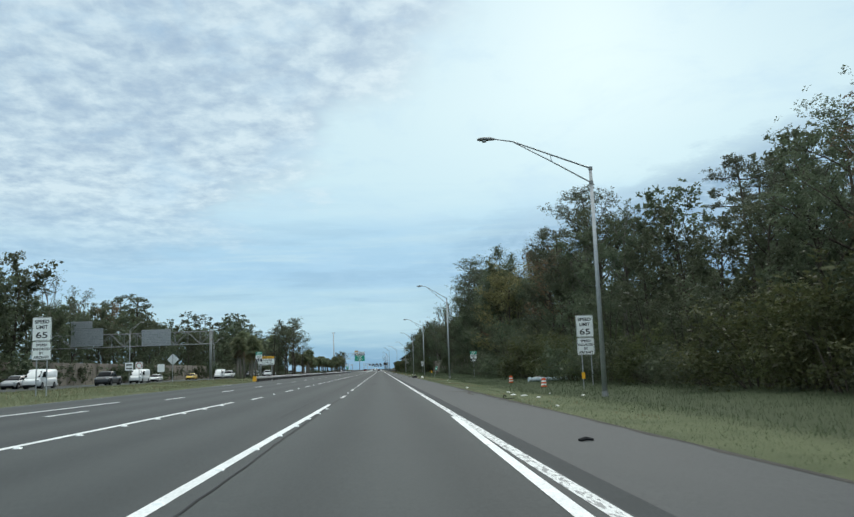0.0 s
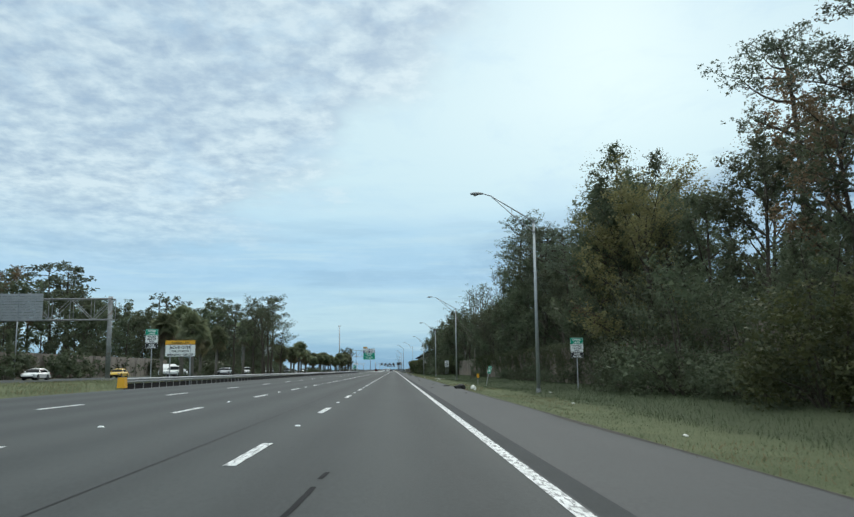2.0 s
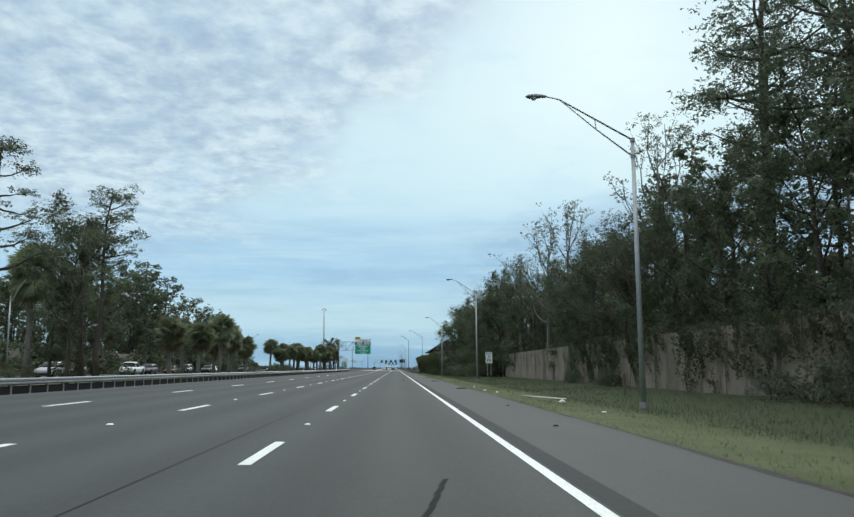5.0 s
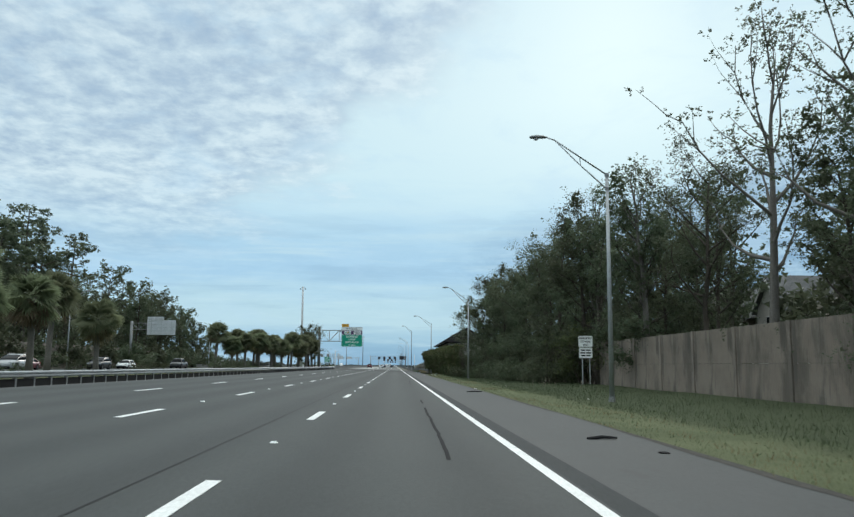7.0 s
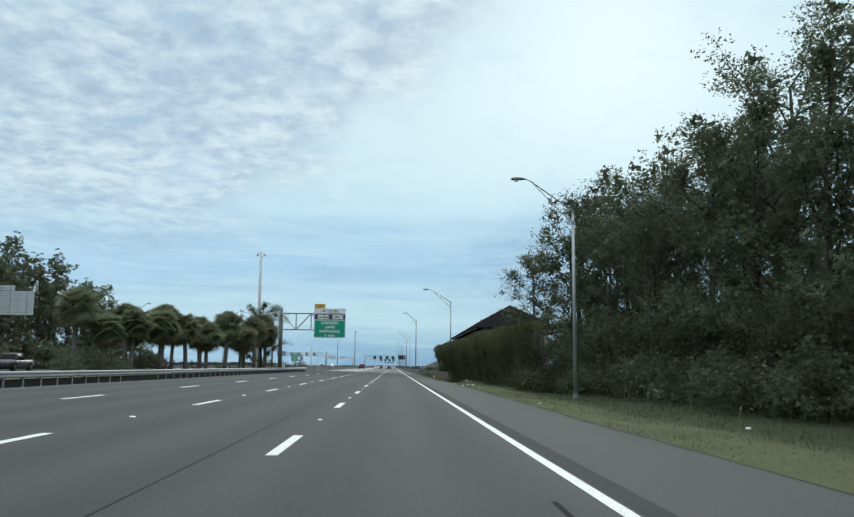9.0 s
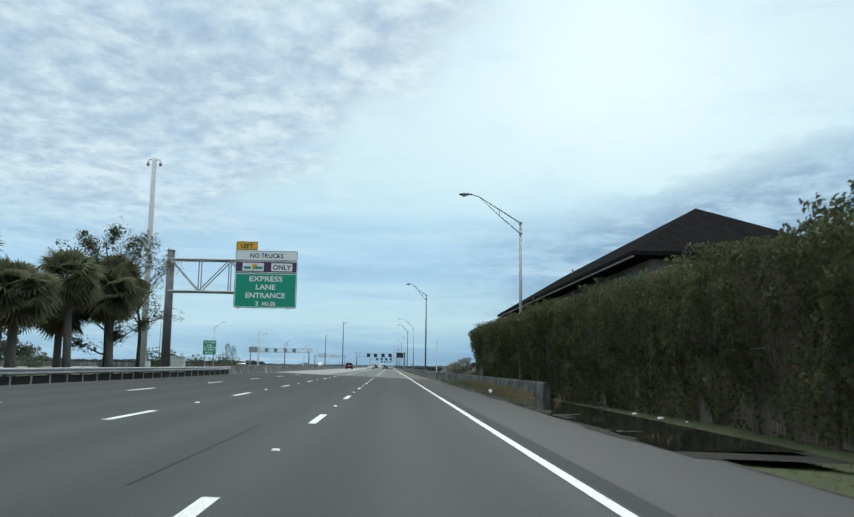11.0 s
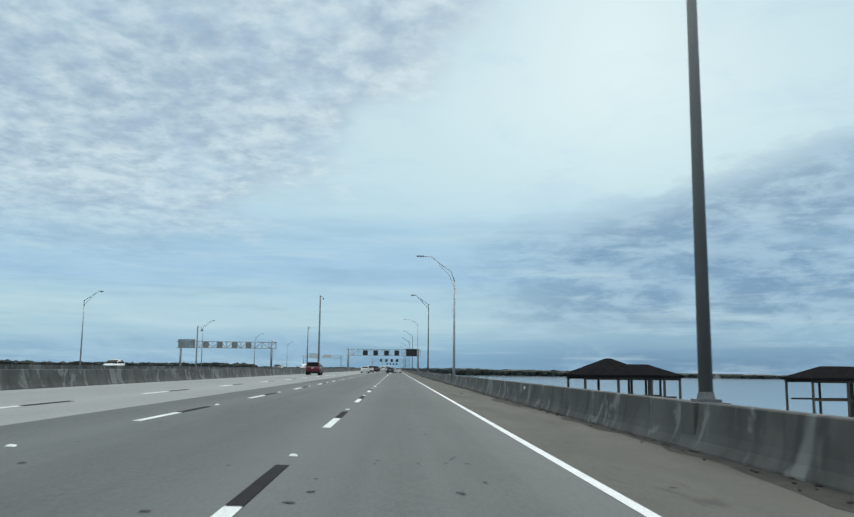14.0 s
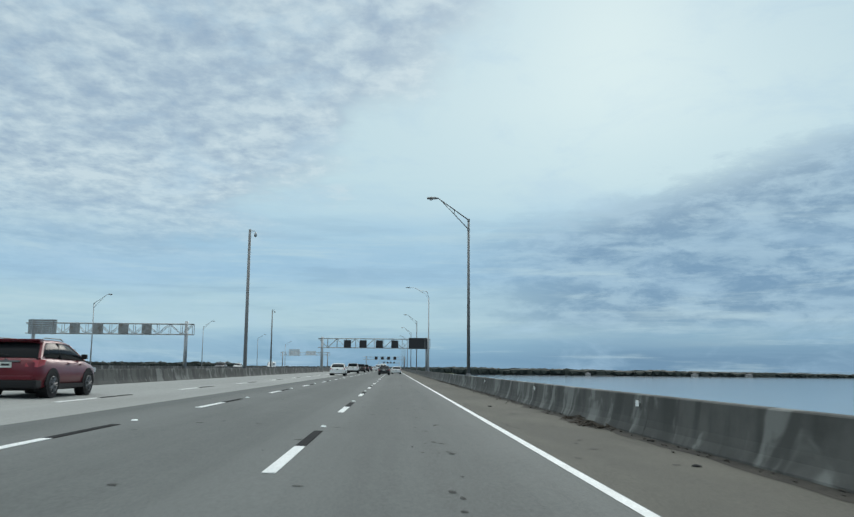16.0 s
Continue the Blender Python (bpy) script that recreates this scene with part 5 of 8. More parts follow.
nt = panel(ex, "white_panel", 5.35, 10.35, 9.45, 10.27, M_SIGN_W, y=-0.75, border=M_BLACK, bw=0.03, inset=0.03, thick=0.05)
letters(nt, (("NO TRUCKS", 7.85, 9.69, 0.36, 2.65),), -0.802, M_BLACK, 0.01)
lf = panel(ex, "left_panel", 5.38, 7.1, 10.3, 11.0, M_SIGN_Y, y=-0.75, border=M_BLACK, bw=0.03, inset=0.03, thick=0.05)
letters(lf, (("LEFT", 6.24, 10.47, 0.36, 1.0),), -0.802, M_BLACK, 0.01)
for x in (5.7, 7.0, 8.4, 9.7):
    part("hanger", Build().box(x - 0.05, x + 0.05, -0.74, -0.62, 5.55, 10.3).box(x - 0.04, x + 0.04, -0.62, 0.5, 9.4, 9.5).box(x - 0.04, x + 0.04, -0.62, 0.5, 6.9, 7.0), M_GALV, ex)

# river name sign, white cabinet
rv = thing("river_sign", "green river and bridge name sign on two posts", "road sign", (-19.0, 416.8, 0.3))
posts(rv, (-0.4, 0.4), -0.3, 3.0, r=0.05)
a_ = panel(rv, "river_panel", -0.62, 0.62, 2.45, 3.1, M_SIGN_G, border=M_SIGN_W, bw=0.02)
letters(a_, (("ST JOHNS", 0, 2.83, 0.15, 0.9), ("RIVER", 0, 2.57, 0.15, 0.55)), -0.021, M_SIGN_W)
a_ = panel(rv, "bridge_panel", -0.62, 0.62, 1.75, 2.42, M_SIGN_G, border=M_SIGN_W, bw=0.02)
letters(a_, (("BUCKMAN", 0, 2.15, 0.15, 0.95), ("BRIDGE", 0, 1.87, 0.15, 0.7)), -0.021, M_SIGN_W)
cb = thing("control_cabinet", "pale grey metal control cabinet on the median", "cabinet", (-20.6, 412.0, 0.4))
part("body", Build().box(-0.55, 0.55, -0.4, 0.4, 0.0, 1.35, 0.01), M_ALU, cb, bevel=0.03)
part("door", Build().box(-0.48, 0.48, -0.425, -0.405, 0.1, 1.2), M_ALU, cb)
part("lid", Build().box(-0.6, 0.6, -0.46, 0.46, 1.36, 1.42), M_ALU, cb, bevel=0.02)


def camera_mast(at, h, r, label, twin=True, pale=False):
    t = thing("camera_mast", label, "mast", at, 0, "tall masts")
    part("pole", Build().tube([(0, 0, 0), (0, 0, h)], [r, r * 0.6], 12), M_POLE_PALE if pale else M_POLE_GREY, t, smooth=True)
    for s in ((-1, 1) if twin else (1,)):
        part("bracket", Build().tube([(0, 0, h - 0.15), (s * 0.5, 0, h - 0.15), (s * 0.6, 0, h - 0.3)], [0.04] * 3, 6), M_GALV, t)
        c = part("camera_dome", Build().tube([(s * 0.6, 0, h - 0.3), (s * 0.6, 0, h - 0.5), (s * 0.6, 0, h - 0.72), (s * 0.6, 0, h - 0.8)], [0.06, 0.16, 0.15, 0.05], 12), M_GALV, t, smooth=True)
    part("cabinet", Build().box(r * 0.9, r + 0.35, -0.25, 0.25, 1.0, 1.9), M_ALU, t, bevel=0.02)


camera_mast((-25.7, 418.6, -0.5), 21.8, 0.36, "very tall grey concrete pole with twin camera domes", True, True)
camera_mast((-17.4, 604.0, -4.8), 20.3, 0.22, "tall grey steel mast with a camera beside the bridge", False)
camera_mast((-32.4, 721.0, 0.45), 14.9, 0.22, "tall grey steel mast between the two bridges", False)
camera_mast((-30.5, 560.0, -4.8), 11.8, 0.14, "plain pale pole between the bridges", False)
for x, y, h, n_ in ((3.75, 438.75, 6.4, 1), (-19.0, 445.1, 7.4, 2)):
    t = thing("utility_pole", "tall pale pipe standing in the water beside the parapet" if n_ == 1 else "pair of tall pale pipes standing between the bridges", "pole", (x, y, -5.0), 0, "pale pipe poles")
    part("pipe", Build().tube([(-0.05, 0, 0), (-0.05, 0, h + 3.05)], [0.065, 0.06], 12), M_POLE_PALE, t, smooth=True)
    if n_ == 2:
        part("pipe", Build().tube([(0.09, 0, 0), (0.09, 0, h + 3.0)], [0.045, 0.04], 12), M_POLE_PALE, t, smooth=True)

# lane-signal gantries on the bridges
og = gantry("lane_signal_gantry", (-31.5, 634.5, 0.5), -21.9, 1.1, 5.15, 6.6, (0.1, -21.0), "grey truss gantry with the backs of five lane signals", M_GALV, (), 1.7, leg_top=7.0)
sign_back(og, -21.5, -17.6, 5.0, 7.05, -0.2, M_GALV_OLD)
for x in (-15.1, -11.9, -8.4, -5.2):
    part("signal_back", Build().box(x - 0.65, x + 0.65, -0.45, -0.1, 5.2, 6.5), M_GALV_OLD, og, bevel=0.03)
rg = gantry("lane_signal_gantry", (4.1, 672.0, 0.4), -20.4, 0.6, 4.5, 6.2, (0.0, -19.7), "grey truss gantry with black lane signals and a message board", M_GALV, (), 1.7, leg_top=6.5)
for x in (-14.9, -12.0, -8.95, -6.05):
    s_ = part("lane_signal", Build().box(x - 0.66, x + 0.66, -0.5, -0.1, 4.5, 5.9), M_SIGN_K, rg, "dark unlit lane signal", bevel=0.03)
mb = part("message_board", Build().box(-3.45, 0.05, -0.9, -0.15, 4.35, 6.4), M_SIGN_K, rg, "black unlit message board", bevel=0.04)
part("board_divide", Build().box(-0.45, -0.39, -0.93, -0.905, 4.4, 6.35), M_GALV_OLD, mb)
for y, x0 in ((980.0, 4.0), (1380.0, 4.0)):
    fg = gantry("lane_signal_gantry", (x0, y, 0.4), -23.2, 0.6, 5.4, 7.0, (0.0, -21.6), "distant truss gantry with black lane signals", M_GALV, (), 2.4)
    for x in (-16.0, -12.4, -8.9, -5.4):
        part("lane_signal", Build().box(x - 0.8, x + 0.8, -0.5, -0.1, 5.4, 7.1), M_SIGN_K, fg)
fg = gantry("sign_gantry", (-33.0, 900.0, 0.5), -22.0, 1.0, 6.3, 7.6, (0.0, -21.0), "distant gantry with sign backs on the opposite bridge", M_GALV, ((-18, -13, 6.0, 9.0, -0.2), (-10, -5.5, 6.2, 8.2, -0.2)), 2.4)

# small signs in the far median and verge at the start
ds = thing("diamond_sign", "back of a diamond-shaped aluminium warning sign", "road sign", (-32.0, 119.6, 0.42))
posts(ds, (0.0,), 0.0, 4.2, y=-0.06, r=0.05)
part("diamond_panel", Build().loft([[(-0.85, 0, 3.35), (0, 0, 2.5), (0.85, 0, 3.35), (0, 0, 4.2)], [(-0.85, 0.03, 3.35), (0, 0.03, 2.5), (0.85, 0.03, 3.35), (0, 0.03, 4.2)]]), M_ALU, ds)
for x, y, w, z0, z1, lab in ((-33.4, 118.6, 0.5, 1.6, 2.7, "back of a plain white sign on a thin post"), (-36.2, 113.0, 0.55, 1.9, 3.0, "white sign with two dark bars on a thin post")):
    ws = thing("small_sign", lab, "road sign", (x, y, 0.42), 0, "small white signs")
    posts(ws, (0.0,), 0.0, z1, r=0.045)
    q_ = panel(ws, "sign_panel", -w, w, z0, z1, M_SIGN_W, y=-0.04)
    if "bars" in lab:
        part("sign_bars", Build().box(-w * 0.7, w * 0.7, -0.066, -0.06, z0 + 0.2, z0 + 0.35).box(-w * 0.7, w * 0.7, -0.066, -0.06, z1 - 0.4, z1 - 0.25), M_SIGN_K, q_)
ut = thing("turn_sign", "white no-turn sign with a red ring on one post", "road sign", (-31.5, 101.5, 0.42))
posts(ut, (0.0,), 0.0, 2.7, r=0.045)
q_ = panel(ut, "sign_panel", -0.45, 0.45, 1.9, 2.8, M_SIGN_W, border=M_BLACK)
rr_ = Build()
for k in range(16):
    a0, a1 = 2 * math.pi * k / 16, 2 * math.pi * (k + 1) / 16
    rr_.quad((0.3 * math.cos(a0), -0.026, 2.35 + 0.3 * math.sin(a0)), (0.37 * math.cos(a0), -0.026, 2.35 + 0.37 * math.sin(a0)), (0.37 * math.cos(a1), -0.026, 2.35 + 0.37 * math.sin(a1)), (0.3 * math.cos(a1), -0.026, 2.35 + 0.3 * math.sin(a1)))
part("red_ring", rr_, M_TAIL, q_)


# ---- verge clutter
def barrel(at, tilt=0.0):
    t = thing("traffic_barrel", "orange and white plastic traffic barrel on the grass", "traffic barrel", at, 0, "traffic barrels")
    t.matrix_basis = t.matrix_basis @ pose(0, 0, 0, tilt, 0, 0) @ Matrix.Diagonal((0.72, 0.72, 0.62, 1))
    zs = (0.06, 0.27, 0.45, 0.63, 0.81, 0.98)
    for k in range(5):
        r0, r1 = 0.29 - 0.015 * k, 0.29 - 0.015 * (k + 1)
        part("band", Build().tube([(0, 0, zs[k]), (0, 0, zs[k + 1] - 0.012)], [r0, r1 + 0.005], 18), (M_ORANGE, M_SIGN_W)[k % 2], t, smooth=False)
    part("base_ring", Build().tube([(0, 0, 0), (0, 0, 0.06)], [0.38, 0.33], 18), M_TYRE, t)
    part("handle", Build().box(-0.14, 0.14, -0.03, 0.03, 0.98, 1.06), M_ORANGE, t, bevel=0.012)


for x, y, tl in ((9.7, 71.7, 4), (9.65, 56.9, -3)):
    barrel((x, y, gz(x, y) - 0.02), tl)
pp = thing("drain_pipe", "long pale blue-grey plastic drain pipe lying in the grass", "pipe", (14.2, 73.2, gz(14.2, 73.2) + 0.17), 8)
part("pipe", Build().tube([(-2.6, 0, 0), (2.6, 0, 0)], [0.19, 0.19], 16), M_PIPE, pp, smooth=True)
part("pipe_collar", Build().tube([(-2.75, 0, 0), (-2.5, 0, 0)], [0.23, 0.23], 16), M_PIPE, pp)
part("pipe_mouth", Build().tube([(2.45, 0, 0), (2.62, 0, 0)], [0.22, 0.22], 16), M_GALV, pp)
rk = thing("concrete_collar", "broken grey concrete pipe collar beside the drain pipe", "rubble", (12.7, 74.6, gz(12.7, 74.6)))
part("collar", Build().tube([(-0.3, 0, 0.2), (0.3, 0, 0.24)], [0.26, 0.28], 14), M_CONC, rk)


def blob(name, label, cat, at, sx, sy, sz, material, seed, group=""):
    r_ = random.Random(seed)
    bm = bmesh.new()
    bmesh.ops.create_icosphere(bm, subdivisions=2, radius=1.0)
    for v in bm.verts:
        v.co *= 1 + 0.35 * noise.noise(v.co * 1.7 + Vector((seed, 0, 0)))
        v.co.x, v.co.y, v.co.z = v.co.x * sx, v.co.y * sy, max(v.co.z, -0.3) * sz
    me = bpy.data.meshes.new(name)
    bm.to_mesh(me)
    bm.free()
    me.materials.append(material)
    o = new(name, me)
    o.matrix_basis = pose(*at, 0, 0, r_.uniform(0, 180))
    return tagged(o, label, cat, group)


rl = random.Random(11)
for k in range(46):
    y = rl.choice((rl.uniform(25, 130), rl.uniform(150, 330), rl.uniform(335, 420)))
    x = rl.uniform(2.9, 4.6) if rl.random() < 0.45 else rl.uniform(4.2, 8.2)
    if y > 372:
        x = rl.uniform(2.4, 3.9)
    s = rl.uniform(0.04, 0.11)
    blob("litter", "crumpled white litter on the verge", "litter", (x, y, gz(x, y) + 0.02), s, s * rl.uniform(0.6, 1.6), s * 0.5, M_LITTER, k, "litter")
for k in range(14):
    y, x = rl.uniform(20, 620), rl.uniform(1.0, 2.4)
    blob("debris", "dark scrap of tyre rubber on the shoulder", "debris", (x, y, road_z(x) + 0.01), rl.uniform(0.03, 0.09), rl.uniform(0.03, 0.07), 0.025, M_TYRE, 60 + k, "shoulder debris")
blob("litter", "crumpled white plastic sheet in the puddle", "litter", (3.62, 385.2, -0.06), 0.15, 0.10, 0.08, M_LITTER, 12, "litter")
blob("rubbish_bag", "black torn rubbish bag at the shoulder's edge", "rubbish bag", (2.85, 112.7, -0.06), 0.5, 0.3, 0.28, M_PLASTIC, 3)
blob("litter", "white paper bag in the grass", "litter", (4.1, 116.5, -0.16), 0.22, 0.2, 0.22, M_LITTER, 7, "litter")
blob("litter", "white plastic bag in the grass", "litter", (5.28, 183.3, -0.24), 0.17, 0.11, 0.09, M_LITTER, 8, "litter")
for x, y, sx, sy, k in ((4.74, 41.9, 0.20, 0.09, 41), (4.32, 37.8, 0.17, 0.10, 42), (4.6, 36.7, 0.16, 0.06, 43), (4.85, 34.5, 0.10, 0.08, 44)):
    blob("litter", "torn sheet of white packaging lying in the grass", "litter", (x, y, gz(x, y) + 0.05), sx, sy, 0.05, M_LITTER, k, "litter")
tr_ = thing("tyre_strip", "curled strip of black tyre tread beside the grass", "debris", (3.1, 32.6, gz(3.1, 32.6) + 0.01))
tr_.scale = (0.4, 0.4, 0.4)
part("tread", Build().tube([(0.16 * math.cos(a) + a * 0.03, 0.1 * a, 0.2 + 0.2 * math.sin(a)) for a in [0.5 * k for k in range(12)]], [0.05] * 12, 6), M_TYRE, tr_)
part("tread_tail", Build().tube([(0.2, 0.4, 0.05), (0.9, 0.7, 0.04), (1.3, 0.6, 0.08)], [0.05, 0.04, 0.03], 6), M_TYRE, tr_)
wd = thing("plank", "pale broken length of timber lying in the grass", "plank", (5.85, 191.0, gz(5.85, 191) + 0.05), -75.6)
part("board", Build().box(-2.6, 2.6, -0.06, 0.06, 0.0, 0.05), M_LITTER, wd, bevel=0.01)
for x, y in ((11.74, 196.6), (11.7, 193.5)):
    fp = thing("fence_post", "weathered grey timber post standing in the grass", "post", (x, y, gz(x, y)), 0, "old posts")
    part("shaft", Build().box(-0.07, 0.07, -0.07, 0.07, -0.3, 1.25 if y > 195 else 0.9, 0.008), M_WOOD, fp)
for x, y, a, l in ((2.3, 199.0, 25, 0.35), (2.2, 252.0, 10, 0.4), (1.9, 226.0, 18, 0.3), (2.4, 120.0, -15, 0.25), (1.4, 13.0, 5, 0.12)):
    o = thing("stick", "dark stick lying on the shoulder", "debris", (x, y, road_z(x) + 0.02), a, "shoulder debris")
    part("stick_piece", Build().tube([(-l, 0, 0), (0, 0.03, 0.02), (l, 0, 0)], [0.03, 0.035, 0.02], 6), M_TYRE, o)
# small plates fixed to the parapet
for y in (444.6, 549.2, 537.0, 476.0, 565.0):
    o = thing("reflector", "small pale reflector plate fixed to the parapet", "reflector", (2.88, y, road_z(3) + 0.62), 0, "parapet reflectors")
    part("plate", Build().box(-0.02, 0.0, -0.09, 0.09, -0.06, 0.06), M_SIGN_W, o)
    part("mount", Build().box(0.002, 0.12, -0.03, 0.03, -0.03, 0.03), M_GALV, o)

# name cut into the barrier's end, as plain bars
nm_ = thing("bridge_name_lettering", "dark worn lettering, as bars, cut into the barrier", "lettering", (3.74, 419.75, 0.0), 8.5)
for z_, spans in ((0.42, ((-0.42, -0.12), (-0.06, 0.02), (0.08, 0.42))), (0.27, ((-0.40, -0.22), (-0.14, 0.34)))):
    for a_, c_ in spans:
        part("lettering_bar", Build().box(-0.085, -0.03, -c_, -a_, z_, z_ + 0.085), M_DARK_STEEL, nm_)

# weathered slat fence behind the old barrier, between the wall's end and the shore
fe = thing("slat_fence", "weathered grey-brown slat fence behind the old barrier", "fence", (0, 0, 0))
for k in range(74):
    f = k / 73
    x, y = 6.5 + 0.6 * f, 414.9 + 12.2 * f
    g = gz(x, y)
    h = 1.32 + rl.uniform(-0.03, 0.03)
    part("slat", Build().box(x - 0.011, x + 0.011, y - 0.066, y + 0.066, min(g, 0.0) - 0.1, h), M_WOOD, fe)
for f in (0.0, 0.2, 0.4, 0.6, 0.8, 1.0):
    x, y = 6.58 + 0.6 * f, 414.9 + 12.2 * f
    part("post", Build().box(x - 0.05, x + 0.05, y - 0.05, y + 0.05, gz(x, y) - 0.3, 1.42), M_WOOD, fe)
for z in (0.35, 1.12):
    part("rail", Build().bar((6.55, 414.9, z), (7.15, 427.1, z), 0.045, 4), M_WOOD, fe)
# leaves, grit and twigs swept against the parapet
gr = Build()
for k in range(620):
    y = rl.uniform(426, 600)
    x = 2.72 - abs(rl.gauss(0, 0.22)) * (1.0 + 0.8 * noise.noise((y * 0.25, 2.0, 1.0)))
    s = rl.uniform(0.012, 0.04)
    a = rl.uniform(0, 6.28)
    z = road_z(x) + 0.002
    gr.bar((x - s * math.cos(a), y - 1.6 * s * math.sin(a), z + 0.012), (x + s * math.cos(a), y + 1.6 * s * math.sin(a), z + rl.uniform(0.008, 0.03)), s * 0.45, 4)
tagged(part("gutter_litter", gr, M_DIRT), "dead leaves, grit and twigs swept along the parapet", "debris", kind="stuff")
for k, (x, y) in enumerate(((2.45, 538.3), (2.35, 539.6), (2.5, 541.2), (2.2, 538.9))):
    tw = Build()
    for q in range(9):
        a = rl.uniform(0, 6.28)
        tw.tube([(x + 0.22 * rl.uniform(-1, 1), y + 0.5 * rl.uniform(-1, 1), road_z(x) + 0.015), (x + 0.2 * math.cos(a), y + 0.4 * math.sin(a), road_z(x) + rl.uniform(0.04, 0.12)), (x + 0.35 * math.cos(a), y + 0.7 * math.sin(a), road_z(x) + 0.03)], [0.012, 0.014, 0.006], 4)
    tagged(part("brush_heap", tw, M_BARK), "small heap of dead brush against the parapet", "debris", "shoulder debris")

# ---- trees
def leaf_cloud(centres, radii, counts, length, width, seed, squash=0.8, shell=0.45, flat=0.0, tuft=9):
    """Many small leaves in tufts round uneven clumps: vertices, faces and soft normals that turn outward from each clump."""
    r = np.random.RandomState(seed)
    c = np.repeat(np.array(centres, float), counts, axis=0)
    rad = np.repeat(np.array(radii, float), counts)
    n = len(c)
    key = np.arange(n) // tuft                      # leaves of one tuft share a place on the clump
    m = key[-1] + 1
    d = r.normal(size=(m, 3))
    d /= np.linalg.norm(d, axis=1)[:, None]
    k = (shell + (1 - shell) * r.rand(m) ** 0.6) * (0.72 + 0.6 * r.rand(m))
    off = (d * k[:, None])[key] + r.normal(size=(n, 3)) * 0.15
    p = c + off * rad[:, None] * np.array((1, 1, squash))
    u = r.normal(size=(n, 3)) * np.array((1, 1, 0.6))
    u /= np.linalg.norm(u, axis=1)[:, None]
    w = np.cross(u, r.normal(size=(n, 3)) + np.array((0, 0, flat)))
    w /= np.linalg.norm(w, axis=1)[:, None]
    s = (0.6 + 0.8 * r.rand(n))[:, None]
    a, b = u * s * length / 2, w * s * width / 2
    nr = off / np.maximum(0.15, np.linalg.norm(off, axis=1))[:, None] + r.normal(size=(n, 3)) * 0.22 + np.array((0, 0, 0.22))
    nr /= np.linalg.norm(nr, axis=1)[:, None]
    back = np.sum(np.cross(b, a) * nr, axis=1) < 0
    b[back] *= -1
    v = np.stack([p - a * 0.8 - b, p - a * 0.8 + b, p + a * 1.1], 1).reshape(-1, 3)
    return v, np.arange(n * 3).reshape(-1, 3), np.repeat(nr, 3, axis=0)


def leaf_mesh(name, *clouds):
    """One mesh of one or more leaf clouds, shaded by their soft normals."""
    vs, fs, ns, k = [], [], [], 0
    for v, f, nr in clouds:
        vs.append(v), fs.append(f + k), ns.append(nr)
        k += len(v)
    me = bpy.data.meshes.new(name)
    me.from_pydata(np.concatenate(vs).tolist(), [], np.concatenate(fs).tolist())
    me.shade_smooth()
    me.normals_split_custom_set_from_vertices(np.concatenate(ns).tolist())
    return me


def core(cs, rs, size, seed, per=5):
    """A few broad leaf sprays inside each clump, so that the crown closes."""
    return leaf_cloud(cs, np.array(rs) * 0.55, np.full(len(cs), per), size, size * 0.75, seed + 900, 0.8, 0.0, 0.0, 1)


def limb_path(start, az, el, length, rng, segs=4, lift=0.12, wob=0.18):
    p = Vector(start)
    pts = [tuple(p)]
    for k in range(segs):
        d = Vector((math.cos(az) * math.cos(el), math.sin(az) * math.cos(el), math.sin(el)))
        p = p + d * (length / segs)
        pts.append(tuple(p))
        az += rng.uniform(-wob, wob) * 2
        el += rng.uniform(-wob, wob) + lift
    return pts


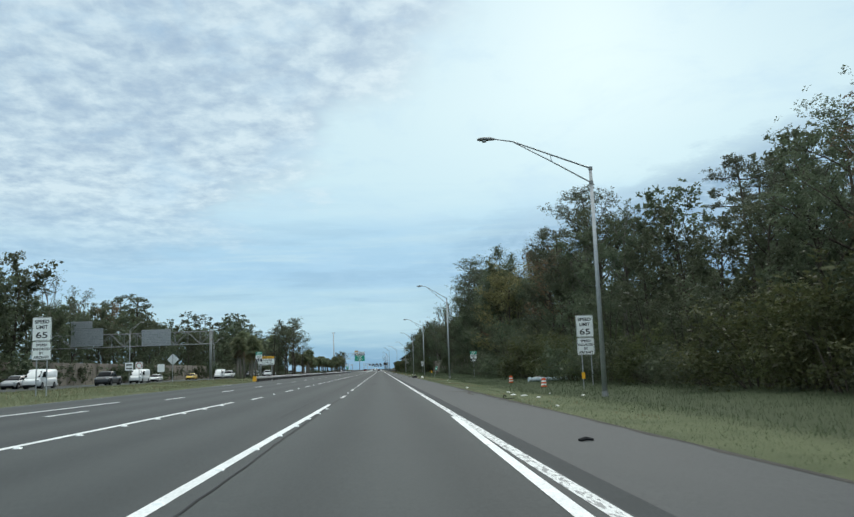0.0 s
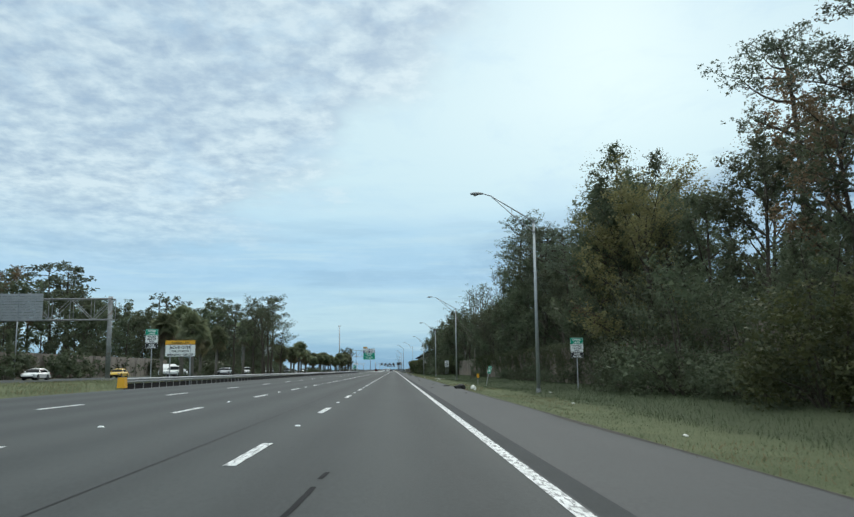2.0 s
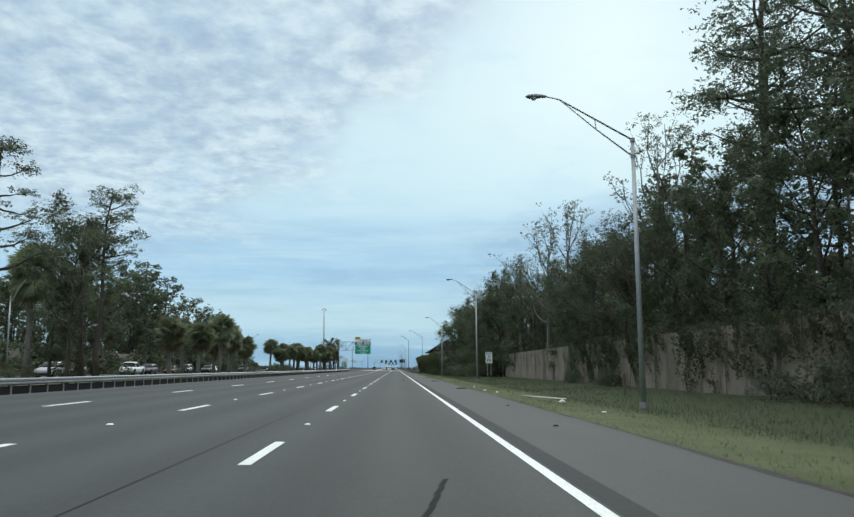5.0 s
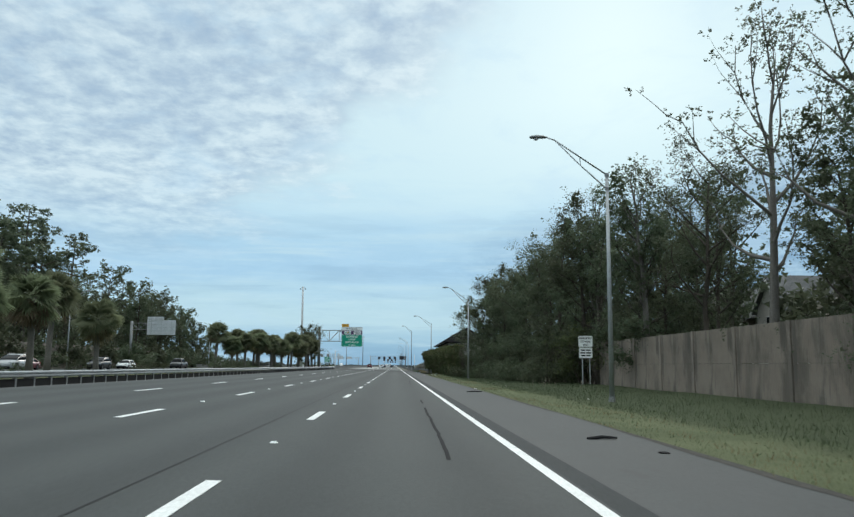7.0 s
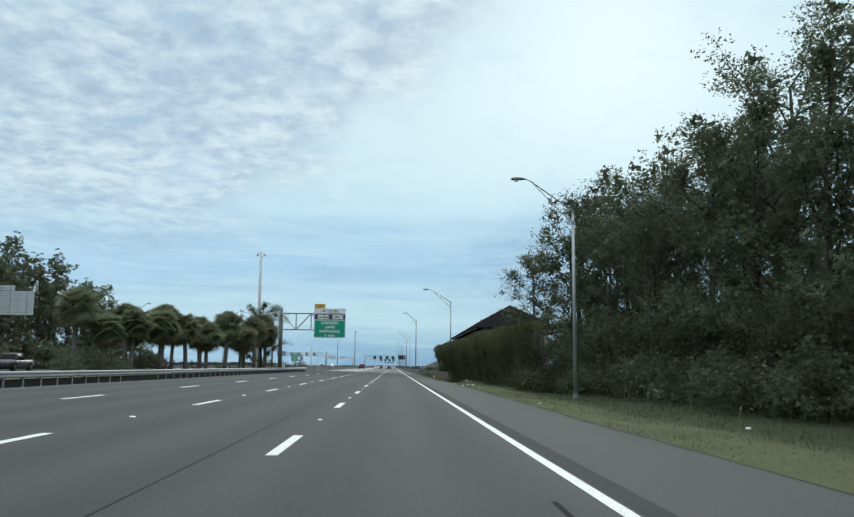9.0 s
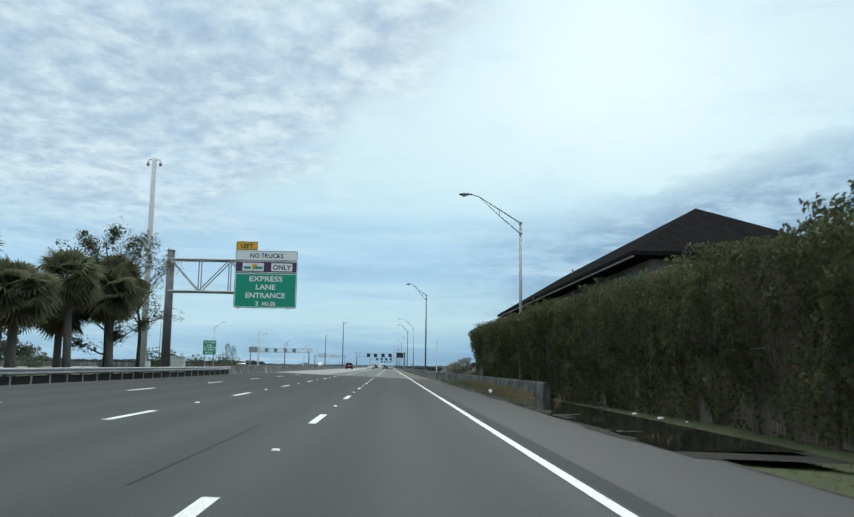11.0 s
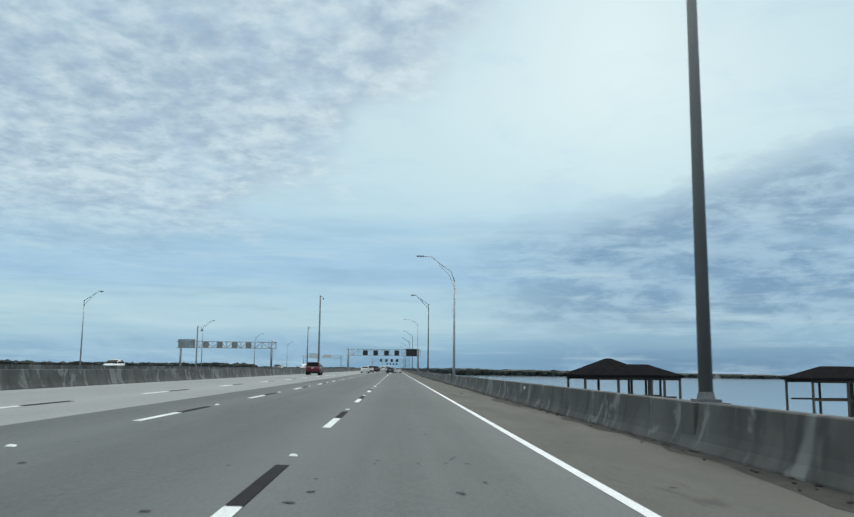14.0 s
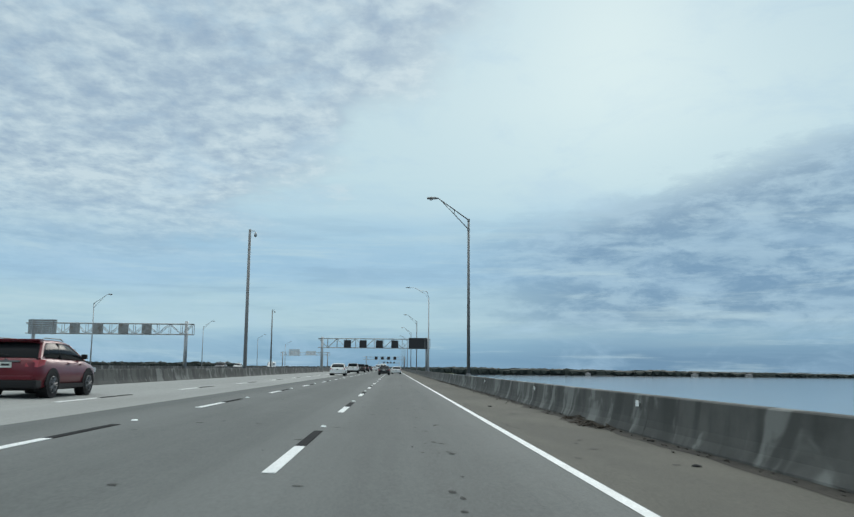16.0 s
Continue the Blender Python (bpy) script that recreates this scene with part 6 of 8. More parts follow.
def make_tree(label, seed, H, spread, leaf_mat, leaves, leaf=(0.30, 0.17), low=0.2, limbs=15, clump=0.075, bark=None, lift=0.1, el=(0.2, 0.9), kind="broad", category="tree", name="tree", twigs=True, closed=0.0, tuft=9):
    """Tapered trunk with limbs and branches, and a crown of leaf clumps at their ends."""
    rng = random.Random(seed)
    t = thing(name, label, category)
    b = Build()
    top = 0.82 if kind == "broad" else 0.97
    tp, lean = [], rng.uniform(0, 6.28)
    for k in range(8):
        f = k / 7
        tp.append((math.cos(lean) * 0.04 * H * f * f + rng.uniform(-1, 1) * 0.008 * H * (f > 0), math.sin(lean) * 0.04 * H * f * f + rng.uniform(-1, 1) * 0.008 * H * (f > 0), top * H * f))
    r0 = 0.016 * H
    b.tube(tp, [r0 * (1.35 if k == 0 else 1) * (1 - 0.8 * k / 7) for k in range(8)], 5)
    cs, rs = [], []

    def trunk_at(f):
        x = f / top * 7
        i = min(6, int(x))
        a, c = Vector(tp[i]), Vector(tp[i + 1])
        return a + (c - a) * (x - i)
    for k in range(limbs):
        f = low + (top - low) * (k + rng.random()) / limbs
        az = 2.4 * k + rng.uniform(-0.5, 0.5)
        g = (f - low) / (top - low)
        if kind == "pine":
            L = spread * (0.55 + 0.6 * math.sin(math.pi * min(1, 0.25 + 0.75 * g))) * rng.uniform(0.6, 1.15)
            e = rng.uniform(-0.1, 0.35)
        else:
            L = spread * (0.5 + 0.75 * math.sin(math.pi * (0.15 + 0.75 * g))) * rng.uniform(0.65, 1.2)
            e = rng.uniform(*el) + 0.35 * g
        path = limb_path(trunk_at(f), az, e, L, rng, 4, lift)
        rr = r0 * (0.42 - 0.22 * g)
        b.tube(path, [rr, rr * 0.8, rr * 0.6, rr * 0.42, rr * 0.22], 4 if twigs else 3, False)
        for j in range(3 if kind == "broad" else 2):
            s0 = path[rng.choice((2, 3, 3, 4))]
            p2 = limb_path(s0, az + rng.uniform(-1.2, 1.2), e + rng.uniform(-0.3, 0.5), L * rng.uniform(0.25, 0.5), rng, 3, lift)
            if twigs:
                b.tube(p2, [rr * 0.4, rr * 0.3, rr * 0.2, rr * 0.1], 3, False)
            cs.append(p2[-1])
            rs.append(clump * H * rng.uniform(0.6, 1.15))
            if kind == "broad":
                cs.append(p2[1])
                rs.append(clump * H * rng.uniform(0.5, 0.95))
        cs.append(path[-1])
        rs.append(clump * H * rng.uniform(0.65, 1.2))
        if kind == "broad":
            cs.append(path[2])
            rs.append(clump * H * rng.uniform(0.6, 1.0))
    cs.append(tp[-1])
    rs.append(clump * H)
    part("trunk", b, bark or M_BARK, t, smooth=True)
    w = np.array(rs) ** 2
    counts = np.maximum(6, (leaves * w / w.sum())).astype(int)
    clouds = [leaf_cloud(cs, rs, counts, leaf[0], leaf[1], seed, 0.55 if kind == "pine" else 0.78, 0.3 if kind == "pine" else 0.45, 0.0, tuft)]
    if closed:
        clouds.append(core(cs, rs, closed, seed, 17 if twigs else 9))
    part("crown", leaf_mesh("crown", *clouds), leaf_mat, t)
    return t


def make_shrub(label, seed, H, W, leaf_mat, leaves, leaf=(0.24, 0.14), name="shrub", clumps=26):
    rng = random.Random(seed)
    t = thing(name, label, "shrub")
    b = Build()
    cs, rs = [], []
    for k in range(clumps):
        az, q = rng.uniform(0, 6.28), math.sqrt(rng.random())
        z = H * (1 - q * q * rng.uniform(0.3, 1.0)) * rng.uniform(0.25, 1.0)
        c = (math.cos(az) * W * q, math.sin(az) * W * q, max(0.25, z))
        cs.append(c)
        rs.append(rng.uniform(0.14, 0.26) * H)
        if k % 3 == 0:
            b.tube([(c[0] * 0.2, c[1] * 0.2, -0.1), (c[0] * 0.5, c[1] * 0.5, c[2] * 0.6), c], [0.05, 0.035, 0.012], 5)
    part("stem", b, M_BARK, t)
    w = np.array(rs) ** 2
    counts = np.maximum(8, (leaves * w / w.sum())).astype(int)
    clouds = [leaf_cloud(cs, rs, counts, leaf[0], leaf[1], seed + 50, 0.85, 0.3)]
    if H > 3:
        clouds.append(core(cs, rs, 0.26 if leaf_mat is not M_LEAF_GREY else 0.2, seed, 24))
    part("foliage", leaf_mesh("foliage", *clouds), leaf_mat, t)
    return t


def make_palm(seed, h):
    rng = random.Random(seed)
    t = thing("palm_tree", "cabbage palm with a dense round head of fan fronds", "palm tree")
    lean = rng.uniform(-0.25, 0.25)
    pts = [(lean * f * f, lean * 0.5 * f, h * f) for f in (0, 0.25, 0.5, 0.75, 1.0)]
    part("trunk", Build().tube(pts, [0.24, 0.19, 0.18, 0.19, 0.22], 10), M_BARK_PALE, t, smooth=True)
    for nm, mt, n, e0, e1 in (("fronds", M_PALM, 78, -0.95, 1.45), ("dead_fronds", M_PALM_DEAD, 26, -1.45, -0.8)):
        b = Build()
        for k in range(n):
            az, e = 2.4 * k + rng.uniform(-0.3, 0.3), rng.uniform(e0, e1)
            d = Vector((math.cos(az) * math.cos(e), math.sin(az) * math.cos(e), math.sin(e)))
            side = d.cross(Vector((0, 0, 1)))
            side = side.normalized() if side.length > 0.01 else Vector((1, 0, 0))
            turn = rng.uniform(-0.9, 0.9)
            side = side * math.cos(turn) + side.cross(d) * math.sin(turn)
            o = Vector(pts[-1])
            tip = o + d * rng.uniform(0.45, 0.95)
            b.quad(tuple(o - side * 0.02), tuple(o + side * 0.02), tuple(tip + side * 0.02), tuple(tip - side * 0.02))
            up = side.cross(d)
            L = rng.uniform(0.8, 1.2)
            for j in range(15):
                a = (j - 7) / 7 * 1.45
                q = d * math.cos(a) + side * math.sin(a)
                m_ = tip + q * L * 0.55
                end = tip + q * L - Vector((0, 0, 0.30 * L * (0.5 + abs(a) * 0.4)))
                wv = (d * -math.sin(a) + side * math.cos(a)) * 0.062 + up * 0.02
                i = len(b.v)
                b.v += [tuple(tip), tuple(m_ - wv), tuple(end), tuple(m_ + wv)]
                b.f.append((i, i + 1, i + 2, i + 3))
        me = bpy.data.meshes.new(nm)
        me.from_pydata(b.v, [], b.f)
        part(nm, me, mt, t)
    return t


def plant(proto, x, y, s, rz, tall=1.0, sink=0.1, group="", label=""):
    o = copy_thing(proto, pose(x, y, ground_z(x, y) - sink, 0, 0, rz) @ Matrix.Diagonal((s, s, s * tall, 1)))
    return tagged(o, label, group=group)


OAK_A = make_tree("dark green live oak with a dense uneven crown", 1, 18, 4.6, M_LEAF, 9600, (0.155, 0.098), low=0.10, closed=0.33)
OAK_B = make_tree("dark broadleaf tree hung with creeper", 2, 18, 4.0, M_LEAF, 9600, (0.155, 0.098), low=0.08, limbs=17, closed=0.33)
OAK_C = make_tree("broadleaf tree with a loose open crown", 3, 19, 4.2, M_LEAF, 8600, (0.16, 0.10), low=0.3, limbs=14, clump=0.058)
PINE_A = make_tree("tall pine with flat tufts of needles on a bare trunk", 4, 24, 3.1, M_LEAF_PINE, 8000, (0.25, 0.10), 0.56, 21, 0.058, kind="pine", lift=0.10, tuft=14)
PINE_B = make_tree("slim pine with a ragged crown", 5, 22, 3.4, M_LEAF_PINE, 6600, (0.25, 0.10), 0.46, 18, 0.052, kind="pine", lift=0.08, tuft=14)
THIN_A = make_tree("half-bare tree with thin leaves on long limbs", 6, 22, 5.4, M_LEAF, 4200, (0.17, 0.105), 0.3, 13, 0.034, M_BARK_PALE, lift=0.16, tuft=7)
THIN_B = make_tree("slender half-bare tree with few leaves", 7, 20, 3.2, M_LEAF, 4000, (0.17, 0.105), 0.25, 15, 0.034, M_BARK_PALE, lift=0.2, el=(0.5, 1.1), tuft=7)
AUTUMN = make_tree("broadleaf tree with leaves turning yellow", 8, 15, 4.0, M_LEAF_AUTUMN, 12000, (0.17, 0.10), low=0.15)
RUST = make_tree("thin tree with rusty brown leaves", 9, 16, 3.6, M_LEAF_RUST, 6500, (0.18, 0.10), 0.3, 13, 0.05)
SHRUB_A = make_shrub("dense dark green roadside thicket", 21, 6.0, 2.9, M_LEAF, 3300, (0.16, 0.10))
SHRUB_B = make_shrub("thicket smothered in yellow-green creeping vine", 22, 5.2, 2.8, M_LEAF_VINE, 4600, (0.16, 0.10))
SHRUB_C = make_shrub("low bushy undergrowth beside the wall", 23, 2.6, 1.8, M_LEAF, 1500, (0.16, 0.10))
SILVER = make_shrub("round silvery saltbush beside the parapet", 24, 3.4, 1.9, M_LEAF_GREY, 9000, (0.17, 0.12), clumps=30)
OAK_F = make_tree("dark green oak far beyond the opposite carriageway", 41, 17, 4.8, M_LEAF, 2300, (0.38, 0.23), 0.08, 14, 0.082, twigs=False, closed=0.55)
OAK_G = make_tree("dark broadleaf tree with a rounded crown", 42, 18, 4.4, M_LEAF, 2300, (0.38, 0.23), 0.10, 14, 0.08, twigs=False, closed=0.55)
PINE_F = make_tree("far pine with a ragged dark crown", 43, 23, 4.0, M_LEAF_PINE, 3000, (0.44, 0.15), 0.58, 15, 0.046, kind="pine", lift=0.10, twigs=False, tuft=12)
OPEN_F = make_tree("far tree with an open feathery crown", 44, 19, 4.4, M_LEAF, 2800, (0.36, 0.22), 0.25, 14, 0.055)
SHRUB_F = make_shrub("dense thicket along the far noise wall", 45, 6.0, 3.2, M_LEAF, 1500, (0.46, 0.30))
PALMS = [make_palm(31, 4.9), make_palm(32, 5.7), make_palm(33, 4.3)]
PROTOS = [OAK_A, OAK_B, OAK_C, PINE_A, PINE_B, THIN_A, THIN_B, AUTUMN, RUST, OAK_F, OAK_G, PINE_F, OPEN_F, SHRUB_F, SHRUB_A, SHRUB_B, SHRUB_C, SILVER, *PALMS]

rt = random.Random(77)


def top_line(y):
    """Height of the wood's edge along the road."""
    pts = ((0, 12), (40, 12.3), (50, 13), (60, 15.5), (75, 17), (89.5, 17.5), (91.5, 10.5), (101, 10.5), (103.5, 17.5), (109, 18.5), (115, 18), (126, 19), (136, 17.5), (145, 15.5), (152, 16.5), (170, 20.5), (190, 21.5), (199, 16), (206, 17.5), (213, 19), (220, 17.5), (232, 16.5), (248, 17), (262, 15.5), (270, 15.5), (280, 16.5), (298, 16.2), (307, 16.5), (316, 15.6), (326, 14.6), (340, 14.8), (352, 13.5), (362, 13), (385, 10.5))
    for (a, h), (c, k) in zip(pts, pts[1:]):
        if a <= y <= c:
            return h + (k - h) * (y - a) / (c - a)
    return pts[0][1] if y < 0 else pts[-1][1]


def clearing(x, y):
    """Open strip in the wood, before and behind the gabled house."""
    return x > 17.5 and abs(y - 255.5 - 2.07 * (x - 20)) < 7.0


RIGHT, LEFT = "trees along the verge", "trees beyond the opposite carriageway"
# thicket in front, then two rows of trees
y = -6.0
while y < 350:
    walled = 112 < y < 283
    if not walled:
        x = rt.uniform(14.2, 16.0) + (1.5 if y < 60 else 0.0)
        p = SHRUB_B if (52 < y < 92 and rt.random() < 0.75) or rt.random() < 0.15 else SHRUB_A
        plant(p, x, y, rt.uniform(0.75, 1.15), rt.uniform(0, 360), rt.uniform(0.72, 0.95) if p is SHRUB_B else rt.uniform(0.85, 1.2), group="roadside thicket")
    elif rt.random() < (0.7 if y < 186 else 0.06):
        plant(SHRUB_C, rt.uniform(14.8, 15.6), y, rt.uniform(0.6, 1.0), rt.uniform(0, 360), group="roadside thicket")
    y += rt.uniform(2.6, 3.6) if not walled else 3.4
y = -10.0
while y < 347:
    h = top_line(y) * rt.uniform(0.74, 0.95)
    x = rt.uniform(18.6, 21.0)
    if 283 < y < 350:
        x = rt.uniform(14.6, 16.6)
        h = top_line(y) * rt.uniform(0.98, 1.12)
    p = rt.choice((OAK_A, OAK_B))
    if not clearing(x, y):
        plant(p, x, y, h / 18, rt.uniform(0, 360), group=RIGHT)
    y += rt.uniform(5.0, 7.0) if not 195 < y < 285 else rt.uniform(4.2, 5.6)
y = 0.0
while y < 350:
    h = top_line(y) * rt.uniform(0.92, 1.10) + 1.0
    x = rt.uniform(23, 29)
    p = rt.choice((OAK_F, OAK_G, OPEN_F, THIN_B, OPEN_F, PINE_B))
    if not clearing(x, y):
        plant(p, x, y, h / (22 if p is PINE_B else 19), rt.uniform(0, 360), group=RIGHT)
    y += rt.uniform(7.0, 10.0)
y = -20.0
while y < 345:
    x = rt.uniform(36, 50)
    if not clearing(x, y):
        plant(rt.choice((OAK_F, OAK_G, PINE_F)), x, y, rt.uniform(0.85, 1.15), rt.uniform(0, 360), group=RIGHT)
    y += rt.uniform(17, 23)
for p, x, y, h in ((PINE_A, 30.5, 118, 28.5), (OAK_B, 31.0, 158, 27.5), (OAK_A, 35.0, 166, 29), (OAK_C, 17.7, 213, 14), (OAK_C, 17.5, 220, 14.5), (OAK_C, 17.8, 227, 14), (OAK_A, 19.5, 305, 15), (OAK_B, 18.8, 318, 15), (OAK_A, 18.2, 333, 14), (OAK_G, 23, 325, 15.5), (OAK_G, 24, 309, 16), (PINE_A, 19.8, 194.5, 28), (PINE_A, 24, 203, 25), (PINE_B, 21, 180, 24), (PINE_A, 20.5, 158, 19.5), (AUTUMN, 17.2, 117, 16.5), (AUTUMN, 18.0, 123, 15.0), (RUST, 17.5, 130, 13.5), (RUST, 18.5, 92, 15), (OAK_A, 16.9, 129, 18.6), (OAK_B, 18.2, 133, 19.5), (OAK_B, 18, 126, 19.8), (OAK_C, 18.6, 29, 13), (PINE_A, 21, 186, 24.5), (THIN_B, 19.5, 82, 20), (OAK_C, 20.5, 78, 18.5), (PINE_B, 19, 90, 17.0),
                   (THIN_A, 18.3, 243.2, 21), (THIN_A, 18.0, 253.0, 20.5), (OAK_C, 19.6, 238, 16.6), (OAK_B, 17.9, 241.2, 12), (THIN_A, 19.5, 212, 22), (THIN_B, 17.4, 272.5, 19.4), (OAK_B, 17.6, 273.0, 16.5), (OAK_C, 17.5, 260.8, 16.0), (OAK_C, 23, 276, 18.5), (THIN_A, 23, 312, 24.5), (THIN_B, 17.3, 286.5, 17.6), (OAK_B, 17.4, 288.0, 15.0), (OAK_C, 17.6, 314, 19.6), (OAK_C, 15.5, 326, 15.6), (OAK_B, 14.5, 335, 15), (OAK_B, 13.6, 343, 18.0), (OAK_A, 11.4, 350.5, 13.2), (OAK_A, 12.2, 339, 14.0), (OAK_A, 12.8, 331, 13.2), (OAK_B, 13.4, 322, 13.0), (OAK_A, 14.4, 312, 14.0),
                   (THIN_B, 20, 70, 17), (OAK_C, 21, 36, 13.8), (PINE_B, 24, 47, 15), (RUST, 20, 30, 12.5), (PINE_A, 19.5, 170, 21.5)):
    base_h = {PINE_A: 24, PINE_B: 22, AUTUMN: 15, RUST: 16, THIN_A: 22, THIN_B: 20, OAK_C: 19}.get(p, 18)
    plant(p, x, y, h / base_h, rt.uniform(0, 360), group=RIGHT)
for y in range(290, 352, 3):
    plant(SHRUB_A, rt.uniform(12.6, 14.4), y + rt.uniform(-1, 1), rt.uniform(0.6, 0.95), rt.uniform(0, 360), group="roadside thicket")
for x, y, s in ((11.4, 334, 0.72), (11.0, 329.5, 0.8), (11.6, 325, 0.85), (11.2, 320.5, 0.8), (11.8, 316, 0.85), (12.2, 311, 0.9), (12.0, 306, 0.8), (12.8, 301, 0.9), (9.9, 331.0, 0.62), (10.2, 326.5, 0.55), (9.3, 329.0, 0.5), (8.9, 332.6, 0.42), (8.6, 329.6, 0.74), (8.2, 330.8, 0.55)):
    plant(SHRUB_A, x, y, s, rt.uniform(0, 360), group="roadside thicket")
for y in range(352, 370, 4):
    plant(SHRUB_A, rt.uniform(10.5, 12.0), y, rt.uniform(0.45, 0.6), rt.uniform(0, 360), group="roadside thicket")

for x, y, s in ((15.3, 225.6, 0.30), (15.2, 226.8, 0.24), (15.4, 217.4, 0.26), (15.5, 212.5, 0.2)):
    plant(SHRUB_A, x, y, s, rt.uniform(0, 360), 1.9, group="roadside thicket", label="dark bush growing against the noise wall")
y = 118.0
while y < 350:
    plant(SHRUB_A, rt.uniform(19.8, 21.2), y, rt.uniform(0.8, 1.0) * (0.62 if clearing(20.0, y) else 1.0), rt.uniform(0, 360), 1.15, group="roadside thicket", label="dense dark undergrowth behind the noise wall")
    y += rt.uniform(4.6, 6.0)
y = 0.0
while y < 345:
    if not clearing(29.5, y):
        plant(SHRUB_F, rt.uniform(28, 31), y, rt.uniform(1.3, 1.6), rt.uniform(0, 360), rt.uniform(1.1, 1.4), group="roadside thicket", label="dense undergrowth deep in the wood")
    y += rt.uniform(5, 6.5)

# beyond the opposite carriageway
y = 6.0
while y < 436:
    k = 0.95 if y > 405 else 1.0
    plant(rt.choice((OAK_F, OAK_G)), rt.uniform(-64, -60), y, rt.uniform(0.68, 0.92) * k, rt.uniform(0, 360), group=LEFT)
    plant(rt.choice((OAK_F, OAK_G, OAK_G, PINE_F)), rt.uniform(-76, -68), y + 3, rt.uniform(0.85, 1.12) * k, rt.uniform(0, 360), group=LEFT)
    y += rt.uniform(5.2, 7.2)
for p, x, y, s in ((PINE_F, -61, 342, 1.14), (OAK_F, -61.5, 348, 1.36), (OAK_G, -62, 334, 1.36), (OAK_F, -63, 322, 1.2), (PINE_F, -63, 363, 1.10), (PINE_F, -66, 352, 1.12), (OPEN_F, -61, 379, 1.16), (OPEN_F, -60, 398, 1.08), (OPEN_F, -60, 414, 1.05), (OAK_F, -58.5, 406, 0.9), (OAK_G, -58.5, 390, 0.95), (OAK_G, -58, 425, 0.82), (OAK_F, -57.5, 436, 0.72), (OAK_G, -58.5, 445, 0.68), (OAK_F, -58, 453, 0.52), (OAK_G, -57.5, 460, 0.40), (OAK_G, -63, 448, 0.8), (OAK_F, -64, 438, 0.95), (SHRUB_F, -56.5, 466, 0.6), (SHRUB_F, -56.5, 459, 0.75), (SHRUB_F, -56, 450, 0.85), (PINE_F, -74, 372, 1.08), (OPEN_F, -60, 432, 0.9), (OPEN_F, -64, 424, 0.95), (OAK_F, -58, 412, 0.6), (OAK_G, -57, 425, 0.5), (OAK_F, -56, 437, 0.45), (THIN_A, -62, 150, 0.95), (THIN_A, -64, 168, 0.9), (RUST, -66, 196, 1.2), (PINE_F, -70, 229, 0.86), (OAK_F, -62, 136, 1.25), (OAK_G, -66, 128, 1.2), (OAK_F, -60, 120, 1.05), (OPEN_F, -59, 398, 0.85), (OPEN_F, -62, 408, 0.95)):
    plant(p, x, y, s, rt.uniform(0, 360), group=LEFT)
y = 60.0
while y < 440:
    plant(SHRUB_F, rt.uniform(-56.2, -54.8) if y > 96 and rt.random() < (0.22 if y < 250 else 0.6) else rt.uniform(-60.5, -58.5), y, rt.uniform(0.65, 1.0), rt.uniform(0, 360), group="thicket by the far wall")
    y += rt.uniform(3.4, 5.2)
# median clump and palms
for p, x, y, s in ((OAK_C, -21.2, 180.5, 0.60), (OAK_C, -23.5, 186, 0.66), (PINE_B, -22.0, 190.5, 0.60), (OAK_C, -20.8, 197, 0.55), (PINE_B, -25, 178, 0.5), (OAK_B, -26.2, 213, 0.80), (OAK_A, -28.4, 218, 0.80), (PINE_A, -24.6, 212, 0.64), (OAK_A, -29.5, 222, 0.66), (OAK_B, -28.5, 213, 0.5), (OAK_A, -21.4, 396, 0.62), (OAK_C, -20.4, 400, 0.55)):
    plant(p, x, y, s, rt.uniform(0, 360), group="trees in the median")
palm_at = [(-28.9, 155), (-29.6, 167), (-31.0, 183), (-32.3, 200), (-29.9, 212), (-27.3, 163), (-31.5, 174), (-30, 222), (-26.9, 240), (-25.4, 247), (-24.4, 254), (-26.2, 259), (-25.0, 264), (-26.4, 270), (-25.2, 276), (-28.0, 250),
           (-34, 358), (-31.5, 360), (-29.5, 362), (-32, 368), (-27.6, 366), (-25.8, 370), (-30, 374), (-24.4, 374), (-26.6, 380), (-23.2, 379), (-22.2, 384), (-25, 388), (-21.2, 389), (-23.4, 393), (-20.4, 394), (-22, 398), (-28, 386), (-31, 383), (-28.6, 370), (-33.2, 374)]
for k, (x, y) in enumerate(palm_at):
    plant(PALMS[k % 3], x, y, rt.uniform(1.05, 1.25) * (1.16 if y > 340 else 1.0), rt.uniform(0, 360), 1.2 if y < 230 else 0.84 if y > 340 else 0.95, group="palms in the median")
for y in range(352, 378, 3):
    plant(SHRUB_C, rt.uniform(-33.5, -29.5), y, rt.uniform(0.8, 1.1), rt.uniform(0, 360), group="median undergrowth")
for y in range(150, 410, 6):
    if rt.random() < 0.6 and not (300 < y < 338):
        plant(SHRUB_C, rt.uniform(-29, -25), y, rt.uniform(0.4, 0.75), rt.uniform(0, 360), group="median undergrowth")
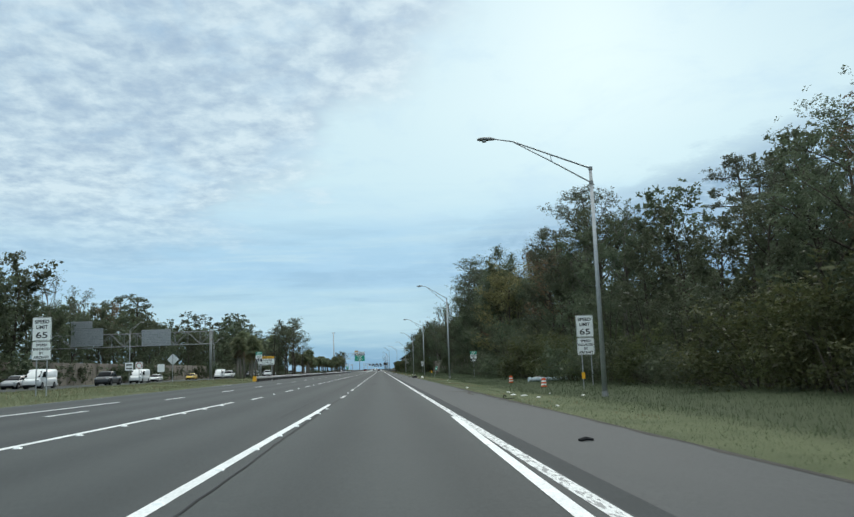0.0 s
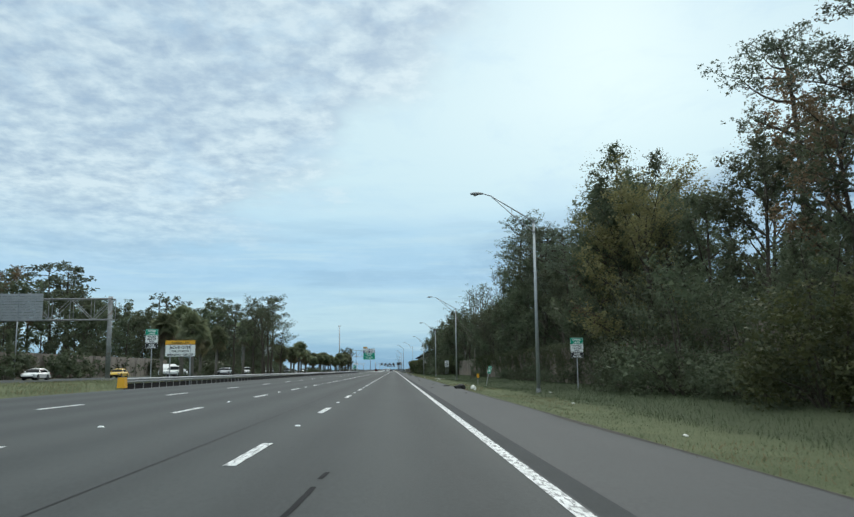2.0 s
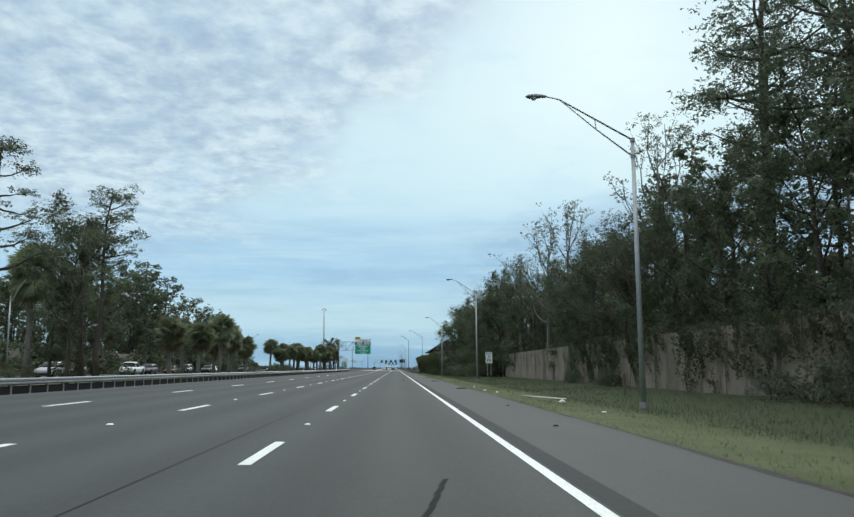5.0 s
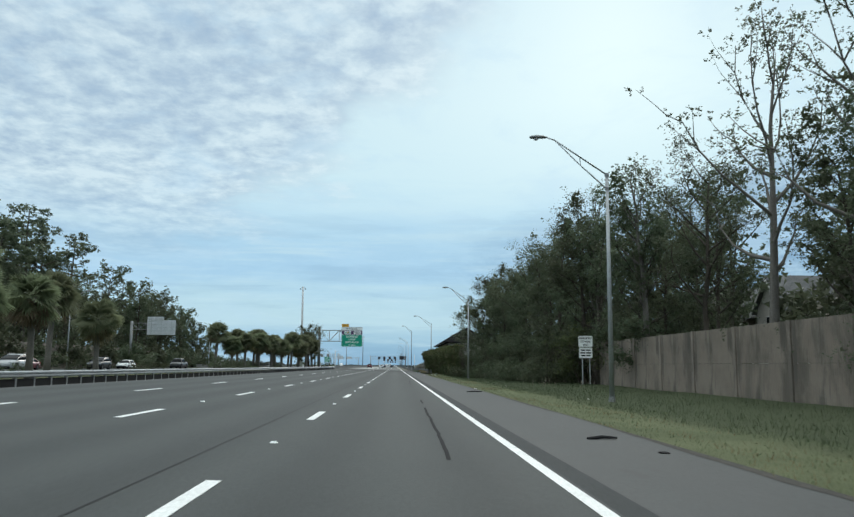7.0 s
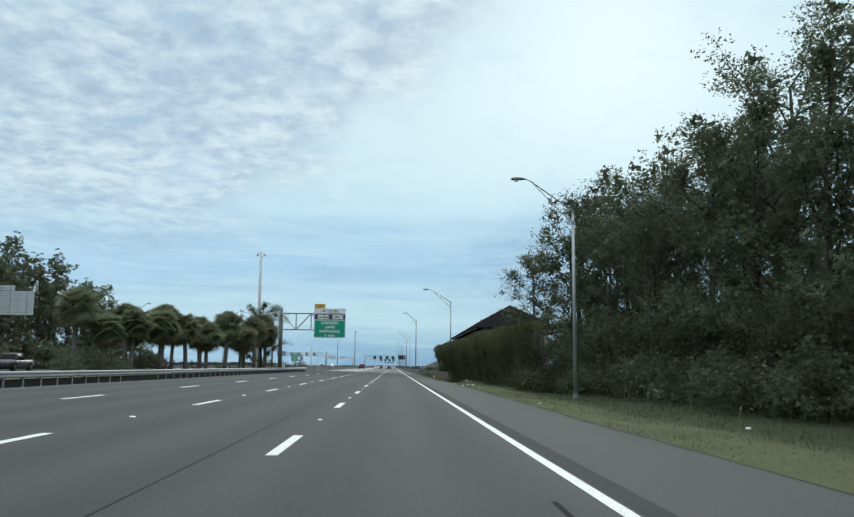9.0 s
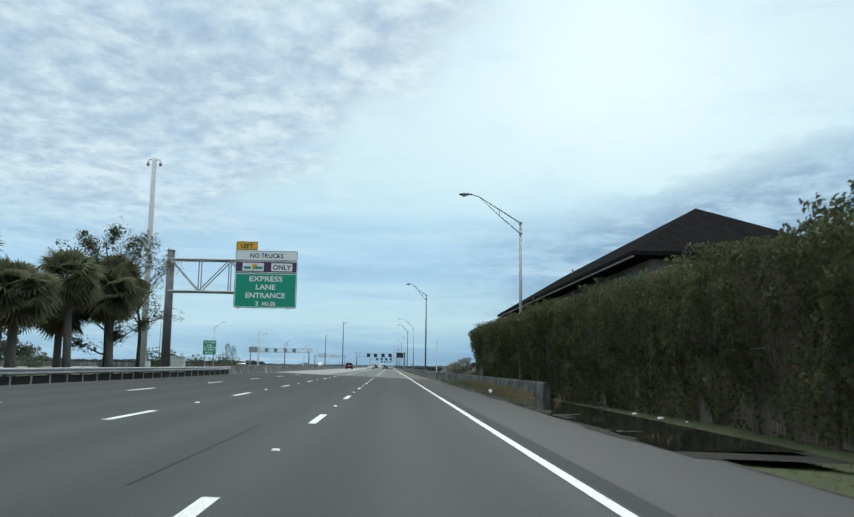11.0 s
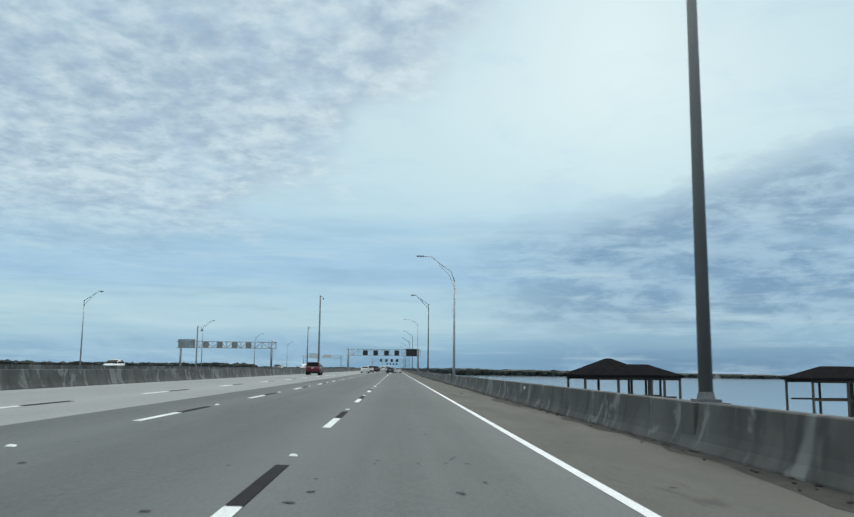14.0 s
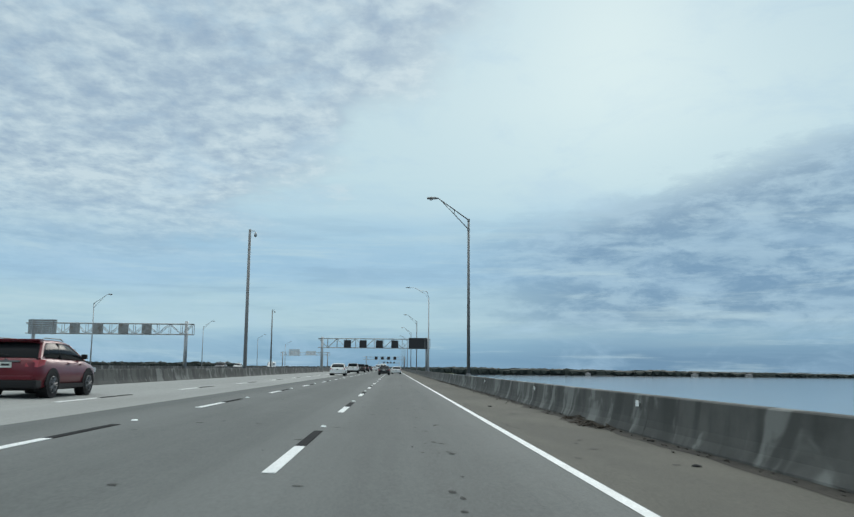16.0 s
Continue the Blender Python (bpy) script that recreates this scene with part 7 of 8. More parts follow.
# saltbush by the shore, scrub at the left bridge end
for x, y, s, tl in ((5.5, 422.6, 0.62, 1.15), (4.95, 422.2, 0.55, 1.1), (4.5, 422.8, 0.45, 1.05), (4.1, 423.8, 0.34, 1.0), (5.1, 423.8, 0.6, 1.1), (5.9, 421.2, 0.48, 1.0), (4.4, 424.6, 0.45, 1.1)):
    plant(SILVER, x, y, s, rt.uniform(0, 360), tl, sink=0.05, group="saltbushes")
plant(SHRUB_C, 3.35, 420.4, 0.24, 40, group="roadside thicket", label="low green weeds at the barrier's foot")
for x, y, s in ((-18.6, 424, 0.8), (-19.4, 427, 0.95), (-20.4, 421, 0.9), (-21, 430, 1.0), (-19, 419, 0.6), (-18.8, 430.5, 0.8), (-24, 424, 1.0), (-27, 427, 1.1)):
    plant(SHRUB_C, x, y, s, rt.uniform(0, 360), sink=0.05, group="median undergrowth")
for x, y, s in ((-19.3, 429, 0.22), (-19.8, 432, 0.2), (-18.9, 424, 0.2)):
    plant(THIN_B, x, y, s, 130 * s * 10, group="trees in the median")
for o in PROTOS:          # the models themselves stand in the wood's depth
    k = PROTOS.index(o)
    o.matrix_basis = pose(60 + 3.0 * (k % 4), 30 + 17 * k, ground_z(60, 30 + 17 * k) - 0.1)
    tagged(o, group=RIGHT)


# ---- creepers on the noise walls
def creeper(name, label, a, c, z0, h, leaves, seed, cover, bulge, leaf, mats, bare=0.0, tight=0.0):
    """Leaves hung on a wall from a to c: thick at the top, thinning to bare panels where cover is low."""
    r = np.random.RandomState(seed)
    a, c = np.array(a, float), np.array(c, float)
    L = np.linalg.norm(c - a)
    d = (c - a) / L
    nrm = np.array((-d[1], d[0]))
    if nrm[0] > 0:
        nrm = -nrm
    root = tagged(new(name), label, "creeper", kind="stuff")
    for mi, (mt, share) in enumerate(mats):
        s = r.rand(int(leaves * share * 2)) * (L + 0.8) - 0.1
        t = r.rand(len(s)) ** 0.8
        keep = []
        for q, u in zip(s, t):
            m = noise.noise((q * 0.35, u * 1.6 + seed, mi)) + 0.5 * noise.noise((q * 1.3, u * 3.0, seed + 5.0))
            c_ = cover - bare * max(0.0, 1 - abs(q - L * 0.975) / 3.6) * (u < 0.72 + 0.12 * noise.noise((q * 0.9, 1.0, seed)))
            keep.append(m + c_ + 0.9 * (u - 0.6) > 0.0)
        keep = np.array(keep)
        s, t = s[keep][:int(leaves * share)], t[keep][:int(leaves * share)]
        lump = lambda q, u: bulge * (0.25 + max(0.0, 0.6 + noise.noise((q * 0.5, u * 2.0, 2.0 + seed)) + 0.5 * noise.noise((q * 2.0, u * 6.0, seed)) + 0.75 * noise.noise((q * 1.15, u * 0.7, seed + 9.0)))) * (0.16 + 1.12 * u) * (1.0 - tight * max(0.0, 1 - max(0.0, L - q) / 7.0))
        face = np.array([lump(q, u) for q, u in zip(s, t)])
        along = (np.array([lump(q + 0.12, u) for q, u in zip(s, t)]) - face) / 0.12
        upward = (np.array([lump(q, u + 0.12 / h) for q, u in zip(s, t)]) - face) / 0.12
        out = face * (0.62 + 0.38 * r.rand(len(s)))
        tops = np.array([0.35 * noise.noise((q * 0.6, 3.0, seed)) + 0.15 for q in s])
        xy = a + np.outer(s, d) + np.outer(out, nrm)
        z = z0 + t * (h + tops + 0.15)
        over = r.rand(len(s)) < 0.12
        xy[over] -= np.outer(r.rand(over.sum()) * 0.7, nrm)
        z[over] = z0 + h - 0.15 + r.rand(over.sum()) * (tops[over] + 0.3)
        n = len(s)
        p = np.column_stack([xy, z])
        u_ = np.column_stack([r.normal(size=n) * 0.6, r.normal(size=n) * 0.6, -np.abs(r.normal(size=n)) - 0.3])
        u_ /= np.linalg.norm(u_, axis=1)[:, None]
        w_ = np.cross(u_, r.normal(size=(n, 3)) * 0.7 + np.array((nrm[0], nrm[1], 0.5)))
        w_ /= np.linalg.norm(w_, axis=1)[:, None]
        k = (0.6 + 0.8 * r.rand(n))[:, None]
        A, B = u_ * k * leaf / 2, w_ * k * leaf * 0.38
        nr = np.column_stack([nrm[0] - along * d[0], nrm[1] - along * d[1], -upward]) + r.normal(size=(n, 3)) * 0.35
        nr[over] += np.array((0, 0, 1.2))
        nr /= np.linalg.norm(nr, axis=1)[:, None]
        B[np.sum(np.cross(B, A) * nr, axis=1) < 0] *= -1
        v = np.stack([p - A * 0.7 - B, p - A * 0.7 + B, p + A], 1).reshape(-1, 3)
        part("creeper_leaves", leaf_mesh("creeper_leaves", (v, np.arange(n * 3).reshape(-1, 3), np.repeat(nr, 3, axis=0))), mt, root)
    return root


creeper("creeper", "thick green creeper hanging over the ribbed noise wall", (8.4, 331.0), (6.13, 412.7), -0.4, 4.5, 135000, 3, 0.62, 1.15, 0.115, ((M_LEAF_VINE, 0.46), (M_LEAF_CREEPER, 0.42), (M_LEAF_RUST, 0.12)), 0.95, 0.5)
creeper("creeper", "creeper hanging from the end of the noise wall", (6.12, 412.9), (6.07, 413.95), 0.7, 3.4, 5200, 33, 0.62, 0.34, 0.075, ((M_LEAF_VINE, 0.5), (M_LEAF_CREEPER, 0.5)))
creeper("creeper", "yellow-green creeper matted along the noise wall's top", (7.05, 380.0), (6.33, 405.6), 3.1, 1.35, 26000, 47, 0.9, 0.75, 0.085, ((M_LEAF_VINE, 0.75), (M_LEAF_CREEPER, 0.25)))
creeper("creeper", "yellow-green creeper matted over the noise wall's end", (6.33, 405.6), (6.09, 413.7), 3.0, 1.38, 15000, 53, 0.9, 0.5, 0.075, ((M_LEAF_VINE, 0.75), (M_LEAF_CREEPER, 0.25)), 0.0, 0.4)
creeper("creeper", "dense creeper smothering the shaded noise wall", (16.45, 98), (16.45, 199), -0.5, 3.9, 34000, 19, 0.22, 0.75, 0.16, ((M_LEAF, 0.75), (M_LEAF_VINE, 0.25)))
# dark leaves added to darken the wall as the overhanging trees' shade does
creeper("creeper", "dark creeper standing in for tree shade on the noise wall", (16.45, 203), (16.45, 233), -0.5, 3.9, 15000, 29, 0.0, 0.5, 0.14, ((M_LEAF_CREEPER, 0.8), (M_LEAF, 0.2)))
creeper("creeper", "ragged creeper trailing down the tan noise wall", (16.45, 196), (16.45, 350), -0.5, 3.9, 22000, 9, -0.74, 0.22, 0.13, ((M_LEAF, 0.7), (M_LEAF_VINE, 0.3)))


# ---- grass
def grass(name, label, n, x0, x1, y0, y1, hmin, hmax, material, seed, patch):
    r = np.random.RandomState(seed)
    x = x0 + (x1 - x0) * r.rand(n * 2)
    y = y0 + (y1 - y0) * r.rand(n * 2)
    keep = np.array([noise.noise((a * 0.3, b * 0.12, seed)) + 0.5 * noise.noise((a * 1.1, b * 0.5, seed)) > patch for a, b in zip(x, y)])
    x, y = x[keep][:n], y[keep][:n]
    z = np.array([ground_z(a, b) if not (354 < b < 410 and 2.4 < a < 5.0) else road_z(a) + (0.03 + 0.16 * min(1.0, max(0.0, (b - 389) / 9.0))) * ((a - 2.4) / 2.6) ** 2 for a, b in zip(x, y)]) - 0.02
    n = len(x)
    h = hmin + (hmax - hmin) * r.rand(n) ** 2
    az = r.rand(n) * 6.283
    w = 0.006 + 0.009 * r.rand(n)
    lean = r.normal(size=(n, 2)) * 0.3 * h[:, None]
    p = np.column_stack([x, y, z])
    side = np.column_stack([np.cos(az) * w, np.sin(az) * w, np.zeros(n)])
    tip = p + np.column_stack([lean, h])
    v = np.stack([p - side, p + side, tip], 1).reshape(-1, 3)
    me = bpy.data.meshes.new(name)
    me.from_pydata(v.tolist(), [], np.arange(n * 3).reshape(-1, 3).tolist())
    return tagged(part(name, me, material), label, "grass", kind="stuff")


grass("verge_grass", "short green and brown grass of the verge", 82000, 2.80, 7.8, 0, 372, 0.03, 0.11, M_GRASS, 4, -0.55)
grass("verge_grass", "longer unmown grass before the thicket", 86000, 6.0, 15.8, 0, 352, 0.06, 0.28, M_WEED, 5, -0.7)
grass("dry_grass", "dry straw-coloured grass tufts by the shoulder", 16000, 2.72, 6.0, 20, 372, 0.05, 0.16, M_GRASS_DRY, 6, 0.2)
grass("weeds", "dry straw-brown weeds along the old barrier", 9000, 3.7, 4.85, 372, 402, 0.15, 0.5, M_GRASS_DRY, 8, -0.05)
grass("weeds", "green weeds along the old barrier", 18000, 2.72, 4.7, 396, 421, 0.06, 0.28, M_GRASS, 12, -0.3)
grass("median_grass", "rough grass of the median", 40000, -33.5, -16.4, 10, 150, 0.08, 0.35, M_GRASS, 7, -0.2)
grass("median_grass", "dry rough grass of the median", 16000, -30, -16.4, 10, 415, 0.1, 0.4, M_GRASS_DRY, 13, 0.0)
def soil_bank(y0, y1, x0, x1, rise):
    """Dark soil banked from the shoulder's edge up against the old barrier, with a ragged edge and lumps."""
    b = Build()
    n, m = int((y1 - y0) / 0.5), 9
    for k in range(n + 1):
        y = y0 + (y1 - y0) * k / n
        end = min(1.0, (y - y0) / 5.0, (y1 - y) / 4.0)
        xa = x0 + 0.28 * noise.noise((y * 0.22, 4.0, 0)) + 0.12 * noise.noise((y * 1.1, 8.0, 0))
        xb = x1 - 0.6 * max(0.0, (y - 376) / 40.0)
        for q in range(m + 1):
            f = q / m
            x = xa + (xb - xa) * f
            lump_ = 0.05 * noise.noise((x * 1.6, y * 1.2, 2.0)) * min(1.0, 3 * f)
            b.v.append((x, y, road_z(x) + (0.004 if q == 0 else 0.012 + ((0.03 + (rise - 0.03) * min(1.0, max(0.0, (y - 389) / 9.0))) * f * f + lump_) * end)))
    b.f = [(r * (m + 1) + c, r * (m + 1) + c + 1, (r + 1) * (m + 1) + c + 1, (r + 1) * (m + 1) + c) for r in range(n) for c in range(m)]
    return b


part("bare_soil", soil_bank(352, 412, 2.4, 5.05, 0.20), M_SOIL, ground, "bare dark soil banked before the barrier", smooth=True)
pud = Build()
for k in range(48):
    ya, yb = 353.0 + 0.86 * k, 353.0 + 0.86 * (k + 1)
    ea, eb = [2.52 + 0.30 * noise.noise((q * 0.2, 6.0, 0)) + 0.5 * max(0.0, (q - 386) / 8.0) for q in (ya, yb)]
    pud.quad((ea, ya, -0.068), (4.8, ya, -0.068), (4.8, yb, -0.068), (eb, yb, -0.068))
part("puddle", pud, M_PUDDLE, ground, "still dark rainwater standing before the barrier")
# pale feathery plumes by the thicket
pl = Build()
for k in range(34):
    x, y = rt.uniform(9.2, 12.5), rt.uniform(272, 330)
    z = ground_z(x, y)
    h = rt.uniform(0.4, 0.75)
    pl.tube([(x, y, z), (x + 0.05, y, z + h * 0.65)], [0.008, 0.006], 3, False)
    pl.tube([(x + 0.05, y, z + h * 0.6), (x + 0.07, y, z + h * 0.8), (x + rt.uniform(-0.1, 0.15), y, z + h)], [0.012, 0.03, 0.008], 5)
tagged(part("grass_plumes", pl, M_PLUME), "pale feathery grass plumes at the wood's edge", "grass", kind="stuff")

# ---- houses, boat shelters, far shore
def hip_roof(x0, x1, y0, y1, z0, z1, ridge, over=0.5):
    """Hipped roof; ridge runs along the longer side."""
    b = Build()
    X0, X1, Y0, Y1 = x0 - over, x1 + over, y0 - over, y1 + over
    if x1 - x0 >= y1 - y0:
        my = (y0 + y1) / 2
        r = [(x0 + ridge, my, z1), (x1 - ridge, my, z1)]
    else:
        mx = (x0 + x1) / 2
        r = [(mx, y0 + ridge, z1), (mx, y1 - ridge, z1)]
    c = [(X0, Y0, z0), (X1, Y0, z0), (X1, Y1, z0), (X0, Y1, z0)]
    lo = [(p[0], p[1], z0 - 0.18) for p in c]
    b.v = c + r + lo
    if x1 - x0 >= y1 - y0:
        b.f = [(0, 1, 5, 4), (1, 2, 5), (2, 3, 4, 5), (3, 0, 4)]
    else:
        b.f = [(0, 1, 4), (1, 2, 5, 4), (2, 3, 5), (3, 0, 4, 5)]
    b.f += [(0, 6, 7, 1), (1, 7, 8, 2), (2, 8, 9, 3), (3, 9, 6, 0), (9, 8, 7, 6)]
    return b


def window(parent, x, y, z, w, h, axis="x"):
    f = Build()
    if axis == "x":
        f.box(x - 0.05, x, y - w / 2 - 0.08, y + w / 2 + 0.08, z - 0.08, z + h + 0.08)
    else:
        f.box(x - w / 2 - 0.08, x + w / 2 + 0.08, y - 0.05, y, z - 0.08, z + h + 0.08)
    wn = part("window", f, M_TRIM, parent, "white-framed window")
    g = Build()
    if axis == "x":
        g.box(x - 0.065, x - 0.052, y - w / 2, y - 0.02, z, z + h).box(x - 0.065, x - 0.052, y + 0.02, y + w / 2, z, z + h)
    else:
        g.box(x - w / 2, x - 0.02, y - 0.065, y - 0.052, z, z + h).box(x + 0.02, x + w / 2, y - 0.065, y - 0.052, z, z + h)
    part("pane", g, M_GLASS, wn)


# dark-roofed house behind the creeper wall
hs = thing("house", "house with a very dark shingle hip roof behind the noise wall", "house", (0, 0, 0), 0, "houses")
part("wall", Build().box(9.0, 17.0, 373.5, 413.2, -0.4, 5.9), M_STUCCO, hs)
part("roof", hip_roof(9.0, 17.0, 373.5, 413.2, 6.1, 9.2, 5.0, 1.1), M_SHINGLE, hs)
part("fascia", Build().box(7.93, 8.01, 372.5, 414.2, 5.86, 5.915), M_STUCCO, hs, "thin pale soffit edge")
part("vent_pipe", Build().tube([(11.5, 399, 7.6), (11.5, 399, 8.6)], [0.06, 0.06], 8), M_GALV_OLD, hs)
for y in (390, 397, 404, 410):
    window(hs, 9.0, y, 2.8, 1.4, 1.5)
# gabled house among the trees
h2 = thing("house", "pale house with a grey shingle roof and white gable trim", "house", (0, -8, 0), 0, "houses")
part("wall", Build().box(34, 46, 285, 304, -0.4, 6.2), M_STUCCO, h2)
part("roof", hip_roof(34, 46, 285, 304, 6.3, 9.6, 5.0, 0.6), M_ROOF_GREY, h2)
for yc in (301.0, 289.0):
    gb = Build().loft([[(31.2, yc - 2.6, -0.4), (31.2, yc + 2.6, -0.4), (31.2, yc + 2.6, 6.3), (31.2, yc, 9.0), (31.2, yc - 2.6, 6.3)], [(36, yc - 2.6, -0.4), (36, yc + 2.6, -0.4), (36, yc + 2.6, 6.3), (36, yc, 9.0), (36, yc - 2.6, 6.3)]])
    part("gable_wall", gb, M_STUCCO, h2)
    rf = Build()
    for s in (-1, 1):
        rf.loft([[(30.8, yc, 9.2), (30.8, yc + s * 3.1, 6.0), (30.8, yc + s * 3.1, 6.16), (30.8, yc, 9.38)], [(37, yc, 9.2), (37, yc + s * 3.1, 6.0), (37, yc + s * 3.1, 6.16), (37, yc, 9.38)]])
    part("gable_roof", rf, M_ROOF_GREY, h2)
    tr = Build()
    for s in (-1, 1):
        tr.loft([[(30.72, yc, 8.95), (30.72, yc + s * 3.15, 5.75), (30.72, yc + s * 3.15, 6.0), (30.72, yc, 9.22)], [(30.8, yc, 8.95), (30.8, yc + s * 3.15, 5.75), (30.8, yc + s * 3.15, 6.0), (30.8, yc, 9.22)]])
    part("gable_trim", tr, M_TRIM, h2, "white gable board")
    window(h2, 31.2, yc, 4.2, 1.3, 1.5)
part("chimney", Build().box(39, 40.2, 292, 293.2, 8.5, 11.2), M_STUCCO, h2)
# walls of a yellow-brown shed at the shore
sd = thing("boat_deck", "weathered timber landing and rail beside the shore", "jetty", (0, 0, 0))
part("landing", Build().box(9.5, 13, 418, 442, -0.5, -0.3), M_WOOD, sd)
for k in range(9):
    for xx in (9.6, 12.9):
        part("landing_post", Build().tube([(xx, 418 + 3 * k, -8), (xx, 418 + 3 * k, 0.9)], [0.09, 0.08], 8), M_WOOD, sd)
for xx in (9.6, 12.9):
    part("landing_rail", Build().box(xx - 0.05, xx + 0.05, 418, 442, 0.72, 0.82), M_WOOD, sd)


def boat_shelter(x0, x1, y0, y1, eave, apex, label, wing=None):
    t = thing("boat_shelter", label, "boat shelter", (0, 0, 0), 0, "boat shelters")
    part("roof", hip_roof(x0, x1, y0, y1, eave, apex, min(x1 - x0, y1 - y0) * 0.42, 0.35), M_SHINGLE, t)
    if wing:
        part("roof_wing", hip_roof(wing[0] - (3.2 if wing[0] > x0 else 0), wing[1] + (3.2 if wing[0] < x0 else 0), wing[2], wing[3], eave - 0.02, apex - 0.48, 1.9, 0.3), M_SHINGLE, t)
    spans = [(x0, x1, y0, y1)] + ([wing] if wing else [])
    for a, c, d, e in spans:
        n = max(2, round((c - a) / 2.4))
        for k in range(n + 1):
            for yy in (d, e):
                xx = a + (c - a) * k / n
                part("piling", Build().tube([(xx, yy, -8.0), (xx, yy, eave - 0.15)], [0.13, 0.11], 8), M_WOOD, t)
        for q in (d, e):
            part("beam", Build().box(a - 0.1, c + 0.1, q - 0.08, q + 0.08, eave - 0.42, eave - 0.18), M_WOOD, t)
        for q in (d + 0.3, e - 0.45):
            part("cradle", Build().box(a + 0.2, c - 0.2, q, q + 0.15, eave - 1.9, eave - 1.75), M_WOOD, t)
    part("walkway", Build().box(x0, x1, y0 - 0.9, y0 - 0.2, -2.9, -2.75), M_WOOD, t)
    return t


boat_shelter(13.3, 18.8, 510, 516.5, 0.92, 2.3, "dark-roofed boat shelter on timber piles over the river", (18.9, 21.5, 511, 516))
boat_shelter(38.0, 44.0, 508, 514.5, 0.85, 2.3, "second dark-roofed boat shelter on timber piles", (32.0, 37.9, 509.5, 514))
jt_ = thing("jetty", "long thin timber jetty running out to the shelters", "jetty", (0, 0, 0))
part("planking", Build().box(24, 120, 508.2, 509.4, -2.9, -2.75), M_WOOD, jt_)
for k in range(24):
    part("piling", Build().tube([(25 + 4 * k, 508.8, -8), (25 + 4 * k, 508.8, -2.2)], [0.1, 0.09], 6), M_WOOD, jt_)

# far shores: many low clumps of woods
def far_woods(name, label, n, xr, yr, hr, seed):
    r = random.Random(seed)
    bm = bmesh.new()
    bmesh.ops.create_icosphere(bm, subdivisions=1, radius=1.0)
    base_v = [v.co.copy() for v in bm.verts]
    base_f = [[v.index for v in f.verts] for f in bm.faces]
    bm.free()
    b = Build()
    high = lambda f: hr[0] + (hr[1] - hr[0]) * f
    for k in range(n):
        f = (k + r.random()) / n
        x = xr[0] + (xr[1] - xr[0]) * f
        y = yr[0] + (yr[1] - yr[0]) * f + r.uniform(2, 14)
        h, w = high(f) * (0.86 + 0.22 * noise.noise((f * n * 0.04, seed, 0)) + r.uniform(-0.08, 0.1)), r.uniform(4.0, 7.5)
        i = len(b.v)
        for v in base_v:
            q = 1 + 0.3 * noise.noise(v * 2.2 + Vector((k, seed, 0)))
            b.v.append((x + v.x * w * q, y + v.y * w * q, -4.8 + max(0.0, min(0.92, v.z * 0.62 + 0.45)) * h * (0.9 + 0.1 * q)))
        b.f += [tuple(i + j for j in f_) for f_ in base_f]
    rows = []                    # the closed edge of the wood
    for k in range(n + 1):
        f = k / n
        x, y = xr[0] + (xr[1] - xr[0]) * f, yr[0] + (yr[1] - yr[0]) * f
        h = high(f) * (0.78 + 0.16 * noise.noise((f * n * 0.11, seed + 3.0, 0)) + r.uniform(-0.05, 0.05))
        rows.append([(x, y, -5.2), (x, y + 1.0, -4.8 + h * 0.6), (x, y + 3.0, -4.8 + h), (x, y + 8.0, -4.8 + h), (x, y + 9.0, -5.2)])
    b.loft(rows)
    me = bpy.data.meshes.new(name)
    me.from_pydata(b.v, [], b.f)
    me.materials.append(M_LEAF_HAZED)
    return tagged(new(name, me), label, "woods", kind="stuff")


far_woods("far_woods", "low wooded shore far across the river", 260, (60, 400), (1300, 1187), (8.6, 4.2), 4)
far_woods("far_woods", "low wooded shore farther along the river", 420, (396, 1500), (1188, 820), (4.2, 3.6), 14)
far_woods("far_woods", "low wooded shore far beyond the opposite bridge", 500, (-1500, 120), (1250, 1500), (9.0, 9.0), 8)
far_woods("far_woods", "low wooded point beyond the opposite bridge", 220, (-700, -160), (980, 1350), (9.5, 12.5), 9)
far_bank = Build()
far_bank.loft([[(60, 1306, -6), (1600, 800, -6), (1600, 800, -4.46), (60, 1306, -4.46)], [(60, 1500, -6), (1600, 1000, -6), (1600, 1000, -4.46), (60, 1500, -4.46)]])
setting("shore_far", far_bank, M_GROUND, "low far bank of the river", "shore")
for k in range(7):
    x = 170 + 75 * k + rt.uniform(-30, 30)
    hb = thing("house", "tiny pale waterside house on the far shore", "house", (x, 1300 - 0.3334 * (x - 60) - 4, -4.4), rt.uniform(-20, 20), "far houses")
    part("wall", Build().box(-2.4, 2.4, -2, 2, 0, 1.7), M_STUCCO, hb)
    part("roof", hip_roof(-2.4, 2.4, -2, 2, 1.7, 2.7, 1.5), M_ROOF_GREY, hb)


# ---- vehicles
def loft_body(stations, rings=14):
    """Cross-sections along y: (y, half width, floor, belt, top): rounded boxes joined."""
    out = []
    for y, w, z0, zb, zt in stations:
        half = [(w * 0.80, z0), (w * 0.95, z0 + 0.05), (w, z0 + (zb - z0) * 0.45), (w * 0.985, zb - 0.06), (w * 0.93, zb), (w * 0.86, zb + (zt - zb) * 0.7), (w * 0.6, zt)]
        ring = [(x, y, z) for x, z in half] + [(-x, y, z) for x, z in reversed(half)]
        out.append(ring)
    return Build().loft(out)


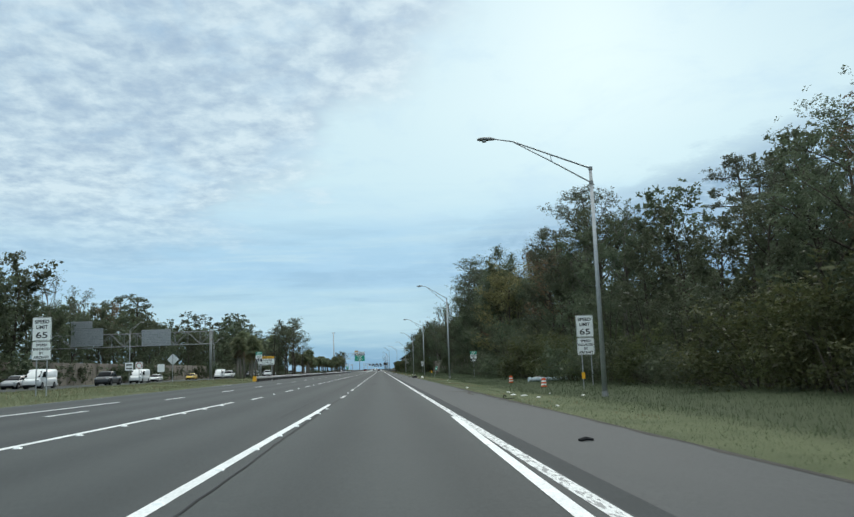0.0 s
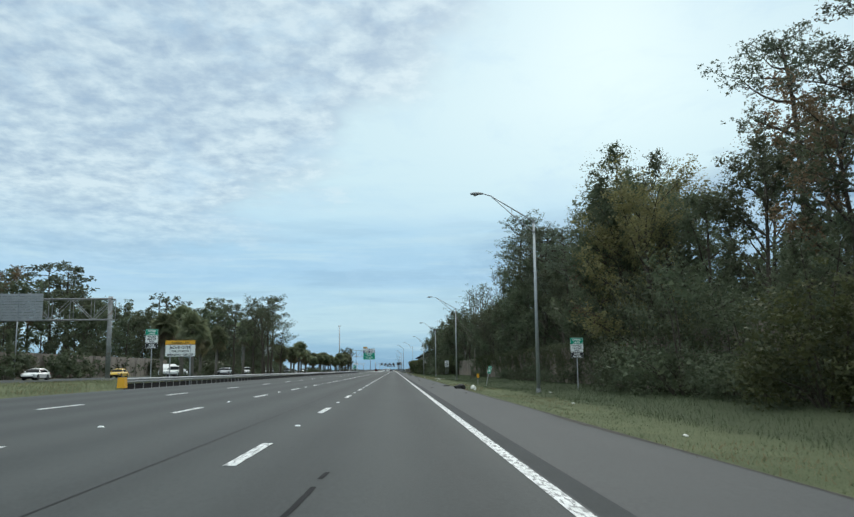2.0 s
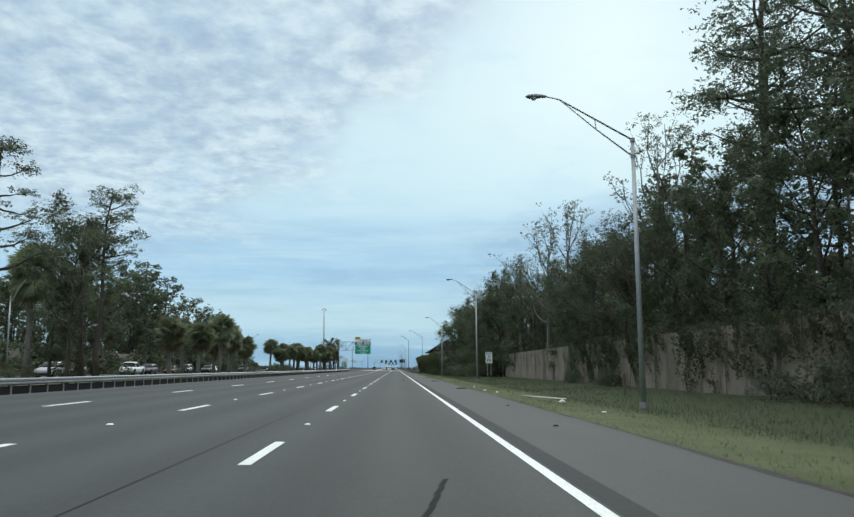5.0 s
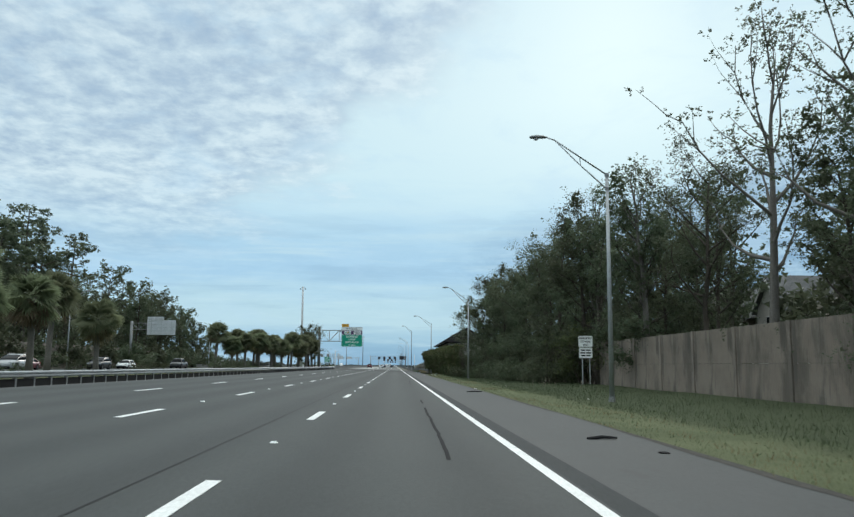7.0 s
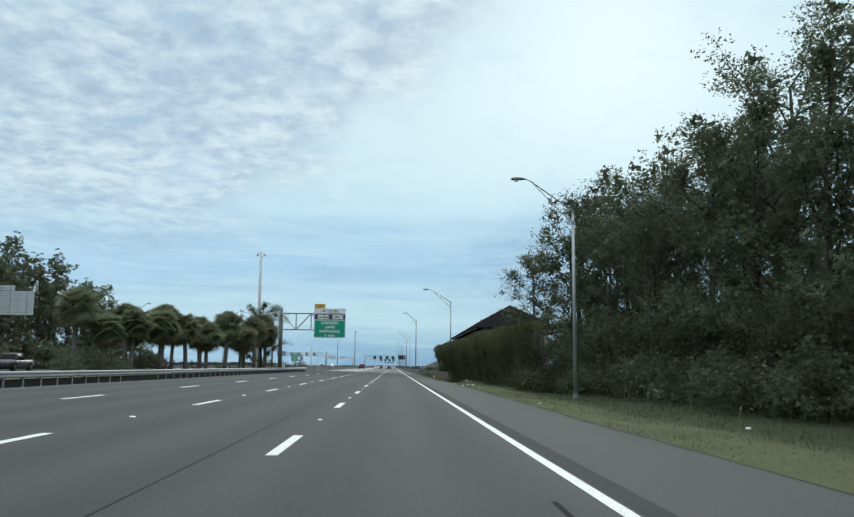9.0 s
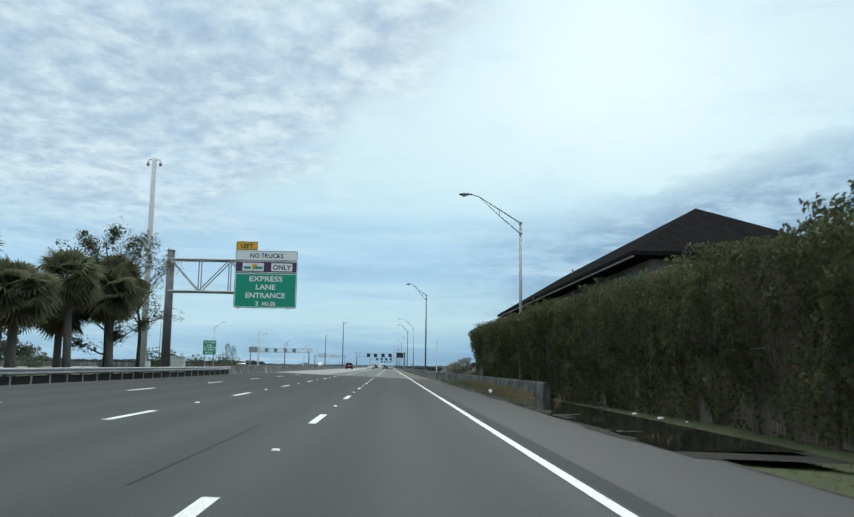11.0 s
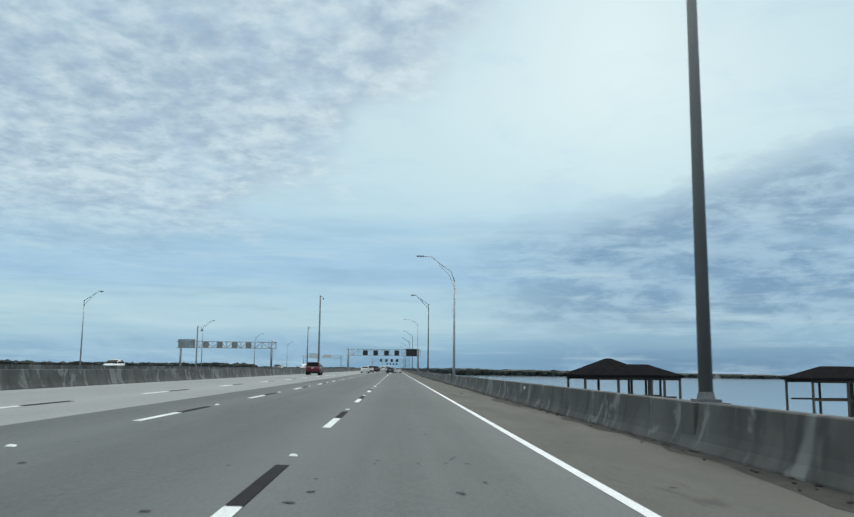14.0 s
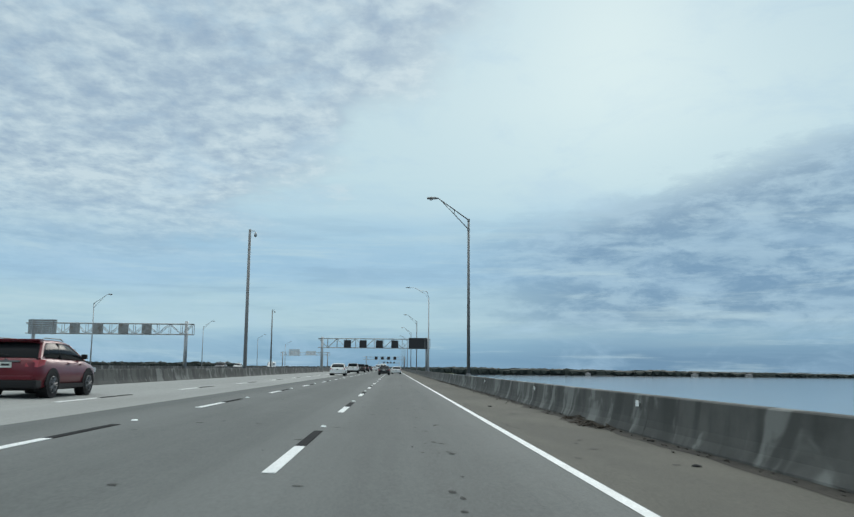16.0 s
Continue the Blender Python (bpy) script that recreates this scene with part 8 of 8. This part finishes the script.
def wheel(parent, x, y, r, w, spokes=5, near=True):
    s = 1 if x > 0 else -1
    t = part("tyre", Build().tube([(x - s * w, y, r), (x - s * (w - 0.03), y, r), (x - s * 0.03, y, r), (x, y, r)], [r * 0.93, r, r, r * 0.93], 24), M_TYRE, parent, smooth=False)
    part("rim", Build().disc((x + s * 0.004, y, r), r * 0.66, "x", 24), M_PLASTIC, t)
    b = Build()
    for k in range(spokes):
        for da in (-0.13, 0.13):
            a = 2 * math.pi * k / spokes + da
            b.bar((x + s * 0.012, y + 0.05 * math.cos(a), r + 0.05 * math.sin(a)), (x + s * 0.012, y + r * 0.63 * math.cos(a + da * 0.6), r + r * 0.63 * math.sin(a + da * 0.6)), 0.02, 5)
    b.tube([(x + s * 0.002, y, r), (x + s * 0.03, y, r)], [0.06, 0.05], 10)
    for k in range(20 if near else 0):
        a0, a1 = 2 * math.pi * k / 20, 2 * math.pi * (k + 1) / 20
        b.bar((x + s * 0.01, y + r * 0.65 * math.cos(a0), r + r * 0.65 * math.sin(a0)), (x + s * 0.01, y + r * 0.65 * math.cos(a1), r + r * 0.65 * math.sin(a1)), 0.014, 4)
    part("spokes", b, M_RIM, t)


CAR = {
    # length, width, height, belt, nose belt, wheel radius, axles, cabin: (rear foot, rear roof, front roof, front foot)
    "suv": (4.6, 1.85, 1.68, 1.09, 0.98, 0.36, (-1.36, 1.34), (-2.18, -1.68, 0.12, 1.22)),
    "sedan": (4.75, 1.80, 1.45, 0.92, 0.84, 0.33, (-1.38, 1.38), (-1.92, -0.98, 0.42, 1.20)),
    "pickup": (5.6, 1.98, 1.86, 1.12, 1.10, 0.40, (-1.75, 1.80), (-0.55, -0.35, 1.10, 1.75)),
    "van": (5.6, 1.98, 2.25, 1.25, 1.15, 0.36, (-1.60, 1.75), (-2.70, -2.62, 1.25, 2.15)),
}


def vehicle(kind, paint, name, label, at, turn=0.0, group="", detail=True):
    """A car facing +y: body, glass cabin with painted roof and pillars, wheels, lamps, trim."""
    L, W, H, belt, nose, wr, axles, cab = CAR[kind]
    t = thing(name, label, {"suv": "car", "sedan": "car", "pickup": "pickup truck", "van": "van"}[kind], at, turn, group)
    hw, e = W / 2, L / 2
    deck = belt + (0.03 if kind in ("sedan", "pickup") else 0.04)
    st = [(-e, hw * 0.80, 0.42, belt - 0.10, belt - 0.06), (-e + 0.10, hw * 0.93, 0.30, belt - 0.03, deck - 0.02), (-e + 0.45, hw * 0.985, 0.26, belt, deck), (axles[0], hw, 0.25, belt, deck + 0.01), (-0.4, hw * 0.985, 0.24, belt - 0.02, deck), (0.5, hw * 0.985, 0.24, belt - 0.04, deck - 0.02),
          (cab[3] - 0.2, hw, 0.25, belt - 0.05, belt + 0.02), (axles[1] + 0.1, hw * 0.99, 0.26, nose - 0.03, nose + 0.06), (e - 0.35, hw * 0.95, 0.28, nose - 0.12, nose - 0.02), (e - 0.06, hw * 0.84, 0.34, nose - 0.25, nose - 0.18), (e, hw * 0.74, 0.42, nose - 0.34, nose - 0.30)]
    part("body", loft_body(st), paint, t, smooth=True)
    # cabin glass
    a, b_, c, d = cab
    gl = Build()
    z0, z1 = belt - 0.03, H - 0.05
    w0, w1 = hw * 0.91, hw * 0.77
    ring = lambda y, w, z: [(w, y, z), (-w, y, z)]
    if kind == "van":
        part("cargo_body", loft_body([(-e + 0.03, hw * 0.90, 0.5, H - 0.25, H - 0.03), (-e + 0.2, hw * 0.95, 0.4, H - 0.16, H), (0.3, hw * 0.97, 0.4, H - 0.16, H), (1.2, hw * 0.93, 0.5, H - 0.22, H - 0.05), (1.75, hw * 0.9, 0.6, 1.62, 1.72), (2.2, hw * 0.88, 0.6, 1.2, 1.26)]), paint, t, smooth=True)
        part("windscreen", Build().quad((-hw * 0.80, 1.42, 2.0), (hw * 0.80, 1.42, 2.0), (hw * 0.86, 2.16, 1.30), (-hw * 0.86, 2.16, 1.30)), M_GLASS, t)
        for s in (-1, 1):
            part("side_window", Build().quad((s * (hw * 0.985), 0.5, 1.3), (s * (hw * 0.975), 1.75, 1.3), (s * hw * 0.955, 1.3, 1.9), (s * hw * 0.955, 0.55, 1.95)), M_GLASS, t)
            part("rear_window", Build().box(s * 0.12 if s > 0 else -0.75, 0.75 if s > 0 else -0.12, -e - 0.01, -e + 0.04, 1.35, 1.95), M_GLASS, t)
    else:
        def sec(y, zt, k=1.0, grow=0.0):
            zt = max(zt, z0 + 0.02)
            f = (zt - z0) / (z1 - z0)
            wt = w0 + (w1 - w0) * f
            return [(w0 * k + grow, y, z0), ((w0 + wt) / 2 + 0.03 * f + grow, y, z0 + (zt - z0) * 0.5), (wt + grow, y, zt - 0.06 * f), (wt * 0.86, y, zt + grow), (wt * 0.4, y, zt + 0.02 * f + grow),
                    (-wt * 0.4, y, zt + 0.02 * f + grow), (-wt * 0.86, y, zt + grow), (-wt - grow, y, zt - 0.06 * f), (-(w0 + wt) / 2 - 0.03 * f - grow, y, z0 + (zt - z0) * 0.5), (-w0 * k - grow, y, z0)]
        hh = z1 - z0
        m1, m2 = b_ + (c - b_) * 0.33, b_ + (c - b_) * 0.7
        prof = [(a, z0), (a + (b_ - a) * 0.5, z0 + hh * 0.52), (b_, z0 + hh * 0.93), (m1, z1), (m2, z1), (c, z1 - 0.05), (c + (d - c) * 0.35, z0 + hh * 0.68), (c + (d - c) * 0.7, z0 + hh * 0.32), (d, z0)]
        part("glass", Build().loft([sec(y, zt) for y, zt in prof]), M_GLASS, t, "dark window glass", smooth=True)
        rb_ = []
        for y, zt in ((b_ - 0.10, z0 + hh * 0.90), (b_, z0 + hh * 0.945), (m1, z1), (m2, z1), (c, z1 - 0.05), (c + 0.08, z1 - 0.10)):
            q = sec(y, zt, 1.0, 0.012)[2:8]
            rb_.append([(x * 1.0, yy, zz) for x, yy, zz in q] + [(x * 0.96, yy, zz - 0.05) for x, yy, zz in reversed(q)])
        part("roof", Build().loft(rb_), paint, t, smooth=True)
        for s in (-1, 1):
            part("pillar", Build().bar((s * (w0 + 0.0), a + 0.05, z0), (s * (w1 - 0.02), b_, z1 - 0.10), 0.065, 6), paint, t)
            part("pillar", Build().bar((s * (w0 + 0.0), d - 0.03, z0), (s * (w1 + 0.0), c + 0.04, z1 - 0.13), 0.032, 6), paint, t)
            ym = (b_ + c) / 2 + 0.1
            part("pillar", Build().bar((s * (w0 + 0.005), ym, z0), (s * (w1 + 0.008), ym - 0.05, z1 - 0.08), 0.035, 6), M_PLASTIC, t)
            if kind == "suv":
                yq = b_ + 0.42
                part("pillar", Build().loft([[(s * (w0 + 0.012), a + 0.06, z0), (s * (w0 + 0.012), a + 0.38, z0), (s * (w1 + 0.014), yq - 0.25, z1 - 0.08), (s * (w1 + 0.014), b_, z1 - 0.10)], [(s * (w0 - 0.05), a + 0.06, z0), (s * (w0 - 0.05), a + 0.38, z0), (s * (w1 - 0.05), yq - 0.25, z1 - 0.08), (s * (w1 - 0.05), b_, z1 - 0.10)]]), paint, t)
                part("roof_rail", Build().tube([(s * (w1 - 0.06), b_ + 0.12, H - 0.05), (s * (w1 - 0.06), b_ + 0.25, H + 0.01), (s * (w1 - 0.06), c - 0.45, H + 0.01), (s * (w1 - 0.06), c - 0.3, H - 0.05)], [0.018] * 4, 6), M_GALV_OLD, t)
            part("wing_mirror", Build().box(s * (hw + 0.02) - 0.09, s * (hw + 0.02) + 0.09, d - 0.42, d - 0.30, belt + 0.02, belt + 0.17), M_PLASTIC if kind == "suv" else paint, t, bevel=0.045)
            part("door_handle", Build().box(s * hw * 0.99 - 0.02, s * hw * 0.99 + 0.02, -0.32, -0.12, belt - 0.14, belt - 0.11).box(s * hw * 0.99 - 0.02, s * hw * 0.99 + 0.02, 0.62, 0.80, belt - 0.16, belt - 0.13), paint, t)
    if kind == "pickup":
        part("bed_side", Build().box(-hw * 0.93, -hw * 0.86, -e + 0.1, -0.5, belt, belt + 0.12).box(hw * 0.86, hw * 0.93, -e + 0.1, -0.5, belt, belt + 0.12).box(-hw * 0.9, hw * 0.9, -e + 0.03, -e + 0.1, belt, belt + 0.12), paint, t)
    if kind == "suv":
        part("tail_spoiler", Build().box(-w1, w1, b_ - 0.22, b_ - 0.02, z1 - 0.03, z1 + 0.02), paint, t, bevel=0.01)
        part("wiper", Build().bar((0.0, a + 0.02, z0 + 0.12), (-0.42, a + 0.05, z0 + 0.18), 0.012, 4), M_PLASTIC, t)
    part("rear_bumper", Build().box(-hw * 0.95, hw * 0.95, -e - 0.05, -e + 0.32, 0.27, 0.50 if kind == "suv" else 0.56 if kind != "sedan" else 0.46), M_PLASTIC if kind in ("suv", "pickup") else paint, t, bevel=0.06)
    if kind == "suv":
        part("tailgate_step", Build().box(-hw * 0.80, hw * 0.80, -e - 0.03, -e + 0.2, 0.50, 0.62), paint, t, bevel=0.03)
        part("tailgate_trim", Build().box(-hw * 0.42, hw * 0.42, -e - 0.03, -e + 0.05, belt - 0.10, belt - 0.05), M_RIM, t, bevel=0.008)
    part("front_bumper", Build().box(-hw * 0.80, hw * 0.80, e - 0.3, e + 0.03, 0.28, 0.46), M_PLASTIC, t, bevel=0.04)
    part("underside", Build().box(-hw * 0.78, hw * 0.78, -e + 0.3, e - 0.4, 0.2, 0.34), M_PLASTIC, t)
    for s in (-1, 1):
        part("tail_lamp", Build().loft([[(s * hw * 0.58, -e - 0.022, belt - 0.22), (s * hw * 0.92, -e + 0.05, belt - 0.24), (s * hw * 0.955, -e + 0.07, belt - 0.02), (s * hw * 0.60, -e + 0.005, belt - 0.08)], [(s * hw * 0.58, -e + 0.15, belt - 0.24), (s * hw * 0.985, -e + 0.36, belt - 0.17), (s * hw * 0.995, -e + 0.42, belt - 0.03), (s * hw * 0.60, -e + 0.15, belt - 0.08)]]), M_TAIL, t, "red tail lamp")
        part("head_lamp", Build().box(s * hw * 0.72 - 0.2, s * hw * 0.72 + 0.16, e - 0.28, e - 0.05, nose - 0.28, nose - 0.13), M_LENS, t, bevel=0.03)
        part("sill", Build().box(s * hw * 0.985 - 0.02, s * hw * 0.985 + 0.02, axles[0] + 0.42, axles[1] - 0.42, 0.25, 0.38), M_PLASTIC if kind in ("suv", "pickup") else paint, t)
        for y in axles:
            arch = Build()
            R0, R1 = wr + 0.03, wr + 0.12
            arch.loft([[(s * (hw + 0.012), y + R0 * math.cos(q), wr + R0 * math.sin(q)), (s * (hw + 0.012), y + R1 * math.cos(q), wr + R1 * math.sin(q)), (s * (hw - 0.12), y + R1 * math.cos(q), wr + R1 * math.sin(q)), (s * (hw - 0.12), y + R0 * math.cos(q), wr + R0 * math.sin(q))] for q in [math.pi * k / 10 for k in range(11)]])
            part("wheel_arch", arch, paint if kind == "sedan" else (paint if kind == "van" else M_PLASTIC), t)
            part("wheel_well", Build().tube([(s * (hw - 0.30), y, wr + 0.02), (s * (hw + 0.004), y, wr + 0.02)], [wr + 0.05, wr + 0.05], 20), M_PLASTIC, t)
    for s in (-1, 1):
        for y in axles:
            wheel(t, s * (hw + 0.015), y, wr, 0.22, 5, name == "red_suv")
    pz = belt - (0.25 if kind == "suv" else 0.30) if kind != "van" else 0.75
    pl_ = part("number_plate", Build().box(-0.16, 0.16, -e - 0.025, -e + 0.05, pz, pz + 0.16), M_PLATE, t)
    part("plate_bar", Build().box(-0.12, 0.12, -e - 0.028, -e - 0.024, pz + 0.05, pz + 0.11), M_SIGN_K, pl_)
    part("badge", Build().tube([(0, -e - 0.02, pz + 0.21), (0, -e + 0.03, pz + 0.21)], [0.045, 0.045], 10), M_RIM, t)
    return t


def on_road(x, y):
    return (x, y, road_z(x))


AHEAD, ONCOMING = "traffic on the carriageway", "oncoming traffic"
red = vehicle("suv", P_RED, "red_suv", "dark red compact sport utility car with black lower trim", on_road(-12.15, 543.75), 0, AHEAD)
red.scale = (0.93, 0.93, 0.93)
for kind, paint, nm, lab, x, y in (
        ("sedan", P_WHITE, "white_sedan", "white saloon car on the pale concrete lanes", -8.7, 617.5),
        ("suv", P_WHITE, "white_suv", "small white sport utility car", -8.8, 655),
        ("suv", P_BROWN, "dark_suv", "dark brown sport utility car", -8.7, 684),
        ("suv", P_BLACK, "black_suv", "black sport utility car", -8.8, 712),
        ("sedan", P_GREY, "dark_sedan", "dark grey saloon car", -8.7, 738),
        ("sedan", P_BLACK, "black_sedan", "small black hatchback car with dark windows", -3.6, 648),
        ("sedan", P_WHITE, "white_sedan", "white saloon car near the edge line", -1.6, 676),
        ("van", P_WHITE, "white_van", "white panel van far ahead", -5.2, 765),
        ("suv", P_SILVER, "silver_suv", "silver car far ahead", -5.3, 800),
        ("suv", P_BLACK, "black_suv", "black sport utility car far ahead", -1.8, 830),
        ("sedan", P_WHITE, "white_sedan", "white saloon car far ahead", -8.6, 790),
        ("van", P_WHITE, "white_van", "white box van far ahead", -8.6, 860)):
    vehicle(kind, paint, nm, lab, on_road(x, y), 0, AHEAD)
for kind, paint, nm, lab, x, y in (
        ("van", P_WHITE, "white_van", "white panel van on the opposite carriageway", -41.5, 97),
        ("suv", P_SILVER, "silver_suv", "silver car beside a white van", -46, 101),
        ("pickup", P_GREY, "grey_pickup", "dark grey pickup truck on the opposite carriageway", -38, 110),
        ("sedan", P_WHITE, "white_sedan", "white saloon car on the opposite carriageway", -45.5, 160),
        ("van", P_WHITE, "white_van", "white high-roofed van on the opposite carriageway", -41.5, 136),
        ("van", P_WHITE, "white_van", "plain white work van with blank sides", -42, 205),
        ("pickup", P_WHITE, "white_pickup", "white pickup truck with an open bed", -38, 196),
        ("sedan", P_YELLOW, "yellow_car", "small bright yellow saloon car", -45.5, 190),
        ("sedan", P_WHITE, "white_sedan", "white saloon car in a queue", -45.5, 228),
        ("suv", P_SILVER, "silver_suv", "silver car in a queue", -38, 236),
        ("suv", P_GREY, "grey_suv", "dark grey car in a queue", -42, 252),
        ("pickup", P_WHITE, "white_pickup", "white pickup truck in a queue", -38, 262),
        ("suv", P_GREY, "grey_suv", "grey car in a queue", -41.5, 281),
        ("suv", P_SILVER, "silver_suv", "silver car in a queue", -38, 290),
        ("sedan", P_RED, "red_sedan", "small dark red saloon car", -45.5, 309),
        ("suv", P_BLACK, "black_suv", "black car on the opposite carriageway", -41.5, 322),
        ("sedan", P_WHITE, "white_sedan", "white saloon car passing the cantilever sign", -45.5, 345),
        ("pickup", P_GREY, "grey_pickup", "dark grey pickup truck by the shore", -41.5, 362),
        ("suv", P_WHITE, "white_suv", "white sport utility car by the palms", -38, 385),
        ("sedan", P_RED, "red_sedan", "dark red car nearing the bridge", -42, 418),
        ("suv", P_WHITE, "white_suv", "white car on the opposite bridge", -42, 560),
        ("van", P_WHITE, "white_van", "white van on the opposite bridge", -38, 760),
        ("suv", P_WHITE, "white_suv", "white car on the opposite bridge", -45, 745),
        ("suv", P_GREY, "grey_suv", "grey car on the opposite bridge", -38, 690)):
    vehicle(kind, paint, nm, lab, (x, y, 0.465), 180, ONCOMING)
